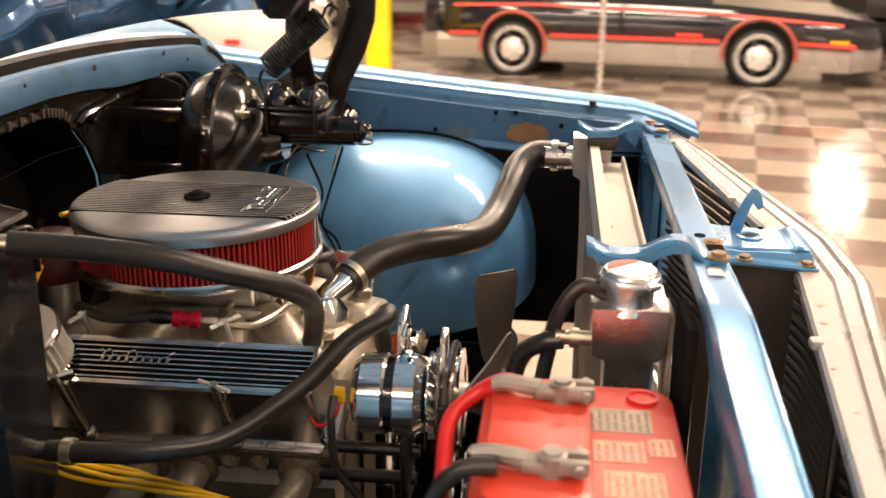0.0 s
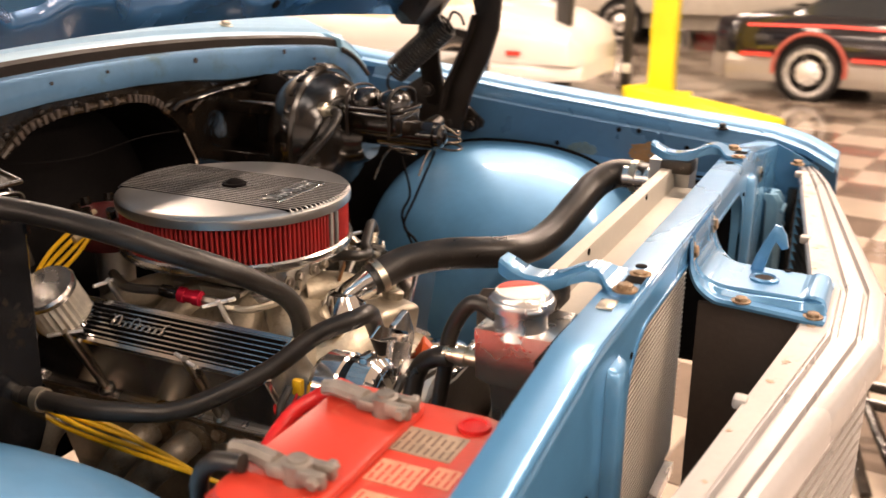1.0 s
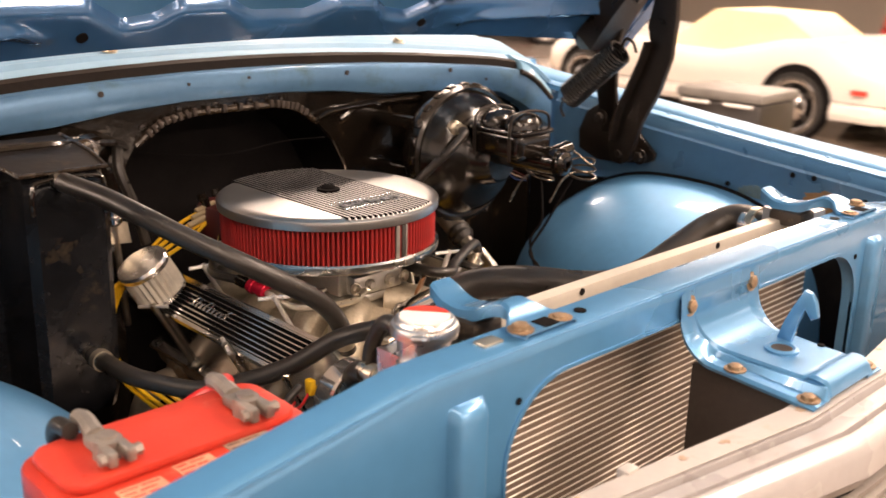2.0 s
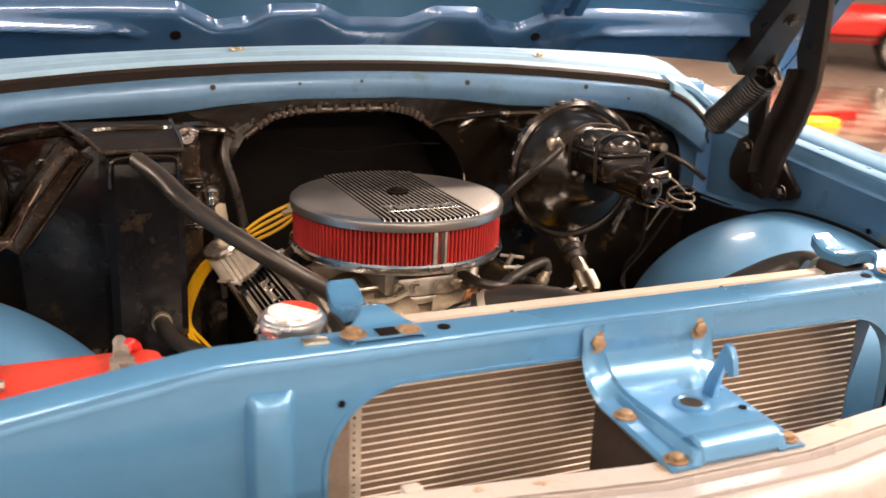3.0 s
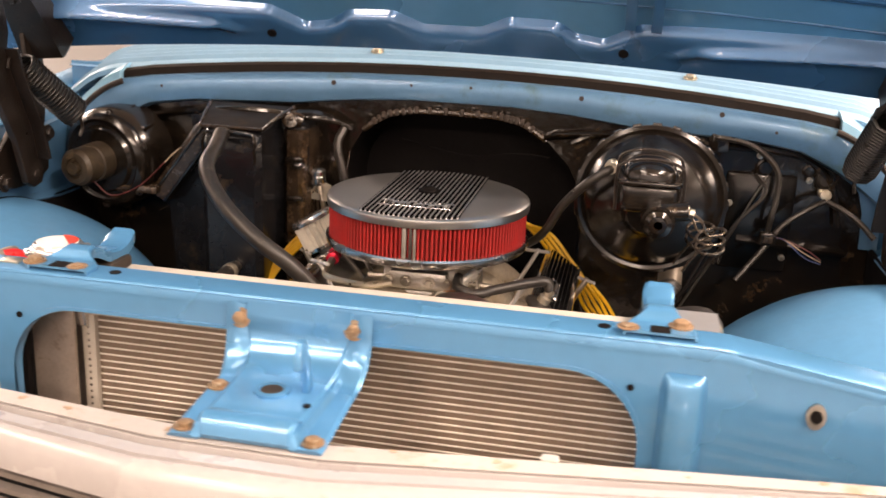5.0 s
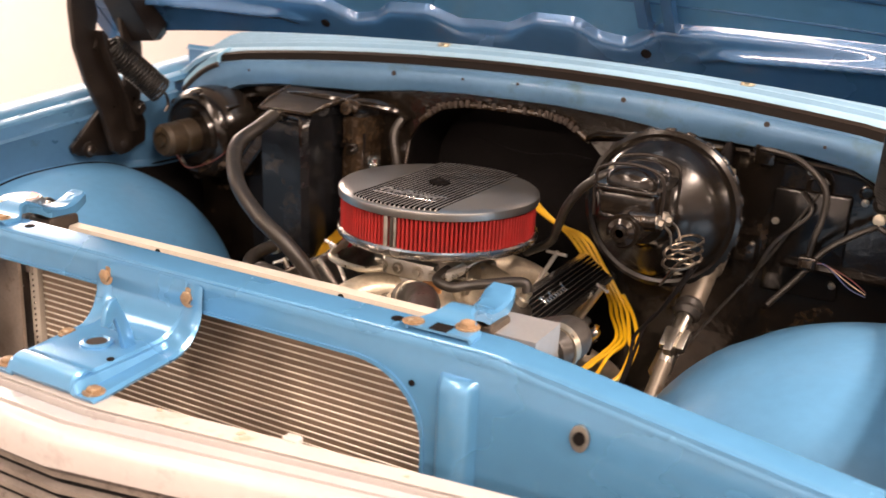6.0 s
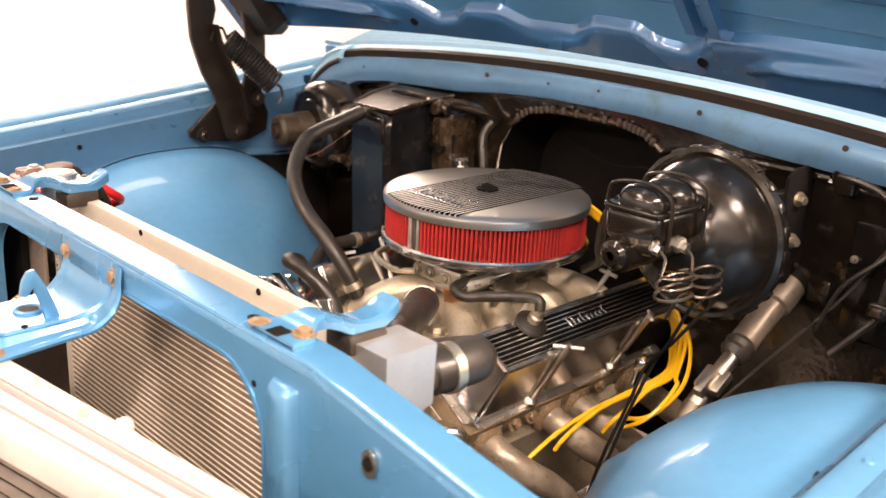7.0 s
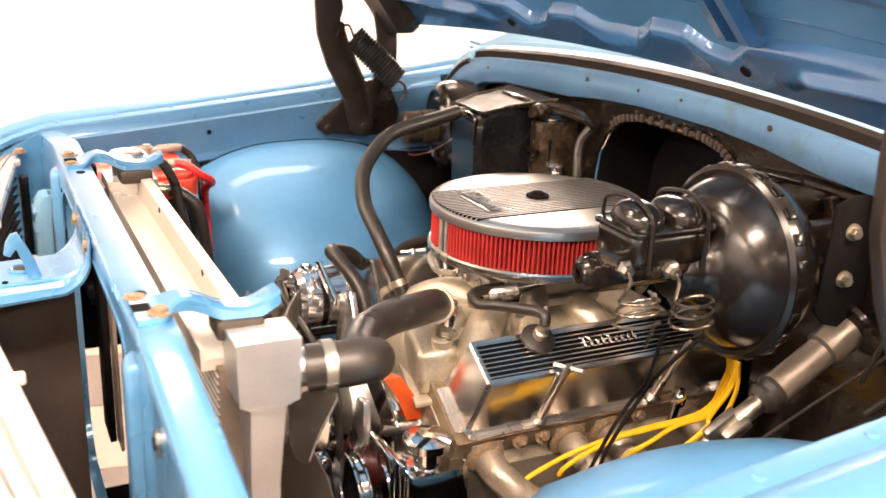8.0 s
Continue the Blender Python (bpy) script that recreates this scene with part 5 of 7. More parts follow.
# headers
for s in (1, -1):
    for y, back in ((0.505, 0.10), (0.652, 0.10), (0.725, 0.08), (0.88, 0.05)):
        x0, z0 = bank(s, 0.070, 0.166)
        x1 = EX + s * 0.255
        part("exhaust_flange", box(B(), -0.028, 0.028, -0.030, 0.030, -0.005, 0.005, 0.004, frame_to((x0 - s * 0.004, y, z0), (s, 0, -0.35)) @ pose(0, 0, 0)), HEADER_MAT, eng)
        path = [(x0, y, z0), (x0 + s * 0.045, y + 0.005, z0 - 0.012), (x1, y + back * 0.5, z0 - 0.06), (x1 - s * 0.005, y + back, z0 - 0.15), (x1 - s * 0.06, y + back + 0.05, z0 - 0.3)]
        if s > 0:
            path = [(x0, y, z0), (x0 + 0.035, y + 0.006, z0 - 0.014), (x0 + 0.062, y + 0.035, z0 - 0.042), (x0 + 0.066, y + 0.09, z0 - 0.085), (x0 + 0.055, y + 0.15, z0 - 0.15), (x0 + 0.01, y + 0.20, z0 - 0.28)]
        part("exhaust_pipe", tube(B(), path, 0.0235 if s > 0 else 0.0215, 16), HEADER_MAT, eng, "bare steel exhaust pipe")
        part("port_ring", lathe(B(), [(0.030, 0), (0.032, 0.004), (0.027, 0.010), (0.022, 0.012)], frame_to((x0 - s * 0.002, y, z0), (s, 0, -0.3)), 24), RUST, eng, "rusty exhaust collar")
    part("head_gasket_line", loft(B(), along(s, [(0.050, 0.1265), (0.0640, 0.1265), (0.0640, 0.131), (0.050, 0.131)], [0.452, 0.955])), RUST, eng, "rust-stained gasket edge")
    for y in (0.56, 0.60, 0.78):
        x0, z0 = bank(s, 0.066, 0.146)
        part("head_bolt", bolt(B(), (x0, y, z0), (s, 0, 0.3), 0.009, 0.010), RUST, eng)
part("temperature_sender", lathe(B(), [(0.007, -0.03), (0.007, 0.0), (0.0115, 0.002), (0.0115, 0.018), (0.009, 0.022), (0.005, 0.024), (0.005, 0.030), (0, 0.030)], frame_to((0.214, 0.805, 0.688), (0.25, 0, 1)), 14), CHROME, eng, "bright capped sender")
part("dipstick_tube", tube(B(), [(-0.305, 0.93, 0.72), (-0.318, 0.915, 0.83), (-0.33, 0.903, 0.91)], 0.006, 8), STEEL, eng)
bm = lathe(B(), [(0.013, -0.012), (0.016, -0.008), (0.016, 0.0), (0.012, 0.003), (0.016, 0.006), (0.016, 0.016), (0.010, 0.021), (0, 0.022)], frame_to((-0.331, 0.902, 0.918), (-0.06, -0.06, 1)), 20)
part("dipstick_knob", bm, CHROME, eng, "ribbed chrome dipstick knob")
part("dipstick_bracket", plate(B(), [(-0.36, 0.875), (-0.30, 0.87), (-0.305, 0.905), (-0.33, 0.912)], (), 0.004, Matrix.Translation((0, 0.908, 0)) @ XZ), ZINC, eng)


# ---- valve covers ----
def script(bm, place, length, height, n=9, r=0.0016):
    """A raised flowing stroke that stands in for a maker's script: place(u, v) gives a point on the surface."""
    pts = []
    for k in range(n * 6 + 1):
        f = k / (n * 6)
        tall = 1.0 if f < 0.14 or 0.42 < f < 0.5 or f > 0.93 else 0.45
        pts.append(place(length * (f - 0.5) + 0.35 * length / n * math.sin(2 * math.pi * f * n), height * tall * 0.5 * math.cos(2 * math.pi * f * n) + height * (tall - 0.45) * 0.4))
    return tube(bm, pts, r, 5, 2)


for s in (1, -1):
    vc = thing("valve_cover", "polished aluminium valve cover with black-filled fins", "valve cover", (EX + s * 0.217, 0.7, 0.75), "valve covers")
    bm = B()
    loft(bm, [[(bank(s, u, w)[0], y, bank(s, u, w)[1]) for u, w, y in ring] for ring in (
        [(-0.042, 0.118, 0.463), (0.055, 0.118, 0.463), (0.055, 0.118, 0.954), (-0.042, 0.118, 0.954)],
        [(-0.041, 0.106, 0.464), (0.054, 0.106, 0.464), (0.054, 0.106, 0.952), (-0.041, 0.106, 0.952)],
        [(-0.030, 0.003, 0.468), (0.050, 0.003, 0.468), (0.050, 0.003, 0.930), (-0.030, 0.003, 0.930)],
        [(-0.027, 0.000, 0.471), (0.047, 0.000, 0.471), (0.047, 0.000, 0.926), (-0.027, 0.000, 0.926)])])
    bmesh.ops.bevel(bm, geom=[e for e in bm.edges if 0.09 < e.calc_length() < 0.115 and abs(e.verts[0].co.z - e.verts[1].co.z) > 0.06], offset=0.006, segments=3, affect="EDGES")
    part("body", bm, VC_BODY, vc)
    bm = B()
    loft(bm, [[(bank(s, u, w)[0], y, bank(s, u, w)[1]) for u, w, y in ring] for ring in (
        [(-0.050, 0.126, 0.452), (0.063, 0.126, 0.452), (0.063, 0.126, 0.963), (-0.050, 0.126, 0.963)],
        [(-0.050, 0.118, 0.452), (0.063, 0.118, 0.452), (0.063, 0.118, 0.963), (-0.050, 0.118, 0.963)])])
    corner = [e for e in bm.edges if e.calc_length() < 0.012]
    bmesh.ops.bevel(bm, geom=corner, offset=0.016, segments=4, affect="EDGES")
    bmesh.ops.bevel(bm, geom=[e for e in bm.edges if e.calc_face_angle(0) > 0.9], offset=0.0025, segments=2, affect="EDGES")
    part("flange", bm, ALU_SHEET, vc)
    bm = B()
    loft(bm, along(s, [(-0.020, 0.0), (-0.020, -0.0012), (0.040, -0.0012), (0.040, 0.0)], [0.477, 0.921]))
    part("fin_field", bm, FIN_BLACK, vc, "black painted field between the fins")
    for k in range(8):
        u = -0.018 + 0.008 * k
        bm = B()
        loft(bm, along(s, [(u - 0.0013, -0.0012), (u - 0.0010, -0.0019), (u + 0.0010, -0.0019), (u + 0.0013, -0.0012)], [0.475, 0.923]))
        part("fin", bm, VC_BODY, vc)

    def place(a, b):
        x, z = bank(s, 0.010 - b, -0.0040)
        return (x, (0.69 if s > 0 else 0.71) + s * a, z)
    part("script_badge", script(B(), place, 0.10, 0.018, 9, 0.0012), VC_BODY, vc, "raised chrome script badge")
    # T-handled hold-down bolts
    for u, y, tall, turn in ((0.066, 0.588, 0.128, 25 if s > 0 else 70), (0.066, 0.80, 0.128, -50), (-0.062, 0.600, 0.135, -35), (-0.062, 0.80, 0.125, -20)):
        x0, z0 = bank(s, u, 0.104)
        up = Vector((s * 0.5 * (1 if u > 0 else 0.55), 0, 0.866)).normalized()
        if u > 0:
            up = Vector((s * 0.42, 0, 0.9)).normalized()
        p0 = Vector((x0, y, z0))
        p1 = p0 + up * tall
        if u < 0:
            p1 = p0 + Vector((s * 0.071, 0.002, 0.099))
            up = (p1 - p0).normalized()
        x0, z0 = bank(s, 0.057 if u > 0 else -0.045, 0.116)
        p0 = Vector((x0, y, z0))
        up = (p1 - p0).normalized()
        bm = B()
        rod(bm, p0, p1, 0.0052 if u > 0 else 0.0042, 12)
        lathe(bm, [(0.011, 0), (0.011, 0.006), (0.007, 0.010)], frame_to(p0, up), 12)
        part("bolt_stem", bm, STEEL if u > 0 else T_STEEL, vc, "T-handled hold-down bolt")
        side = Vector((math.cos(radians(turn)), math.sin(radians(turn)), 0.08))
        part("bolt_handle", rod(B(), p1 - side * 0.024 - up * 0.004, p1 + side * 0.024 - up * 0.004, 0.0031, 10), T_STEEL, vc)

# breather on the passenger-side cover
x, z = bank(-1, 0.022, 0)
up = Vector((-0.5, 0, 0.866))
br = thing("breather_filter", "chrome-topped crankcase breather with pale pleated gauze", "breather", (x, 0.83, z))
m = frame_to((x, 0.83, z - 0.002), up) @ Matrix.Diagonal((1.12, 1.12, 1.12, 1))
part("neck", lathe(B(), [(0.016, 0), (0.016, 0.016)], m, 20), STEEL, br)
bm = B()
rings = []
for h in (0.014, 0.062):
    rings.append([m @ Vector(((0.0325 + (0.0045 if k % 2 else 0)) * math.cos(2 * math.pi * k / 52), (0.0325 + (0.0045 if k % 2 else 0)) * math.sin(2 * math.pi * k / 52), h)) for k in range(52)])
loft(bm, rings)
part("pleats", bm, mat("pale_gauze", (0.62, 0.58, 0.50), 0.7, 0.2, 0.2, 60, 0.3, 500), br, sharp=15)
part("top_cap", lathe(B(), [(0.038, 0.060), (0.0385, 0.066), (0.036, 0.070), (0, 0.071)], m, 36), ALU_SHEET, br)
part("base_ring", lathe(B(), [(0.020, 0.010), (0.038, 0.011), (0.038, 0.017), (0.02, 0.018)], m, 36), CHROME, br)

# PCV valve on the driver-side cover
x, z = bank(1, -0.012, 0)
pv = thing("pcv_valve", "rubber grommet with a zinc breather valve and hose", "breather valve", (x, 0.575, z))
m = frame_to((x, 0.575, z), (0.5, 0, 0.866))
part("grommet", lathe(B(), [(0.026, 0.0), (0.026, 0.006), (0.018, 0.011), (0.008, 0.012)], m, 24), RUBBER, pv)
part("valve", lathe(B(), [(0.011, 0.010), (0.011, 0.022), (0.008, 0.024), (0.008, 0.036)], m, 16), ZINC, pv)
e = m @ Vector((0, 0, 0.034))
part("hose", tube(B(), [e, e + Vector((-0.012, 0.0, 0.016)), (0.09, 0.545, 0.842), (0.062, 0.525, 0.838), (0.030, 0.535, 0.842), (0.02, 0.59, 0.842)], 0.0085, 12), RUBBER, pv, "black vacuum hose")

# ---- air cleaner ----
AX, AY = -0.058, 0.692
ac = thing("air_cleaner", "round air cleaner with a finned lid and red pleated filter", "air cleaner", (AX, AY, 0.87))
part("base_plate", lathe(B(), [(0.06, 0.872), (0.150, 0.870), (0.178, 0.872), (0.1805, 0.876), (0.1805, 0.884), (0.177, 0.887), (0.0, 0.887)], pose(AX, AY, 0), 72), ALU_BRUSH, ac)
bm = B()
N = 146
rings = []
for h in (0.886, 0.9405):
    ring = []
    for k in range(N):
        for f, rr in ((0.0, 0.1735), (0.22, 0.1745), (0.45, 0.1735), (0.62, 0.1620), (0.84, 0.1620)):
            a = 2 * math.pi * (k + f) / N
            ring.append((AX + rr * math.cos(a), AY + rr * math.sin(a), h))
    rings.append(ring)
loft(bm, rings)
part("filter", bm, RED_FILTER, ac, "red pleated cotton filter", sharp=10)
for da, w, mm in ((-0.8, 0.007, SEAM_GREY), (2.6, 0.005, LABEL_DARK), (4.8, 0.0045, SEAM_GREY)):
    a = radians(-90 + da)
    m = pose(AX + 0.1755 * math.cos(a), AY + 0.1755 * math.sin(a), 0.913, 0, 0, math.degrees(a))
    part("filter_seam", box(B(), -0.003, 0.001, -w / 2, w / 2, -0.026, 0.026, 0.0008, m), mm, ac, "filter seam strip")
lid = [(0.0, 0.9598), (0.160, 0.9596), (0.170, 0.9585), (0.175, 0.9568), (0.1785, 0.954), (0.1795, 0.950), (0.1785, 0.9405), (0.172, 0.9395), (0.0, 0.9395)]
lidob = part("lid", lathe(B(), lid, pose(AX, AY, 0), 96), ALU_LID, ac, "polished aluminium lid")
FW = 0.083
fo = []
for k in range(41):
    x = -FW + 2 * FW * k / 40
    fo.append((x, -math.sqrt(0.1755 ** 2 - x * x)))
fo += [(x, -y) for x, y in reversed(fo)]
part("fin_field", plate(B(), fo, (), 0.0034, pose(AX, AY, 0.9573)), FIN_BLACK, lidob, "black painted field between the fins")
for k in range(20):
    x = -FW + 0.0028 + k * (2 * FW - 0.0056) / 19
    yl = math.sqrt(0.1768 ** 2 - x * x)
    rings = [[(AX + x - 0.0015, AY + y, 0.957), (AX + x - 0.0013, AY + y, zz), (AX + x + 0.0013, AY + y, zz), (AX + x + 0.0015, AY + y, 0.957)] for y, zz in ((-yl - 0.0012, 0.9565), (-yl + 0.001, 0.9598), (-yl + 0.003, 0.9614), (yl - 0.003, 0.9614), (yl - 0.001, 0.9598), (yl + 0.0012, 0.9565))]
    part("fin", loft(B(), rings), FIN_ALU, lidob)
bm = script(B(), lambda a, b: (AX + a, AY - 0.108 + b, 0.9637), 0.115, 0.022, 9, 0.0014)
part("script_badge", bm, ALU_LID, lidob, "raised chrome script badge")
part("badge_bar", box(B(), AX - 0.062, AX + 0.062, AY - 0.125, AY - 0.121, 0.9612, 0.9640, 0.001), CHROME, lidob)
for k in range(16):
    part("badge_dot", lathe(B(), [(0.0022, 0.9612), (0.0018, 0.9636), (0, 0.9640)], pose(AX - 0.060 + 0.008 * k, AY - 0.086, 0), 8), CHROME, lidob)
bm = lathe(B(), [(0.019, 0.9600), (0.019, 0.9648), (0.013, 0.9652), (0.011, 0.9685), (0.006, 0.971), (0, 0.9715)], pose(AX, AY, 0), 24)
part("wing_nut", bm, BLACK_DARK, ac, "black centre nut")

# ---- alternator ----
al = thing("alternator", "chrome-plated alternator with finned pulley fan", "alternator", (-0.245, 0.37, 0.72))
AM = frame_to((-0.247, 0.424, 0.757), (0, -1, 0)) @ Matrix.Diagonal((0.88, 0.88, 0.94, 1))
part("rear_housing", lathe(B(), [(0.0, -0.004), (0.035, -0.002), (0.052, 0.004), (0.060, 0.014), (0.061, 0.045), (0.057, 0.050)], AM, 44), ALT_CHROME, al, "chrome rear housing")
part("stator_ring", lathe(B(), [(0.058, 0.048), (0.058, 0.060)], AM, 44), BLACK_GLOSS, al)
part("front_housing", lathe(B(), [(0.056, 0.058), (0.061, 0.062), (0.061, 0.090), (0.052, 0.100), (0.03, 0.104), (0, 0.105)], AM, 44), ALT_CHROME, al, "chrome front housing")
fan = part("cooling_fan", lathe(B(), [(0.05, 0.106), (0.05, 0.1075), (0, 0.1075)], AM, 32), CHROME, al)
for k in range(12):
    part("fan_blade", box(B(), 0.036, 0.064, -0.0075, 0.0075, 0.107, 0.1085, 0.0005, AM @ pose(0, 0, 0, 0, 0, 30 * k) @ Matrix.Translation((0.03, 0, 0.113)) @ pose(0, 0, 0, 38, 0, 0) @ Matrix.Translation((-0.03, 0, -0.108))), ALT_CHROME, fan)
part("pulley", lathe(B(), [(0.034, 0.118), (0.036, 0.121), (0.028, 0.129), (0.036, 0.137), (0.034, 0.140), (0.016, 0.141), (0.011, 0.148), (0, 0.149)], AM, 36), ZINC, al, "zinc belt pulley with a hex nut")
part("upper_ear", box(B(), -0.016, 0.016, 0.050, 0.070, 0.066, 0.084, 0.005, AM), CHROME, al)
part("plug", box(B(), -0.292, -0.282, 0.428, 0.442, 0.760, 0.782, 0.002), YELLOW, al, "yellow plastic connector")
part("wire", tube(B(), [(-0.290, 0.434, 0.764), (-0.300, 0.440, 0.745), (-0.300, 0.462, 0.732), (-0.270, 0.485, 0.735)], 0.0022, 8), RED_CABLE, al, "red wire")
for y0, y1, z, r in ((0.335, 0.455, 0.682, 0.0085), (0.34, 0.47, 0.640, 0.0095)):
    part("mounting_stud", rod(B(), (-0.262, y0, z), (-0.262, y1, z), r, 16), STEEL_DARK, al, "dark mounting stud")
part("lower_bracket", box(B(), -0.290, -0.235, 0.345, 0.358, 0.615, 0.715, 0.004), STEEL_DARK, al)
part("black_lead", tube(B(), [(-0.30, 0.440, 0.775), (-0.326, 0.438, 0.753), (-0.330, 0.432, 0.69), (-0.328, 0.405, 0.65), (-0.30, 0.38, 0.58)], 0.0055, 10), RUBBER, al, "black wrapped lead")
part("adjuster_arm", plate(B(), [(-0.225, 0.83), (-0.20, 0.838), (-0.12, 0.80), (-0.125, 0.785), (-0.20, 0.815)], (), 0.006, Matrix.Translation((0, 0.365, 0)) @ XZ, 0.001), CHROME, al)

# ---- fan ----
fn = thing("engine_fan", "bare metal engine fan with wide flat blades", "fan", (EX, 0.25, 0.655))
part("hub", lathe(B(), [(0.0, 0.0), (0.045, 0.0), (0.05, 0.01), (0.03, 0.02), (0.02, 0.06)], frame_to((EX, 0.235, 0.655), (0, 1, 0)), 24), STEEL, fn)
for k in range(6):
    m = Matrix.Translation((EX, 0.252, 0.655)) @ Euler((0, radians(12 + 60 * k), 0)).to_matrix().to_4x4()
    bm = B()
    rings = []
    for q, w, tw in ((0.04, 0.016, 12), (0.075, 0.040, 24), (0.13, 0.052, 30), (0.185, 0.054, 32), (0.195, 0.046, 32)):
        c, sn = math.cos(radians(tw)), math.sin(radians(tw))
        rings.append([m @ Vector((e * w * c + f * 0.0015 * sn, -e * w * sn + f * 0.0015 * c, q)) for e, f in ((-1, -1), (0, -2.8), (1, -1), (1, 1), (0, -0.5), (-1, 1))])
    loft(bm, rings)
    part("blade", bm, mat("fan_blade_steel", (0.22, 0.20, 0.18), 0.45, 0.8, 0.2, 12) if k == 0 else bpy.data.materials["fan_blade_steel"], fn)

# ---- battery ----
bt = thing("battery", "red plastic car battery with grey clamps and labels", "battery", (-0.63, 0.135, 0.70))
BX0, BX1, BY0, BY1, BZ = -0.748, -0.506, 0.052, 0.232, 0.914
bm = B()
plate(bm, round_rect(BX0, BX1, BY0, BY1, 0.030, 6), (), 0.034, pose(0, 0, BZ - 0.034), 0.003)
part("lid", bm, RED_BATTERY, bt, "red plastic lid")
bm = B()
plate(bm, round_rect(BX0 + 0.004, BX1 - 0.004, BY0 + 0.004, BY1 - 0.004, 0.028, 6), (), 0.169, pose(0, 0, 0.71), 0.003)
part("case", bm, BLACK_DULL, bt, "black plastic battery case")
bm = B()
plate(bm, round_rect(BX0 + 0.01, BX1 - 0.01, 0.132, BY1 - 0.008, 0.022, 6), (), 0.010, pose(0, 0, BZ), 0.004)
part("raised_step", bm, RED_BATTERY, bt)
for x, y, w, h, mm in ((-0.578, 0.105, 0.044, 0.058, LABEL_GREY), (-0.634, 0.108, 0.036, 0.044, LABEL_PALE), (-0.624, 0.071, 0.030, 0.022, LABEL_PALE), (-0.686, 0.098, 0.040, 0.050, LABEL_PALE)):
    lab = part("label", box(B(), x - w / 2, x + w / 2, y - h / 2, y + h / 2, BZ, BZ + 0.0008), mm, bt, "printed label")
    rows = max(3, round(h / 0.0075))
    for k in range(rows):
        yy = y - h / 2 + h * (k + 0.6) / (rows + 0.2)
        for a0, a1 in ((-0.44, -0.05 - 0.12 * (k % 2)), (0.02 - 0.1 * (k % 2), 0.28 + 0.14 * (k % 3 == 0))):
            part("print_line", box(B(), x + a0 * w, x + a1 * w, yy - 0.0011, yy + 0.0011, BZ + 0.0008, BZ + 0.0011), PRINT_BROWN if mm is LABEL_GREY else RED_BATTERY, lab)
part("vent_cap", lathe(B(), [(0.015, BZ), (0.015, BZ + 0.004), (0.012, BZ + 0.004), (0.0115, BZ + 0.002), (0, BZ + 0.002)], pose(-0.534, 0.081, 0), 20), RED_CABLE, bt, "round red vent cap")
for px, py in ((-0.560, 0.178), (-0.690, 0.186)):
    cl = part("terminal_clamp", box(B(), px - 0.011, px + 0.011, py - 0.028, py + 0.006, BZ + 0.012, BZ + 0.024, 0.004), LEAD, bt, "grey lead cable clamp")
    bm = B()
    lathe(bm, [(0.0125, BZ + 0.008), (0.0125, BZ + 0.027), (0.0085, BZ + 0.028), (0.008, BZ + 0.031), (0, BZ + 0.031)], pose(px, py - 0.02, 0), 18)
    tube(bm, [(px, py, BZ + 0.02), (px + 0.004, py + 0.03, BZ + 0.022), (px + 0.004, py + 0.046, BZ + 0.02)], [0.009, 0.0078], 10)
    part("clamp_ring", bm, LEAD, cl)
    for q in (-0.008, 0.008):
        part("jaw", box(B(), px + q - 0.0045, px + q + 0.0045, py - 0.050, py - 0.024, BZ + 0.013, BZ + 0.027, 0.003), LEAD, cl)
    part("clamp_bolt", bolt(B(), (px + 0.012, py - 0.042, BZ + 0.020), (1, 0, 0), 0.0055, 0.008, False), LEAD, cl)
    part("clamp_bolt", bolt(B(), (px - 0.012, py - 0.042, BZ + 0.020), (-1, 0, 0), 0.0055, 0.006, False), LEAD, cl)
part("red_cable", tube(B(), [(-0.557, 0.196, BZ + 0.022), (-0.546, 0.216, BZ + 0.018), (-0.540, 0.240, BZ), (-0.560, 0.264, BZ - 0.020), (-0.617, 0.264, BZ - 0.050), (-0.645, 0.270, BZ - 0.110), (-0.64, 0.272, BZ - 0.20)], 0.0080, 12), RED_CABLE, bt, "thick red battery cable")
part("black_cable", tube(B(), [(-0.702, 0.21, BZ + 0.02), (-0.702, 0.24, BZ + 0.014), (-0.695, 0.262, BZ - 0.02), (-0.67, 0.27, BZ - 0.10), (-0.63, 0.27, BZ - 0.24)], 0.0078, 12), RUBBER, bt, "black battery cable")
whole("battery_tray", box(B(), -0.78, -0.49, 0.02, 0.25, 0.695, 0.71, 0.003), BLACK, "black steel battery tray under the red battery", "battery tray")
box_leg = box(B(), -0.77, -0.75, 0.10, 0.16, 0.36, 0.694, 0.003)
whole("battery_tray_bracket", box_leg, BLACK, "black steel bracket holding the battery tray", "bracket")

# ---- brake booster and master cylinder ----
bo = thing("brake_booster", "glossy black brake booster with a dual master cylinder", "brake booster", (0.335, 0.8, 0.957))
BM = frame_to((0.327, 0.895, 0.965), (-0.015, -1, 0.0))
part("rear_shell", lathe(B(), [(0.05, 0.055), (0.085, 0.060), (0.108, 0.075), (0.118, 0.095), (0.124, 0.114), (0.131, 0.118), (0.132, 0.125)], BM, 60), BOOSTER, bo)
part("front_shell", lathe(B(), [(0.132, 0.124), (0.1325, 0.137), (0.126, 0.141), (0.120, 0.139), (0.115, 0.147), (0.106, 0.166), (0.089, 0.181), (0.066, 0.190), (0.052, 0.198), (0.046, 0.210), (0.042, 0.226), (0.036, 0.234), (0, 0.234)], BM, 64), BOOSTER, bo, "glossy black dished front shell")
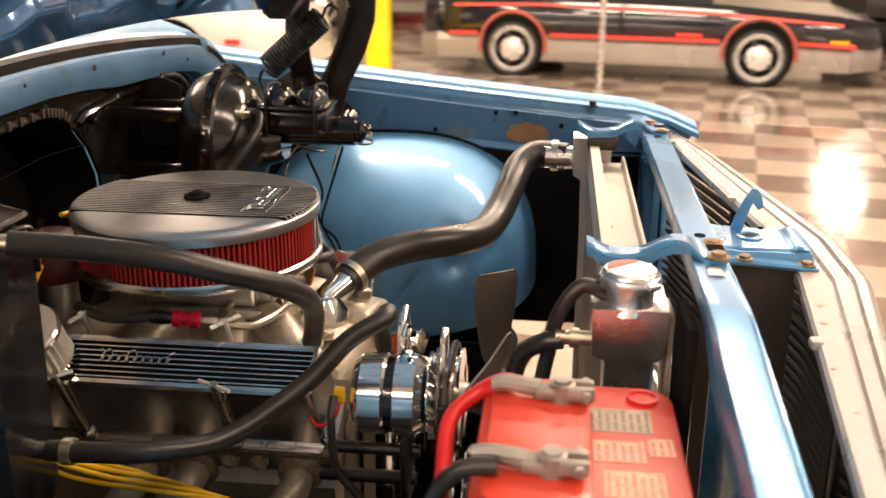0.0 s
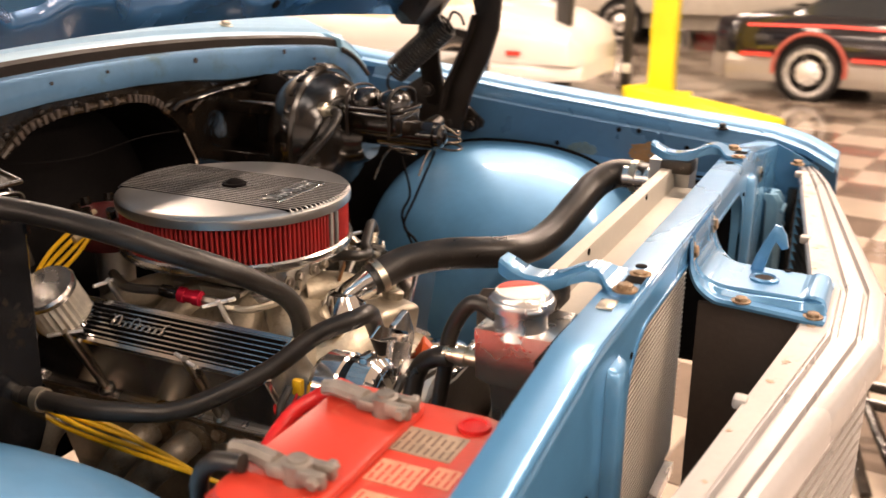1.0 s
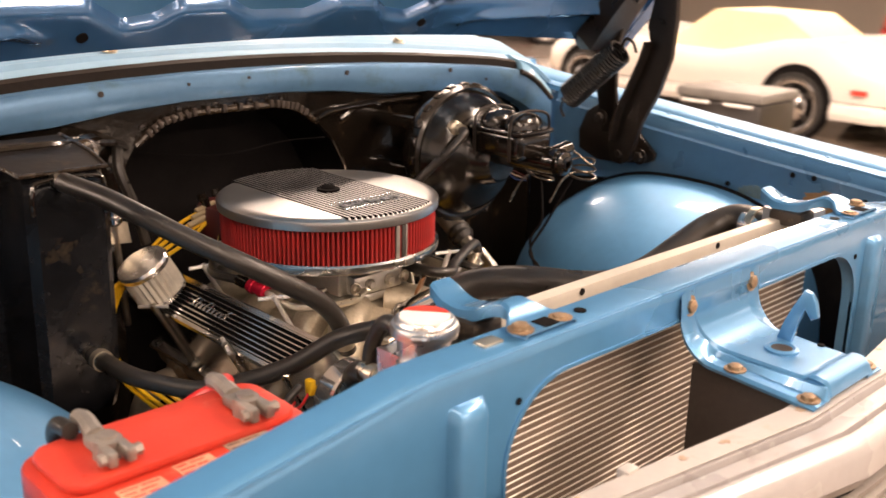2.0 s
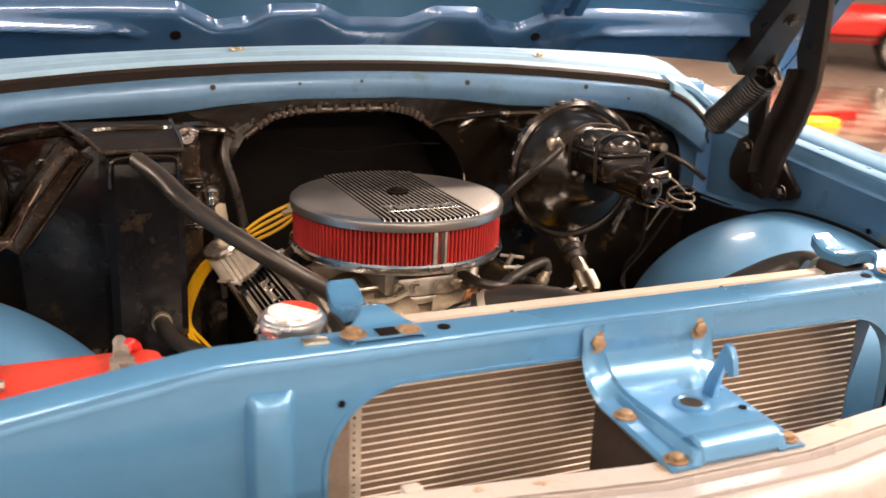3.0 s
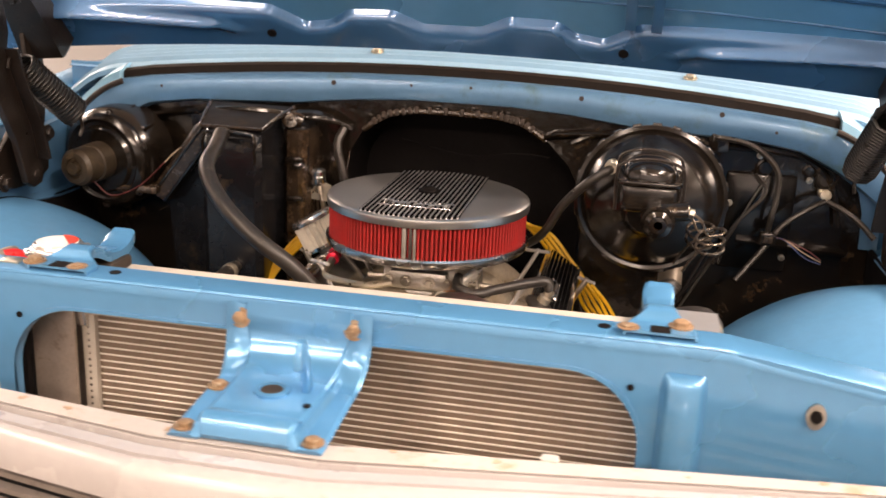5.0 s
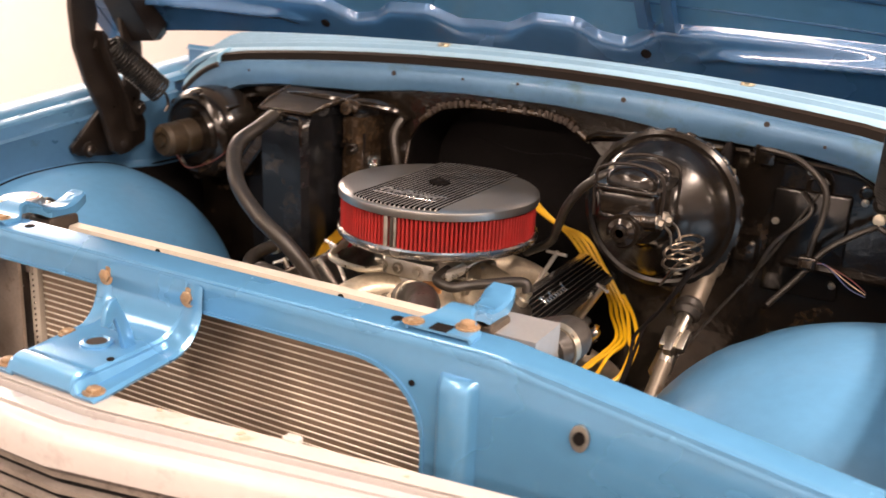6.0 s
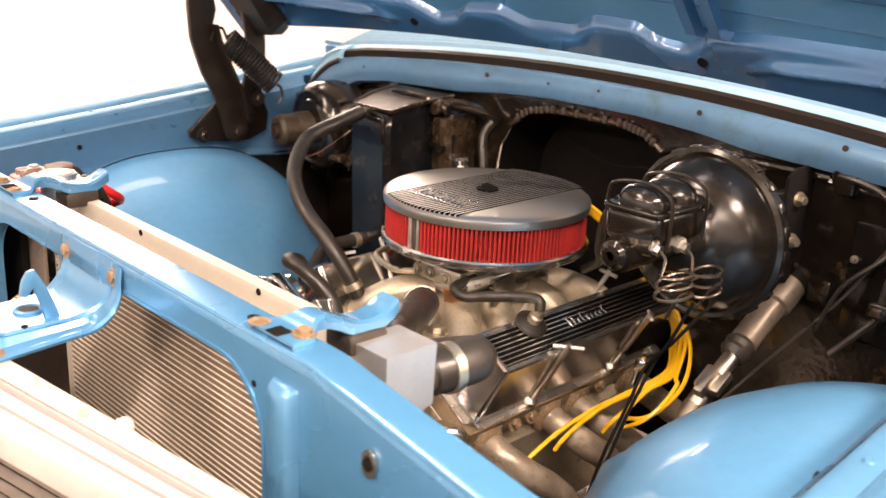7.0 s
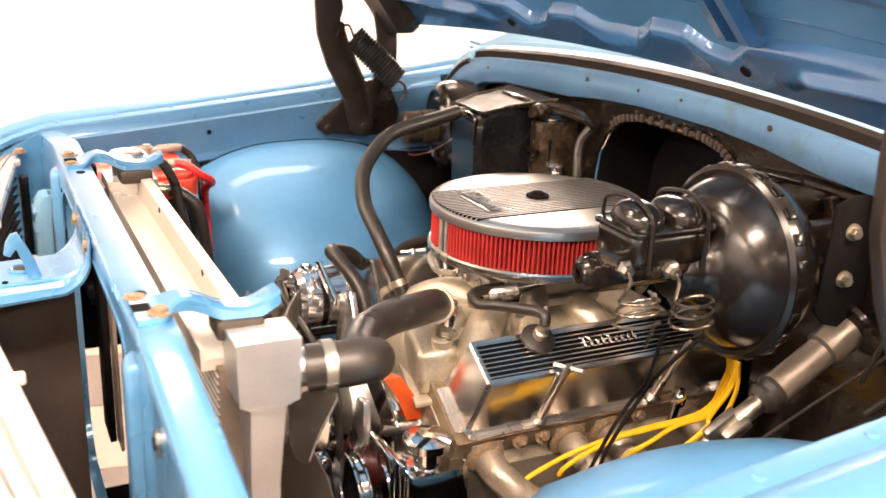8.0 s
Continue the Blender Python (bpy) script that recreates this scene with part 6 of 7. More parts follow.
for k in range(24):
    part("crimp", box(B(), 0.126, 0.1350, -0.008, 0.008, 0.119, 0.134, 0.002, BM @ pose(0, 0, 0, 0, 0, 15 * k)), BOOSTER, bo)
for dx, dz in ((-0.05, 0.05), (0.05, 0.05), (-0.05, -0.05), (0.05, -0.05)):
    part("standoff", box(B(), 0.327 + dx - 0.012, 0.327 + dx + 0.012, 0.83, 0.962, 0.965 + dz - 0.012, 0.965 + dz + 0.012, 0.003), BLACK_GLOSS, bo)
for dx, dz in ((0.11, 0.09), (0.10, -0.09)):
    part("mount_ear", box(B(), 0.338 + dx - 0.018, 0.338 + dx + 0.018, 0.935, 0.962, 0.958 + dz - 0.02, 0.958 + dz + 0.02, 0.004), BLACK_GLOSS, bo)
for p in ((0.391, 0.915, 1.012), (0.391, 0.912, 0.945)):
    part("stud", bolt(B(), p, (1, -0.35, 0), 0.008, 0.016), ZINC, bo, "zinc hex nut")
part("side_bracket", plate(B(), [(0.87, 0.90), (0.89, 0.88), (0.96, 0.86), (0.96, 1.06), (0.91, 1.062), (0.88, 1.05)], (), 0.006, Matrix(((0, 0, 1, 0.385), (1, 0, 0, 0), (0, 1, 0, 0), (0, 0, 0, 1))), 0.001), BLACK_DARK, bo)
part("check_valve", lathe(B(), [(0.014, 0), (0.014, 0.014), (0.009, 0.018), (0.009, 0.034)], frame_to((0.258, 0.730, 1.026), (-0.12, -1, 0)), 16), ZINC, bo)
part("vacuum_hose", tube(B(), [(0.253, 0.700, 1.026), (0.243, 0.684, 1.022), (0.21, 0.686, 0.995), (0.175, 0.715, 0.95), (0.15, 0.745, 0.90), (0.12, 0.79, 0.86), (0.06, 0.83, 0.82)], 0.0078, 12), RUBBER, bo, "black vacuum hose")
mc = part("master_cylinder", box(B(), 0.270, 0.362, 0.548, 0.672, 0.985, 1.036, 0.014, seg=4), BOOSTER, bo, "glossy black cast master cylinder")
bm = B()
tube(bm, [(0.332, 0.505, 0.984), (0.333, 0.73, 0.984)], 0.026, 20)
lathe(bm, [(0.02, 0.0), (0.02, 0.012), (0.012, 0.016), (0, 0.016)], frame_to((0.332, 0.506, 0.984), (0, -1, 0)), 20)
part("bore", bm, BLACK_GLOSS, mc)
for y in (0.582, 0.640):
    bm = B()
    lathe(bm, [(0.042, 0.0), (0.042, 0.010), (0.038, 0.018), (0.029, 0.025), (0.016, 0.029), (0, 0.030)], pose(0.316, y, 1.036) @ Matrix.Diagonal((1, 0.68, 1, 1)), 32)
    part("reservoir_lid", bm, BOOSTER, mc)
part("lid_plate", plate(B(), round_rect(0.265, 0.367, 0.543, 0.677, 0.018, 5), (), 0.007, pose(0, 0, 1.031), 0.002), BOOSTER, mc)
part("port_barrel", rod(B(), (0.336, 0.522, 0.998), (0.376, 0.524, 1.002), 0.0145, 20), BLACK_GLOSS, mc)
part("nose_cap", lathe(B(), [(0.021, 0), (0.021, 0.006), (0.014, 0.010), (0.013, 0.013), (0.007, 0.014), (0.006, 0.010), (0, 0.010)], frame_to((0.332, 0.500, 0.984), (0, -1, 0)), 24), BLACK_GLOSS, mc)
for y in (0.566, 0.652):
    w = [(0.264, y, 0.985), (0.263, y, 1.045), (0.275, y, 1.064), (0.316, y + 0.006, 1.070), (0.356, y, 1.064), (0.369, y, 1.045), (0.368, y, 0.985)]
    part("bail_wire", tube(B(), w, 0.0026, 8), STEEL_DARK, mc, "wire bail over the lid")
for (fx, fy, fz), q in (((0.374, 0.524, 1.002), 1), ((0.364, 0.606, 0.987), 0)):
    part("pipe_nut", lathe(B(), [(0.012, 0), (0.012, 0.010), (0.008, 0.013), (0.008, 0.02)], frame_to((fx - 0.008, fy, fz), (1, 0, -0.2)), 6), STEEL, mc, "brass-coloured pipe nut")
    cx, cy, cz = fx + 0.040, fy + (-0.004 if q else 0.006), fz - 0.024
    pts = [(fx + 0.010, fy, fz - 0.003), (fx + 0.024, fy - 0.006, fz - 0.012)]
    for k in range(31):
        a = -1.9 + k * 2 * math.pi / 12
        pts.append((cx + 0.021 * math.cos(a), cy + (0.024 + 0.0002 * k) * math.sin(a), cz - 0.0012 * k + 0.005 * math.sin(a + q)))
    pts += [(cx - 0.010, cy + 0.036, cz - 0.044), (cx - 0.020, cy + 0.040, cz - 0.060), (cx - 0.034, cy + 0.044, cz - 0.085)]
    part("brake_line", tube(B(), pts, 0.0022, 7, 3), LINE_STEEL, mc, "coiled steel brake line")

mc.location = (0.003, 0.028, -0.003)

# ---- heater box and blower ----
hb = thing("heater_box", "glossy black heater box on the firewall", "heater box", (-0.46, 0.83, 0.8))
bm = B()
rings = []
for z, y0, x0, x1 in ((0.66, 0.775, -0.515, -0.400), (0.70, 0.760, -0.518, -0.398), (0.99, 0.752, -0.518, -0.398), (1.016, 0.756, -0.516, -0.400), (1.030, 0.770, -0.512, -0.403), (1.046, 0.875, -0.508, -0.407), (1.046, 0.955, -0.508, -0.407)):
    rings.append([(x0, 0.958, z - (0.0 if z < 1.04 else 0.0)), (x0, y0 + 0.012, z), (x0 + 0.012, y0, z), (x1 - 0.012, y0, z), (x1, y0 + 0.012, z), (x1, 0.958, z)])
loft(bm, rings)
part("case", bm, BLACK_SATIN, hb)
part("top_lip", tube(B(), [(-0.545, 0.95, 1.040), (-0.545, 0.89, 1.044), (-0.50, 0.875, 1.05), (-0.42, 0.875, 1.05), (-0.385, 0.89, 1.045), (-0.35, 0.91, 1.04), (-0.30, 0.94, 1.03)], 0.007, 8), BLACK_GLOSS, hb)
part("top_lip_edge", tube(B(), [(-0.572, 0.932, 1.055), (-0.537, 0.82, 1.046), (-0.521, 0.764, 1.034), (-0.397, 0.764, 1.034), (-0.394, 0.82, 1.046), (-0.392, 0.93, 1.055)], 0.0035, 8, smooth=False), RIM_BROWN, hb)
part("top_plate", loft(B(), [[(a0, y, z), (a1, y, z), (a1, y, z + 0.005), (a0, y, z + 0.005)] for a0, a1, y, z in ((-0.520, -0.396, 0.766, 1.030), (-0.535, -0.394, 0.82, 1.040), (-0.572, -0.392, 0.93, 1.050))]), BLACK_TOP, hb, "dirty black top plate")
part("rim_bead", tube(B(), [(-0.512, 0.752, 0.98), (-0.510, 0.751, 1.012), (-0.495, 0.755, 1.025), (-0.42, 0.755, 1.025), (-0.408, 0.751, 1.010), (-0.408, 0.751, 0.97)], 0.0035, 8), BLACK_GLOSS, hb, "rounded glossy edge bead")
back = [(-0.655, 0.862), (-0.548, 1.012), (-0.52, 1.030), (-0.40, 1.034), (-0.355, 1.026), (-0.348, 0.98), (-0.352, 0.66), (-0.64, 0.66)]
part("case_back", plate(B(), back, (), 0.075, Matrix.Translation((0, 0.962, 0)) @ XZ, 0.006), BLACK_SATIN, hb, "broad black rear case")
part("case_flange", loft(B(), [[(-0.400, 0.890, z), (-0.385, 0.868, z), (-0.362, 0.866, z), (-0.352, 0.880, z), (-0.346, 0.905, z), (-0.346, 0.955, z)] for z in (0.66, 0.86, 0.985, 1.018)]), RIM_BROWN, hb, "dirty stepped case flange")
for z in (0.76, 0.88, 0.96):
    part("clip", box(B(), -0.385, -0.350, 0.858, 0.870, z - 0.004, z + 0.006, 0.002), BLACK_GLOSS, hb)
bm = B()
tube(bm, [(-0.392, 0.880, 1.030), (-0.376, 0.880, 1.040), (-0.360, 0.885, 1.034)], 0.014, 12)
lathe(bm, [(0.014, 0), (0.014, 0.008), (0.007, 0.008), (0.006, 0.004), (0, 0.004)], frame_to((-0.376, 0.870, 1.036), (0, -1, 0.3)), 18)
part("mounting_tab", bm, RIM_BROWN, hb)
part("brace_arm", loft(B(), [[(x, y, z - 0.009), (x, y - 0.014, z - 0.005), (x, y - 0.014, z + 0.003), (x, y, z + 0.007)] for x, y, z in ((-0.375, 0.90, 1.048), (-0.345, 0.92, 1.046), (-0.31, 0.945, 1.036), (-0.276, 0.955, 1.020))]), BLACK_GLOSS, hb)
part("duct", loft(B(), [[(x - 0.016, 0.955, z + 0.012), (x - 0.016, 0.868, z + 0.012), (x - 0.010, 0.860, z + 0.008), (x + 0.002, 0.858, z), (x + 0.014, 0.862, z - 0.010), (x + 0.018, 0.872, z - 0.013), (x + 0.018, 0.955, z - 0.013)] for x, z in ((-0.664, 0.862), (-0.655, 0.874), (-0.565, 1.000), (-0.545, 1.016))]), RIM_BROWN, hb, "dirty black diagonal duct")
part("duct_bead", tube(B(), [(-0.672, 0.858, 0.866), (-0.56, 0.858, 1.012)], 0.0035, 8), BLACK_GLOSS, hb)
part("duct_bead", tube(B(), [(-0.648, 0.858, 0.852), (-0.532, 0.858, 1.004)], 0.0035, 8), BLACK_GLOSS, hb)
part("duct_foot", box(B(), -0.748, -0.655, 0.84, 0.90, 0.868, 0.884, 0.005), RIM_BROWN, hb)
for p in ((-0.470, 0.770, 1.023), (-0.449, 0.770, 0.763)):
    part("hose_spigot", rod(B(), p, (p[0], p[1] - 0.03, p[2]), 0.0105, 16), STEEL, hb)
for p in ((-0.36, 0.865, 0.95),):
    part("screw", bolt(B(), p, (0, -0.6, 0.8), 0.009, 0.008), BLACK_GLOSS, hb)
bl = thing("blower_motor", "dusty black heater blower motor with round housing", "blower motor", (-0.76, 0.8, 0.93))
BLM = frame_to((-0.760, 0.945, 0.935), (-0.14, -1, -0.035))
part("scroll_housing", lathe(B(), [(0.0, 0), (0.104, 0), (0.105, 0.06), (0.101, 0.088), (0.094, 0.098), (0.084, 0.104), (0.078, 0.098), (0.070, 0.098), (0.064, 0.106), (0.045, 0.107)], BLM, 48), BOOSTER, bl)
part("motor_can", lathe(B(), [(0.039, 0.100), (0.039, 0.140), (0.036, 0.142), (0.037, 0.146), (0.037, 0.180), (0.031, 0.188), (0.020, 0.189), (0.018, 0.185), (0.013, 0.185), (0.012, 0.195), (0.006, 0.196), (0, 0.194)], BLM, 36), mat("dusty_black_motor", (0.040, 0.029, 0.017), 0.45, 0.1, 0.3, 18, 0.2, 200, second=(0.11, 0.08, 0.045), amount=0.4), bl)
part("mount_tab", loft(B(), [[(-0.795, y, z), (-0.735, y, z + 0.006), (-0.735, y, z + 0.012), (-0.795, y, z + 0.006)] for y, z in ((0.955, 1.035), (0.90, 1.022), (0.87, 1.012))]), RIM_BROWN, bl)
part("mount_tab", box(B(), -0.712, -0.685, 0.86, 0.95, 0.99, 1.004, 0.004), BLACK_GLOSS, bl)
for a in (20, 80, 140, 200, 265, 320):
    part("screw", bolt(B(), BLM @ Vector((0.097 * math.cos(radians(a)), 0.097 * math.sin(radians(a)), 0.088)), (-0.14, -1, -0.035), 0.006, 0.008), STEEL_DARK, bl)
part("wire", tube(B(), [(-0.745, 0.76, 0.905), (-0.70, 0.745, 0.885), (-0.66, 0.78, 0.90), (-0.63, 0.83, 0.94)], 0.0010, 6), DARK_RED, bl, "thin red wire")
part("wire", tube(B(), [(-0.63, 0.83, 0.94), (-0.61, 0.86, 0.965), (-0.60, 0.93, 0.97)], 0.0012, 6), LABEL_GREY, bl)


# ---- hoses ----
def hose(name, label, pts, r, clamps=()):
    h = thing(name, label, "hose", tuple(pts[0]))
    part("rubber", tube(B(), pts, r, 16), RUBBER, h)
    for p, d in clamps:
        part("clamp", lathe(B(), [(r + 0.0002, -0.006), (r + 0.003, -0.006), (r + 0.003, 0.006), (r + 0.0002, 0.006)], frame_to(p, d), 24), ZINC, h, "steel hose clamp")
    return h


hose("radiator_hose", "thick black rubber upper radiator hose", [(0.380, 0.150, 0.935), (0.388, 0.185, 0.937), (0.384, 0.212, 0.935), (0.355, 0.236, 0.920), (0.300, 0.250, 0.895), (0.240, 0.265, 0.867), (0.180, 0.285, 0.851), (0.130, 0.318, 0.851), (0.100, 0.362, 0.852), (0.080, 0.405, 0.848), (0.046, 0.452, 0.838), (0.0, 0.487, 0.817)], 0.0255, [((0.384, 0.172, 0.936), (0.1, 1, 0)), ((0.012, 0.479, 0.822), (-0.7, 0.45, -0.3))])
hose("heater_hose", "dusty black heater hose arching over the valve cover", [(-0.470, 0.744, 1.024), (-0.447, 0.665, 1.013), (-0.430, 0.590, 0.999), (-0.399, 0.540, 0.976), (-0.350, 0.496, 0.945), (-0.290, 0.475, 0.906), (-0.237, 0.478, 0.869), (-0.197, 0.488, 0.825), (-0.170, 0.503, 0.772)], 0.0138, [((-0.180, 0.498, 0.790), (0.4, 0.25, -0.9))])
hose("heater_hose", "dusty black heater hose running low past the engine", [(-0.449, 0.745, 0.763), (-0.446, 0.665, 0.764), (-0.428, 0.615, 0.760), (-0.374, 0.555, 0.752), (-0.296, 0.480, 0.786), (-0.246, 0.430, 0.830), (-0.214, 0.388, 0.849), (-0.176, 0.390, 0.842), (-0.130, 0.408, 0.805), (-0.100, 0.410, 0.755)], 0.0130, [((-0.448, 0.72, 0.763), (0, -1, 0))])
hose("overflow_hose", "black overflow hose beside the radiator cap", [(-0.405, 0.112, 0.972), (-0.406, 0.140, 0.980), (-0.406, 0.163, 0.945), (-0.402, 0.172, 0.90), (-0.400, 0.178, 0.866), (-0.404, 0.184, 0.831), (-0.415, 0.187, 0.780), (-0.42, 0.18, 0.70)], 0.0085)
hose("transmission_cooler_hose", "black cooler hose looping from the radiator tank", [(-0.418, 0.158, 0.922), (-0.414, 0.178, 0.916), (-0.402, 0.205, 0.886), (-0.409, 0.218, 0.80), (-0.417, 0.233, 0.698)], 0.0105)

# ---- fuel filter ----
ff = thing("fuel_filter", "small red anodised inline fuel filter", "fuel filter", (-0.226, 0.656, 0.835))
d = Vector((0.12, -1, -0.08))
m = frame_to((-0.222, 0.675, 0.838), d) @ Matrix.Scale(0.75, 4)
part("body", lathe(B(), [(0.008, -0.004), (0.0155, 0.0), (0.0155, 0.012), (0.013, 0.014), (0.013, 0.03), (0.0155, 0.032), (0.0155, 0.046), (0.009, 0.05)], m, 20), RED_ANOD, ff)
part("black_end", lathe(B(), [(0.012, -0.04), (0.013, -0.02), (0.010, -0.003)], m, 16), BLACK_GLOSS, ff)
part("steel_end", lathe(B(), [(0.008, 0.05), (0.010, 0.055), (0.010, 0.075), (0.006, 0.08)], m, 6), STEEL, ff)
part("fuel_line", tube(B(), [m @ Vector((0, 0, 0.078)), (-0.205, 0.57, 0.826), (-0.13, 0.545, 0.826), (-0.09, 0.56, 0.83)], 0.0055, 8), ZINC, ff)
part("fuel_line", tube(B(), [m @ Vector((0, 0, -0.038)), (-0.235, 0.76, 0.84), (-0.20, 0.82, 0.84)], 0.0075, 8), RUBBER, ff)

# ---- distributor and plug wires ----
dt = thing("distributor", "dark red distributor cap behind the air cleaner", "distributor", (-0.11, 0.9, 0.8))
part("cap", lathe(B(), [(0.058, 0.855), (0.064, 0.868), (0.064, 0.894), (0.056, 0.910), (0.03, 0.916), (0, 0.917)], pose(-0.115, 0.895, 0), 28), DARK_RED, dt)
part("shaft", rod(B(), (-0.115, 0.895, 0.72), (-0.115, 0.895, 0.86), 0.03, 20), ALU, dt)
BOOT = mat("tan_rubber_boot", (0.42, 0.33, 0.20), 0.5, 0, 0.2, 40)
for k in range(3):
    part("boot", tube(B(), [(-0.150 - 0.012 * k, 0.893 - 0.004 * k, 0.915 - 0.010 * k), (-0.185 - 0.010 * k, 0.895 - 0.004 * k, 0.905 - 0.010 * k)], 0.0055, 10), BOOT, dt, "tan rubber wire boot")
for k in range(8):
    a = 2 * math.pi * k / 8
    part("tower", rod(B(), (-0.115 + 0.045 * math.cos(a), 0.895 + 0.045 * math.sin(a), 0.895), (-0.115 + 0.053 * math.cos(a), 0.895 + 0.053 * math.sin(a), 0.924), 0.008, 10), BLACK_GLOSS, dt)


def wire(label, pts, r=0.0037, material=None, name="spark_plug_wire", cat="ignition wire", grp="spark plug wires"):
    return whole(name, tube(B(), pts, r, 8, 6), material or YELLOW, label, cat, grp)


for k in range(4):
    o = 0.011 * k
    tail = ([(0.236, 0.725, 0.672), (0.222, 0.677, 0.659), (0.208, 0.612, 0.636), (0.202, 0.559, 0.613), (0.198, 0.545, 0.600)],
            [(0.246, 0.735, 0.676), (0.232, 0.690, 0.664), (0.221, 0.640, 0.642), (0.216, 0.605, 0.622), (0.210, 0.598, 0.606)],
            [(0.262, 0.765, 0.682), (0.256, 0.725, 0.660), (0.246, 0.695, 0.640), (0.234, 0.688, 0.618)],
            [(0.292, 0.800, 0.690), (0.292, 0.755, 0.662), (0.276, 0.730, 0.640), (0.252, 0.724, 0.622)])[k]
    wire("yellow spark plug wire looping beside the valve cover", [(-0.07, 0.90, 0.93), (0.028, 0.887, 0.915 - 0.4 * o), (0.072 + o * 0.5, 0.898, 0.880 - o * 0.4), (0.114 + o * 0.9, 0.910 + o * 0.3, 0.843), (0.158 + o * 1.0, 0.915 - o * 0.2, 0.794), (0.203 + o, 0.909 - o * 0.4, 0.742), (0.222 + o * 1.1, 0.884 - o * 0.5, 0.714 + o * 0.3), (0.254 + o * 0.9, 0.822 - o * 0.4, 0.692 + o * 0.2)] + tail)
wire("yellow spark plug wire drooping beside the steering shaft", [(0.235, 0.90, 0.752), (0.272, 0.865, 0.722), (0.296, 0.815, 0.690), (0.294, 0.765, 0.662), (0.278, 0.735, 0.646), (0.255, 0.722, 0.640)])
for k in range(4):
    o = 0.011 * k
    tail = ([(-0.371, 0.742, 0.703), (-0.341, 0.690, 0.672), (-0.325, 0.650, 0.640)], [(-0.380, 0.722, 0.700), (-0.352, 0.640, 0.668), (-0.332, 0.590, 0.635)],
            [(-0.388, 0.715, 0.694), (-0.362, 0.610, 0.664), (-0.338, 0.550, 0.632)], [(-0.392, 0.745, 0.690), (-0.372, 0.560, 0.660), (-0.340, 0.490, 0.630)])[k]
    wire("yellow spark plug wire dropping behind the heater hose", [(-0.150 - o * 0.6, 0.893 - o * 0.4, 0.912 - o * 0.6), (-0.209, 0.900 - o * 0.5, 0.890 - o * 0.9), (-0.263 - o * 0.2, 0.897 - o * 0.4, 0.861 - o * 0.8), (-0.330 - o * 0.5, 0.880 - o * 0.2, 0.806 + o * 0.2), (-0.368 - o * 0.6, 0.848 - o * 0.3, 0.768), (-0.392 - o * 0.3, 0.797 - o * 0.2, 0.728)] + tail, 0.0034)
for pts in ([(0.430, 0.580, 0.930), (0.385, 0.601, 0.846), (0.350, 0.607, 0.797), (0.352, 0.578, 0.760), (0.332, 0.552, 0.664), (0.308, 0.551, 0.564), (0.29, 0.55, 0.46)],
            [(0.423, 0.650, 0.915), (0.389, 0.614, 0.852), (0.361, 0.617, 0.811), (0.350, 0.580, 0.738), (0.338, 0.568, 0.678), (0.320, 0.556, 0.60), (0.30, 0.55, 0.47)]):
    wire("black wire hanging from the brake lines", pts, 0.0026, BLACK_DARK, "engine_bay_wire", "wire", "loose wires")
wire("grey clutch cable entering the firewall", [(0.545, 0.952, 0.988), (0.522, 0.940, 0.945), (0.486, 0.918, 0.876), (0.450, 0.886, 0.820), (0.405, 0.842, 0.750), (0.37, 0.80, 0.69)], 0.0026, RUBBER, "control_cable", "cable", "firewall cables")
wire("black cable curving along the firewall", [(0.43, 0.945, 1.052), (0.453, 0.935, 1.056), (0.51, 0.93, 1.045), (0.556, 0.925, 1.005), (0.560, 0.915, 0.955), (0.554, 0.90, 0.923), (0.55, 0.90, 0.885)], 0.0055, RUBBER, "control_cable", "cable", "firewall cables")
wire("black cable curving along the firewall", [(-0.29, 0.95, 1.02), (-0.30, 0.93, 0.985), (-0.285, 0.92, 0.93), (-0.27, 0.915, 0.86)], 0.009, RUBBER, "control_cable", "cable", "firewall cables")
wire("thin black wire across the firewall recess", [(-0.20, 1.08, 0.98), (-0.05, 1.03, 0.965), (0.06, 0.985, 0.985), (0.13, 0.95, 0.99)], 0.0012, BLACK_DARK, "engine_bay_wire", "wire", "loose wires")
for k, mm in enumerate((DARK_RED, LABEL_GREY, mat("blue_wire", (0.03, 0.06, 0.20), 0.4))):
    wire("coloured wire by the fuse block", [(0.55, 0.90, 0.884 - 0.004 * k), (0.58, 0.90, 0.880), (0.62, 0.895, 0.866 - 0.008 * k), (0.65, 0.885, 0.850 - 0.004 * k)], 0.0011, mm, "engine_bay_wire", "wire", "loose wires")
cb = thing("wire_connector", "small dark plug connector on the firewall wiring", "connector", (0.552, 0.9, 0.88))
part("housing", box(B(), 0.536, 0.566, 0.885, 0.905, 0.868, 0.892, 0.003), BLACK_GLOSS, cb)
part("latch", box(B(), 0.543, 0.559, 0.880, 0.886, 0.874, 0.886, 0.001), RIM_BROWN, cb)
vt = thing("firewall_valve", "zinc tee fitting on the driver side of the firewall", "fitting", (0.648, 0.93, 0.96))
part("body", lathe(B(), [(0.009, 0), (0.009, 0.012), (0.006, 0.014), (0.006, 0.03), (0.010, 0.032), (0.010, 0.042), (0, 0.044)], frame_to((0.648, 0.962, 0.962), (0, -1, 0.1)), 14), ZINC, vt)
part("boot", lathe(B(), [(0.018, 0), (0.016, 0.010), (0.009, 0.016)], frame_to((0.648, 0.962, 0.985), (0, -1, 0.1)), 18), RUBBER, vt)
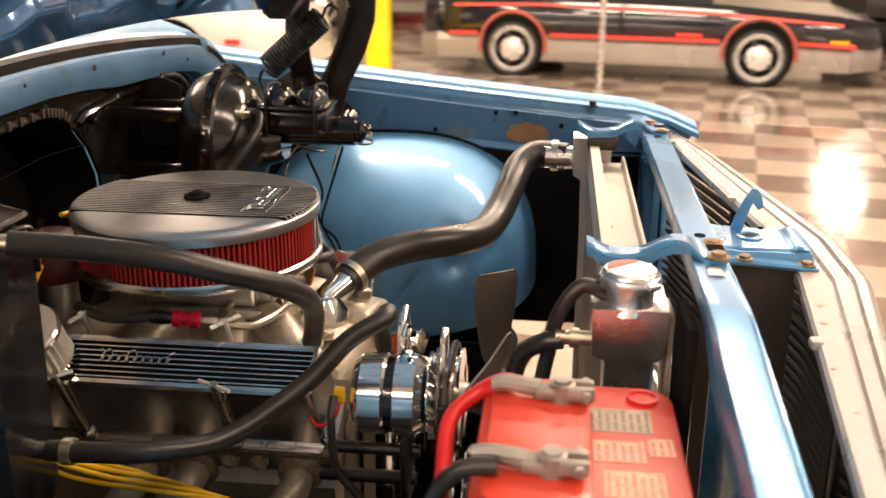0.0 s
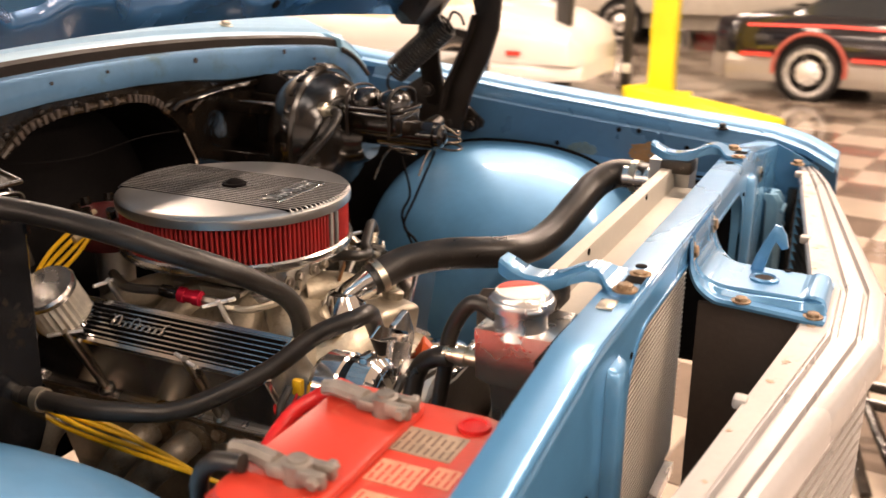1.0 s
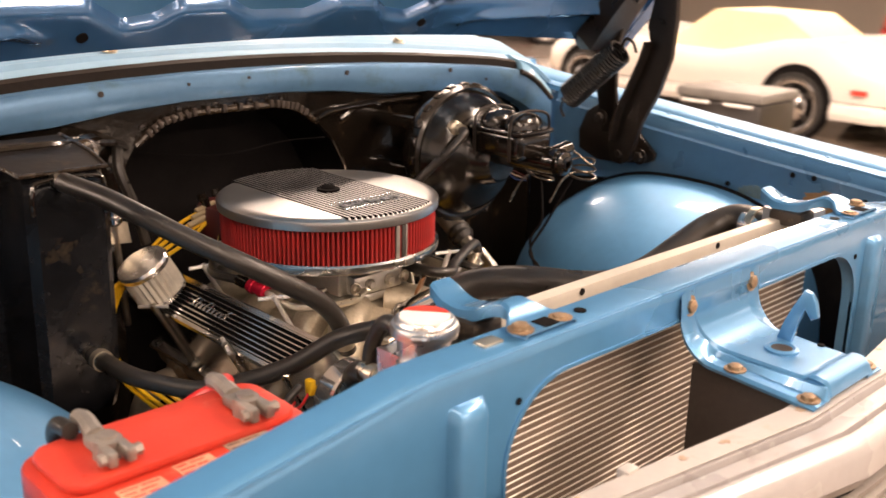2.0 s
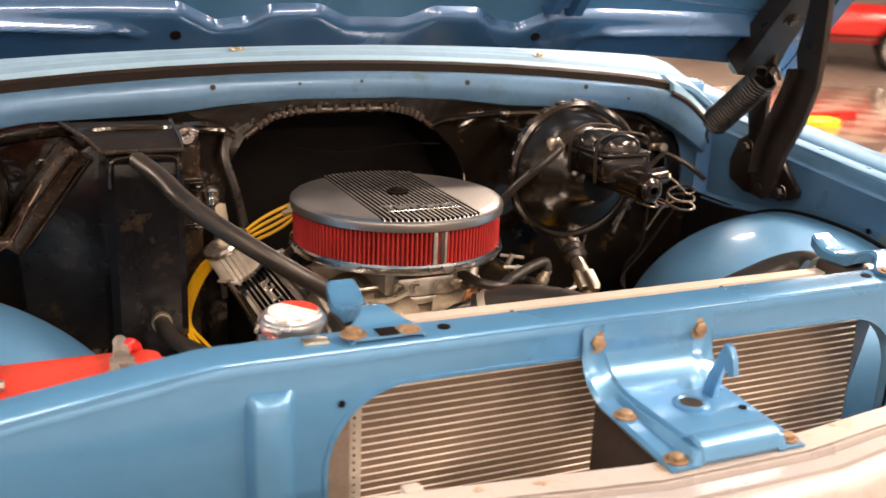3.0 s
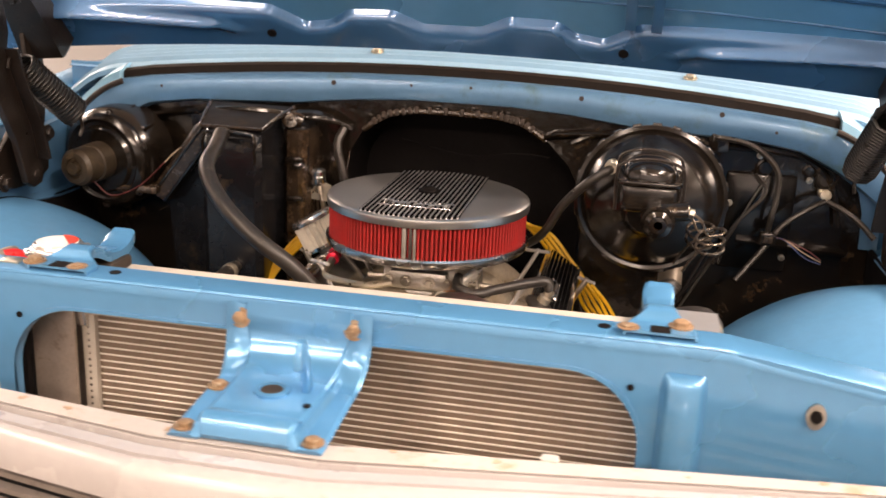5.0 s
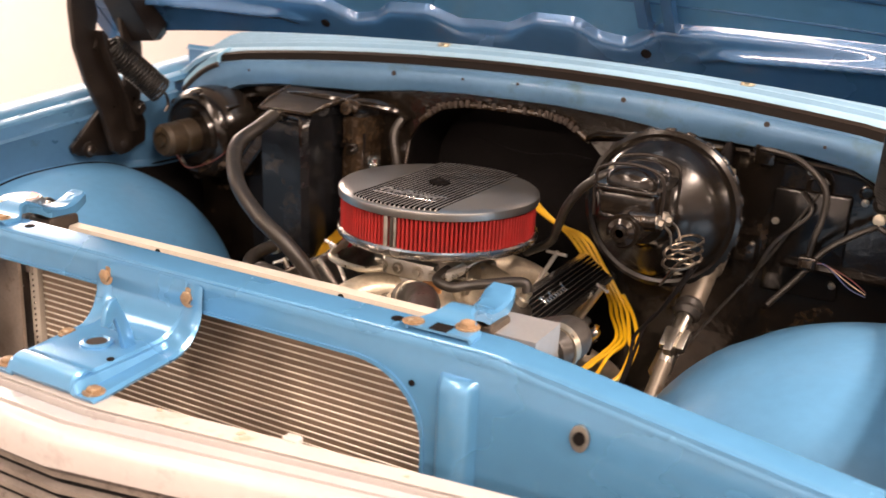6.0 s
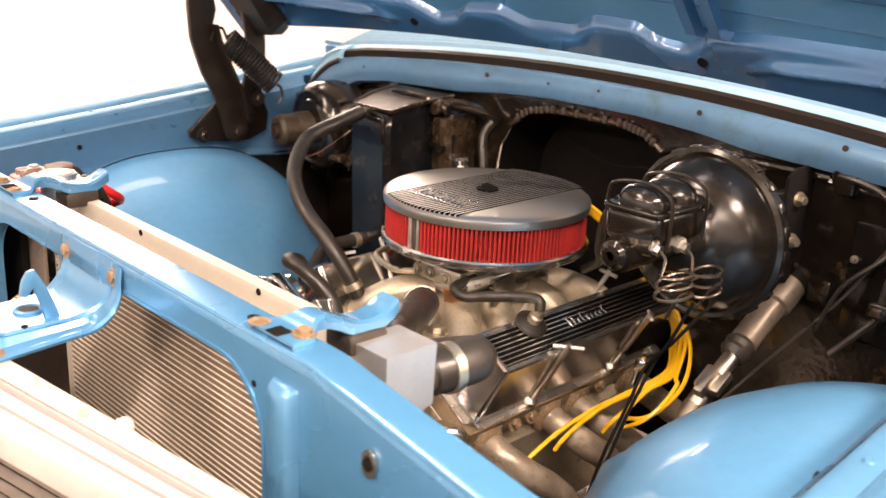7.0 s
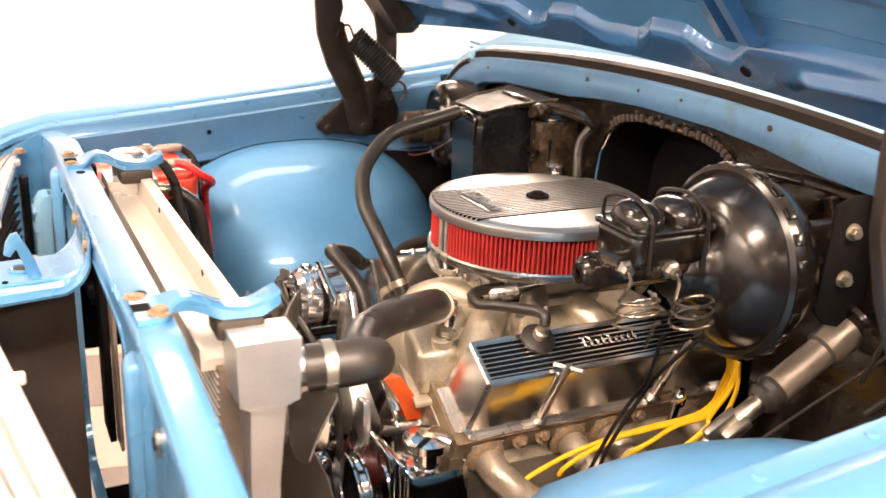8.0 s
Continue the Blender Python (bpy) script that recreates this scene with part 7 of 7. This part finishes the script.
wire("brown rubber hose dropping along the firewall", [(0.648, 0.918, 0.955), (0.62, 0.91, 0.94), (0.575, 0.90, 0.905), (0.545, 0.89, 0.86), (0.50, 0.87, 0.80)], 0.0055, RUBBER, "control_cable", "cable", "firewall cables")
wire("brown rubber hose leading to the fender", [(0.650, 0.918, 0.955), (0.68, 0.91, 0.942), (0.707, 0.90, 0.926), (0.735, 0.88, 0.90)], 0.0055, RUBBER, "control_cable", "cable", "firewall cables")
for x in (0.52,):
    wire("black wire on the driver side of the firewall", [(x, 0.945, 0.99), (x + 0.02, 0.92, 0.96), (x - 0.03, 0.90, 0.90), (x - 0.06, 0.90, 0.82)], 0.0035, RUBBER, "engine_bay_wire", "wire", "loose wires")

# ---- steering column ----
sc = thing("steering_column", "steel steering column with a universal joint", "steering column", (0.385, 0.78, 0.77))
a, b = Vector((0.384, 0.960, 0.868)), Vector((0.376, 0.760, 0.741))
d = (b - a).normalized()
part("jacket", lathe(B(), [(0.028, 0.0), (0.028, 0.062), (0.0225, 0.066), (0.0225, 0.150), (0.0205, 0.152), (0.0205, 0.17)], frame_to(a, d), 28), COLUMN, sc, "worn brown steering jacket")
part("flange", lathe(B(), [(0.045, 0), (0.045, 0.008), (0.028, 0.014)], frame_to(a, d), 24), BLACK_GLOSS, sc)
part("rubber_boot", lathe(B(), [(0.022, 0.15), (0.026, 0.158), (0.022, 0.166), (0.025, 0.174), (0.018, 0.184)], frame_to(a, d), 24), RUBBER, sc)
part("shaft", rod(B(), a + d * 0.18, a + d * 0.225, 0.014, 16), STEEL, sc)
bm = B()
c = a + d * 0.235
box(bm, -0.022, 0.022, -0.008, 0.008, -0.022, 0.022, 0.004, frame_to(c, d))
box(bm, -0.008, 0.008, -0.022, 0.022, -0.010, 0.040, 0.004, frame_to(c, d))
lathe(bm, [(0.017, 0.03), (0.018, 0.07), (0.014, 0.075)], frame_to(c, d + Vector((-0.15, 0, -0.4))), 16)
part("universal_joint", bm, STEEL, sc, "bright universal joint")
part("lower_shaft", rod(B(), c + d * 0.05, (0.352, 0.60, 0.56), 0.013, 16), COLUMN, sc)

# ---- chassis, with unseen dark plates added to hide the floor below ----
for s in (1, -1):
    bm = B()
    box(bm, side_x(s, 0.36) - 0.03, side_x(s, 0.36) + 0.03, -0.12, 1.3, 0.16, 0.30, 0.008)
    whole("frame_rail", bm, BLACK_DARK, "black steel frame rail under the engine", "frame rail", "frame rails")
    bm = B()
    box(bm, side_x(s, 0.36) - 0.035, side_x(s, 0.36) + 0.045, -0.02, 1.3, 0.304, 0.34, 0.008)
    whole("frame_pad", bm, BLACK_DARK, "black rubber body pad on the frame rail", "frame pad", "frame pads")
whole("cross_member", box(B(), side_x(-1, 0.328), side_x(1, 0.328), 0.42, 0.66, 0.06, 0.20, 0.02), BLACK_DARK, "black steel cross member under the oil pan", "cross member")
# unseen plates added so that the bay stays dark underneath
whole("floor_hiding_pan", box(B(), side_x(-1, 0.42), side_x(1, 0.42), -0.02, 1.3, 0.02, 0.035, 0.002), BLACK_DARK, "added dark plate hiding the floor below the engine bay", "splash pan")
for s in (1, -1):
    for y0, y1 in ((-0.02, 0.13), (0.93, 1.3)):
        whole("splash_guard", box(B(), min(side_x(s, 0.424), side_x(s, 0.80)), max(side_x(s, 0.424), side_x(s, 0.80)), y0, y1, 0.02, 0.035, 0.002), BLACK_DARK, "added dark plate hiding the floor beside the wheelhouse", "splash guard", "splash guards")


# ---- cars and equipment across the showroom ----
def wheel(parent, cx, cy, cz, r, out, rim_mat, w=0.2):
    """A road wheel under a car; out: +1 or -1, the side that its face looks to, along y of the car."""
    m = parent_pose[parent] @ frame_to((cx, cy, cz), (0, out, 0))
    q = r / 0.33
    wh = part("wheel", lathe(B(), [(0.20 * q, -w), (0.32 * q, -w), (r, -w + 0.03), (r, -0.03), (0.315 * q, 0.0), (0.255 * q, 0.006), (0.24 * q, -0.01), (0.20 * q, -w)], m, 36), TYRE, parent, "black rubber tyre")
    rim = lathe(B(), [(0.226 * q, -0.06), (0.272 * q, 0.008), (0.262 * q, 0.010), (0.250 * q, -0.004), (0.20 * q, -0.012), (0.09 * q, -0.004), (0.07 * q, 0.008), (0.03 * q, 0.014), (0, 0.014)], m, 36)
    part("rim", rim, rim_mat, wh, "bright alloy rim")
    for k in range(5):
        a = 2 * math.pi * (k + 0.5) / 5
        c, sn = math.cos(a), math.sin(a)
        win = [(0.125, -0.010), (0.200, -0.034), (0.220, 0.0), (0.200, 0.034), (0.125, 0.010)]
        part("window", plate(B(), [(q * (e * c - f * sn), q * (e * sn + f * c)) for e, f in win], (), 0.012, m @ pose(0, 0, -0.009)), DARK_STEEL, wh, "dark gap between the spokes")
    return wh


parent_pose = {}


def car(name, label, place, length, width, base, axles, r, prof_lo, prof_hi, roof, lo_mat, hi_mat, rim_mat, group=""):
    """A car along x, nose at +x: profiles are (x, z) pairs for the lower and the upper body and the roof."""
    c = thing(name, label, "car", tuple(place.translation), group)
    parent_pose[c] = place
    hw = width / 2

    def body(prof, z0, nm, mm, inset=0.0, lab=""):
        rings = []
        for x, z in prof:
            e = min(1.0, min(x, length - x) / 0.45 + 0.55)
            w = (hw - inset) * e
            zz = z0 if not callable(z0) else z0(x)
            rings.append([place @ Vector(v) for v in ((x, -w * 0.96, zz), (x, w * 0.96, zz), (x, w, zz + (z - zz) * 0.35), (x, w * 0.985, zz + (z - zz) * 0.75), (x, w * 0.90, z), (x, -w * 0.90, z), (x, -w * 0.985, zz + (z - zz) * 0.75), (x, -w, zz + (z - zz) * 0.35))])
        return part(nm, loft(B(), rings), mm, c, lab)
    body(prof_lo, base, "lower_body", lo_mat)
    body(prof_hi, lambda x: np.interp(x, [p[0] for p in prof_lo], [p[1] for p in prof_lo]) - 0.004, "upper_body", hi_mat, 0.012)
    if roof:
        rings = []
        for x, z, zb in roof:
            rings.append([place @ Vector(v) for v in ((x, -hw * 0.86, zb), (x, hw * 0.86, zb), (x, hw * 0.70, z - 0.03), (x, hw * 0.6, z), (x, -hw * 0.6, z), (x, -hw * 0.70, z - 0.03))])
        part("greenhouse", loft(B(), rings), GLASS_DARK, c, "dark glass cabin")
        part("roof", loft(B(), [[place @ Vector(v) for v in ((x, -hw * 0.63, z - 0.012), (x, hw * 0.63, z - 0.012), (x, hw * 0.6, z + 0.012), (x, -hw * 0.6, z + 0.012))] for x, z, zb in roof[1:-1]]), hi_mat, c)
    for ax in axles:
        for s in (1, -1):
            wheel(c, ax, s * (hw + 0.010), r, r, s, rim_mat)
            part("wheel_arch", lathe(B(), [(r * 1.02, -0.03), (r * 1.16, -0.03), (r * 1.16, 0.0), (r * 1.10, 0.004), (0, 0.004)], place @ frame_to((ax, s * (hw - 0.002), r + 0.02), (0, s, 0)), 36), BLACK_DARK, c)
    return c


def on_floor(x, y, deg):
    return pose(x, y, FLOOR, 0, 0, deg)


# the truck's own front wheels
for s in (1, -1):
    rw = thing("road_wheel", "black truck tyre on a pale steel rim", "wheel", (side_x(s, 0.78), 0.53, FLOOR + 0.365), "front wheels")
    m = frame_to((side_x(s, 0.78), 0.53, FLOOR + 0.365), (s, 0, 0))
    part("tyre", lathe(B(), [(0.20, -0.20), (0.33, -0.20), (0.368, -0.17), (0.368, -0.03), (0.335, 0.0), (0.225, 0.006), (0.215, -0.01), (0.20, -0.20)], m, 48), TYRE, rw)
    part("rim", lathe(B(), [(0.214, -0.15), (0.216, 0.0), (0.195, 0.002), (0.185, -0.03), (0.10, -0.015), (0.06, 0.012), (0, 0.014)], m, 40), SILVER_RIM, rw, "pale steel rim")


# black coupe with red stripes and taupe sills; its nose points to -y
dirA = math.degrees(math.atan2(-2.596, -0.444))
u = Vector((math.cos(radians(dirA)), math.sin(radians(dirA)), 0))
nrm = Vector((u.y, -u.x, 0))          # towards +x-ish or -x-ish side of the car
if nrm.x > 0:
    nrm = -nrm
mid = Vector((9.52, -0.62, FLOOR)) - nrm * 0.87
orig = mid - u * (1.18 + 1.315)
PA = Matrix.Translation(orig) @ pose(0, 0, 0, 0, 0, dirA)
coupe = car("coupe_car", "black two-door coupe with red pinstripes and taupe sills", PA, 5.05, 1.80, 0.17, (1.18, 3.81), 0.30,
            [(0.0, 0.43), (0.3, 0.45), (1.2, 0.46), (3.8, 0.46), (4.7, 0.43), (5.05, 0.41)],
            [(0.02, 0.62), (0.1, 0.80), (0.4, 0.86), (1.4, 0.88), (2.6, 0.86), (3.4, 0.83), (4.6, 0.74), (4.95, 0.66), (5.04, 0.5)],
            [(0.9, 0.90, 0.85), (1.5, 1.24, 0.85), (2.5, 1.26, 0.84), (3.3, 0.88, 0.82)], GREY_CAR, BLACK_CAR, SILVER_RIM)
for s in (1, -1):
    y = s * 0.903
    part("stripe", loft(B(), [[PA @ Vector((x, s * w, z + q)) for w, q in ((0.88, -0.02), (0.915, -0.02), (0.915, 0.02), (0.88, 0.02))] for x, z in ((0.45, 0.455), (0.78, 0.46))]), STRIPE_RED, coupe, "red pinstripe")
    part("stripe", loft(B(), [[PA @ Vector((x, s * w, z + q)) for w, q in ((0.88, -0.02), (0.915, -0.02), (0.915, 0.02), (0.88, 0.02))] for x, z in ((1.6, 0.46), (3.4, 0.46))]), STRIPE_RED, coupe, "red pinstripe")
    part("stripe", loft(B(), [[PA @ Vector((x, s * w, z + q)) for w, q in ((0.80, -0.02), (0.90, -0.02), (0.90, 0.02), (0.80, 0.02))] for x, z in ((4.2, 0.46), (4.75, 0.44))]), STRIPE_RED, coupe, "red pinstripe")
    part("upper_stripe", loft(B(), [[PA @ Vector((x, s * w, z + q)) for w, q in ((0.80, -0.014), (0.895, -0.014), (0.885, 0.014), (0.80, 0.014))] for x, z in ((0.5, 0.76), (1.4, 0.785), (3.2, 0.75), (4.6, 0.655))]), STRIPE_RED, coupe, "red pinstripe")
    part("amber_marker", box(B(), 4.5, 4.68, s * 0.84, s * 0.89, 0.46, 0.50, 0, PA), YELLOW, coupe, "amber side marker")
    part("door_badge", box(B(), 2.95, 3.22, s * 0.885, s * 0.905, 0.49, 0.53, 0, PA), STRIPE_RED, coupe, "red side badge")
    part("door_handle", box(B(), 1.85, 2.02, s * 0.87, s * 0.91, 0.69, 0.72, 0, PA), CHROME, coupe)
    for ax in (1.18, 3.81):
        pts = [PA @ Vector((ax + 0.372 * math.cos(a), s * 0.90, 0.33 + 0.372 * math.sin(a))) for a in [math.pi * k / 18 * 1.0 for k in range(-1, 20)]]
        part("arch_stripe", tube(B(), pts, 0.021, 8, 2), ARCH_RED, coupe, "red wheel arch trim")

# white sports car
WP = Matrix.Translation((8.03, 2.72, FLOOR)) @ pose(0, 0, 0, 0, 0, 87) @ Matrix.Translation((0, -0.88, 0))
sports = car("sports_car", "white curvy sports car with a tan soft top", WP, 4.8, 1.76, 0.24, (1.28, 3.97), 0.33,
             [(0.02, 0.40), (0.5, 0.42), (2.3, 0.42), (4.2, 0.40), (4.78, 0.38)],
             [(0.02, 0.58), (0.12, 0.72), (0.5, 0.86), (1.1, 0.96), (1.5, 0.94), (2.2, 0.78), (2.8, 0.78), (3.8, 0.93), (4.2, 0.88), (4.7, 0.66), (4.79, 0.5)],
             None, WHITE_CAR, WHITE_CAR, CHROME)
part("soft_top", loft(B(), [[WP @ Vector(v) for v in ((x, -0.72, 0.75), (x, 0.72, 0.75), (x, 0.5, z), (x, -0.5, z))] for x, z in ((1.3, 0.92), (1.7, 1.16), (2.5, 1.18), (3.0, 0.86))]), TAN, sports, "tan fabric soft top")
for s in (1, -1):
    part("side_marker", box(B(), 0.55, 0.70, s * 0.87, s * 0.895, 0.50, 0.545, 0, WP), STRIPE_RED, sports, "red side marker")

# silver and red cars farther back
SP = on_floor(15.4, 0.3, 93)
car("saloon_car", "silver saloon car parked behind the lift", SP, 4.7, 1.8, 0.22, (1.0, 3.7), 0.32,
    [(0.0, 0.5), (4.7, 0.48)], [(0.02, 0.8), (0.3, 0.92), (1.2, 0.96), (3.3, 0.92), (4.5, 0.75), (4.69, 0.55)], [(0.6, 0.95, 0.92), (1.3, 1.38, 0.92), (2.6, 1.40, 0.92), (3.4, 0.94, 0.9)], ALU_WHITE, ALU_WHITE, ALU_SHEET, "distant cars")
RP = on_floor(19.2, 2.9, 93)
car("saloon_car", "dark red saloon car parked at the back", RP, 4.7, 1.8, 0.22, (1.0, 3.7), 0.32,
    [(0.0, 0.5), (4.7, 0.48)], [(0.02, 0.8), (0.3, 0.92), (1.2, 0.96), (3.3, 0.92), (4.5, 0.75), (4.69, 0.55)], [(0.6, 0.95, 0.92), (1.3, 1.38, 0.92), (2.6, 1.40, 0.92), (3.4, 0.94, 0.9)], RED_CAR, RED_CAR, ALU_SHEET, "distant cars")
DP = on_floor(12.5, -3.6, -80)
car("saloon_car", "dark grey saloon car parked behind the coupe", DP, 4.7, 1.8, 0.22, (1.0, 3.7), 0.32,
    [(0.0, 0.5), (4.7, 0.48)], [(0.02, 0.8), (0.3, 0.92), (1.2, 0.96), (3.3, 0.92), (4.5, 0.75), (4.69, 0.55)], [(0.6, 0.95, 0.92), (1.3, 1.38, 0.92), (2.6, 1.40, 0.92), (3.4, 0.94, 0.9)], DARK_STEEL, DARK_STEEL, ALU_SHEET, "distant cars")
TP = on_floor(15.6, 12.2, 135)
car("pickup_truck", "bright red pickup truck parked in the back row", TP, 5.2, 1.95, 0.45, (1.1, 4.2), 0.40,
            [(0.0, 0.62), (5.2, 0.62)], [(0.02, 1.15), (2.2, 1.17), (3.6, 1.17), (5.0, 1.12), (5.19, 0.8)], [(2.2, 1.2, 1.14), (2.4, 1.75, 1.14), (3.3, 1.77, 1.14), (3.9, 1.2, 1.14)], RED_CAR, RED_CAR, ALU_SHEET)

# low red beam with a yellow disc beside it
bar = thing("floor_beam", "low dark red steel beam lying on the floor", "beam", (8.1, 8.05, FLOOR))
part("beam", box(B(), 7.5, 8.7, 8.0, 8.12, FLOOR - 0.003, FLOOR + 0.10, 0.01), RED_CAR, bar)
disc = thing("yellow_pad", "round yellow lift pad on the floor", "lift pad", (7.9, 7.9, FLOOR))
part("pad", lathe(B(), [(0.20, -0.003), (0.20, 0.06), (0.17, 0.08), (0, 0.08)], pose(7.95, 7.78, FLOOR), 28), YELLOW_PAINT, disc)

# two-post lift: yellow column with its base and dark posts
lift = thing("lift_column", "yellow steel vehicle lift column with a base plate", "vehicle lift", (9.4, 2.13, FLOOR))
part("column", box(B(), 9.28, 9.52, 2.0, 2.26, FLOOR + 0.012, 3.6, 0.012), YELLOW_PAINT, lift)
part("base_plate", box(B(), 9.1, 9.75, 1.85, 2.45, FLOOR - 0.003, FLOOR + 0.012, 0.003), YELLOW_PAINT, lift)
ramp = thing("lift_ramp", "low yellow steel ramp lying on the floor", "ramp", (8.5, 1.8, FLOOR))
m = Matrix.Translation((8.70, 1.58, FLOOR)) @ pose(0, 0, 0, 0, 0, 55)
bm = B()
loft(bm, [[m @ Vector((x, y, z)) for y, z in ((-0.16, 0.0), (0.16, 0.0), (0.13, h), (-0.13, h))] for x, h in ((-0.95, 0.05), (-0.3, 0.08), (0.95, 0.10))])
part("beam", bm, YELLOW_PAINT, ramp)
part("end_plate", box(B(), 0.95, 0.975, -0.18, 0.18, 0.0, 0.12, 0.004, m), YELLOW_PAINT, ramp)
for x, y, w, h in ((8.62, 3.0, 0.075, 3.7), (9.75, 2.62, 0.05, 3.7)):
    post = thing("steel_post", "dark painted steel post standing on the floor", "post", (x, y, FLOOR), "dark posts")
    part("shaft", box(B(), x - w, x + w, y - w, y + w, FLOOR + 0.012, h, 0.006), DARK_STEEL, post)
    part("foot", box(B(), x - w * 2, x + w * 2, y - w * 2, y + w * 2, FLOOR - 0.003, FLOOR + 0.012, 0.003), DARK_STEEL, post)
part("outlet_box", box(B(), 9.66, 9.70, 2.56, 2.68, FLOOR + 0.18, FLOOR + 0.28, 0.005), WHITE_PLASTIC, bpy.data.objects["steel_post.001"], "white outlet box")
pole = thing("barrier_pole", "slim pale grey metal pole on a round foot", "pole", (8.72, -0.26, FLOOR))
part("tube", rod(B(), (8.72, -0.26, FLOOR + 0.012), (8.72, -0.26, 3.6), 0.032, 16), ALU_SHEET, pole)
part("foot", lathe(B(), [(0.06, -0.003), (0.06, 0.010), (0.04, 0.015), (0, 0.015)], pose(8.72, -0.26, FLOOR), 28), ALU_SHEET, pole)
crate = thing("tool_crate", "grey metal tool crate with white handles", "crate", (6.6, 3.75, FLOOR))
part("body", box(B(), 6.3, 6.9, 3.36, 4.14, FLOOR - 0.003, FLOOR + 0.56, 0.03), DARK_STEEL, crate)
part("lid", box(B(), 6.28, 6.92, 3.34, 4.16, FLOOR + 0.56, FLOOR + 0.65, 0.035), CRATE_GREY, crate)
for y in (3.55, 3.95):
    part("handle", tube(B(), [(6.285, y - 0.12, FLOOR + 0.54), (6.262, y - 0.10, FLOOR + 0.54), (6.262, y + 0.10, FLOOR + 0.54), (6.285, y + 0.12, FLOOR + 0.54)], 0.014, 8), WHITE_PLASTIC, crate, "white bar handle")
stand = thing("tubular_stand", "black tubular steel stand on the floor", "stand", (2.1, -0.5, FLOOR))
for a, b in (((2.20, -0.10, -0.16), (2.10, -1.10, -0.16)), ((2.12, -0.10, -0.19), (2.02, -1.10, -0.19)), ((2.17, -0.16, -0.17), (1.74, -0.30, FLOOR + 0.014)), ((2.16, -0.24, -0.17), (1.74, -0.42, FLOOR + 0.014)), ((2.08, -1.0, -0.17), (1.66, -1.06, FLOOR + 0.014)), ((2.16, -0.2, -0.17), (2.5, -0.2, FLOOR + 0.014)), ((2.06, -1.0, -0.17), (2.4, -1.0, FLOOR + 0.014))):
    part("bar", tube(B(), [a, b], 0.02, 10), BLACK_GLOSS, stand)

# ---- floor tiles ----
TS = 0.457
TR = pose(5.0, 0.0, FLOOR, 0, 0, dirA + 90)


def tile_mesh(material, nm):
    bm = B()
    h = TS / 2 - 0.002
    loft(bm, [[(-h, -h, -0.004), (h, -h, -0.004), (h, h, -0.004), (-h, h, -0.004)], [(-h, -h, -0.001), (h, -h, -0.001), (h, h, -0.001), (-h, h, -0.001)], [(-h + 0.002, -h + 0.002, 0), (h - 0.002, -h + 0.002, 0), (h - 0.002, h - 0.002, 0), (-h + 0.002, h - 0.002, 0)]])
    me = bpy.data.meshes.new(nm)
    bmesh.ops.recalc_face_normals(bm, faces=bm.faces)
    bm.to_mesh(me)
    bm.free()
    me.materials.append(material)
    return me


tiles = (tile_mesh(TILE_DARK, "tile"), tile_mesh(TILE_LIGHT, "tile"))
rest = ([], [])
count = 0
for i in range(-26, 30):
    for j in range(-22, 26):
        p = TR @ Vector((i * TS, j * TS, 0))
        if not (X0 + 0.4 < p.x < X1 - 0.4 and Y0 + 0.4 < p.y < Y1 - 0.4):
            continue
        k = (i + j) % 2
        if 2.6 < p.x < 10.6 and -3.4 < p.y < 3.2 and count < 300:
            ob = new("tile", tiles[k])
            ob.parent = floor
            ob.matrix_local = TR @ Matrix.Translation((i * TS, j * TS, 0))
            count += 1
        else:
            rest[k].append((i, j))
for k, mm in ((0, TILE_DARK), (1, TILE_LIGHT)):
    vs, fs = [], []
    h = TS / 2 - 0.002
    for i, j in rest[k]:
        n = len(vs)
        for z, e in ((-0.004, 0.0), (0.0, 0.0015)):
            for sx, sy in ((-1, -1), (1, -1), (1, 1), (-1, 1)):
                vs.append(TR @ Vector((i * TS + sx * (h - e), j * TS + sy * (h - e), z)))
        fs += [(n + 4, n + 5, n + 6, n + 7)] + [(n + a, n + (a + 1) % 4, n + 4 + (a + 1) % 4, n + 4 + a) for a in range(4)]
    me = bpy.data.meshes.new("floor_tiles")
    me.from_pydata([tuple(v) for v in vs], [], fs)
    me.materials.append(mm)
    ob = new("floor_tiles", me)
    ob.parent = floor
    tagged(ob, "dark polished floor tiles" if k == 0 else "pale polished floor tiles", kind="stuff")
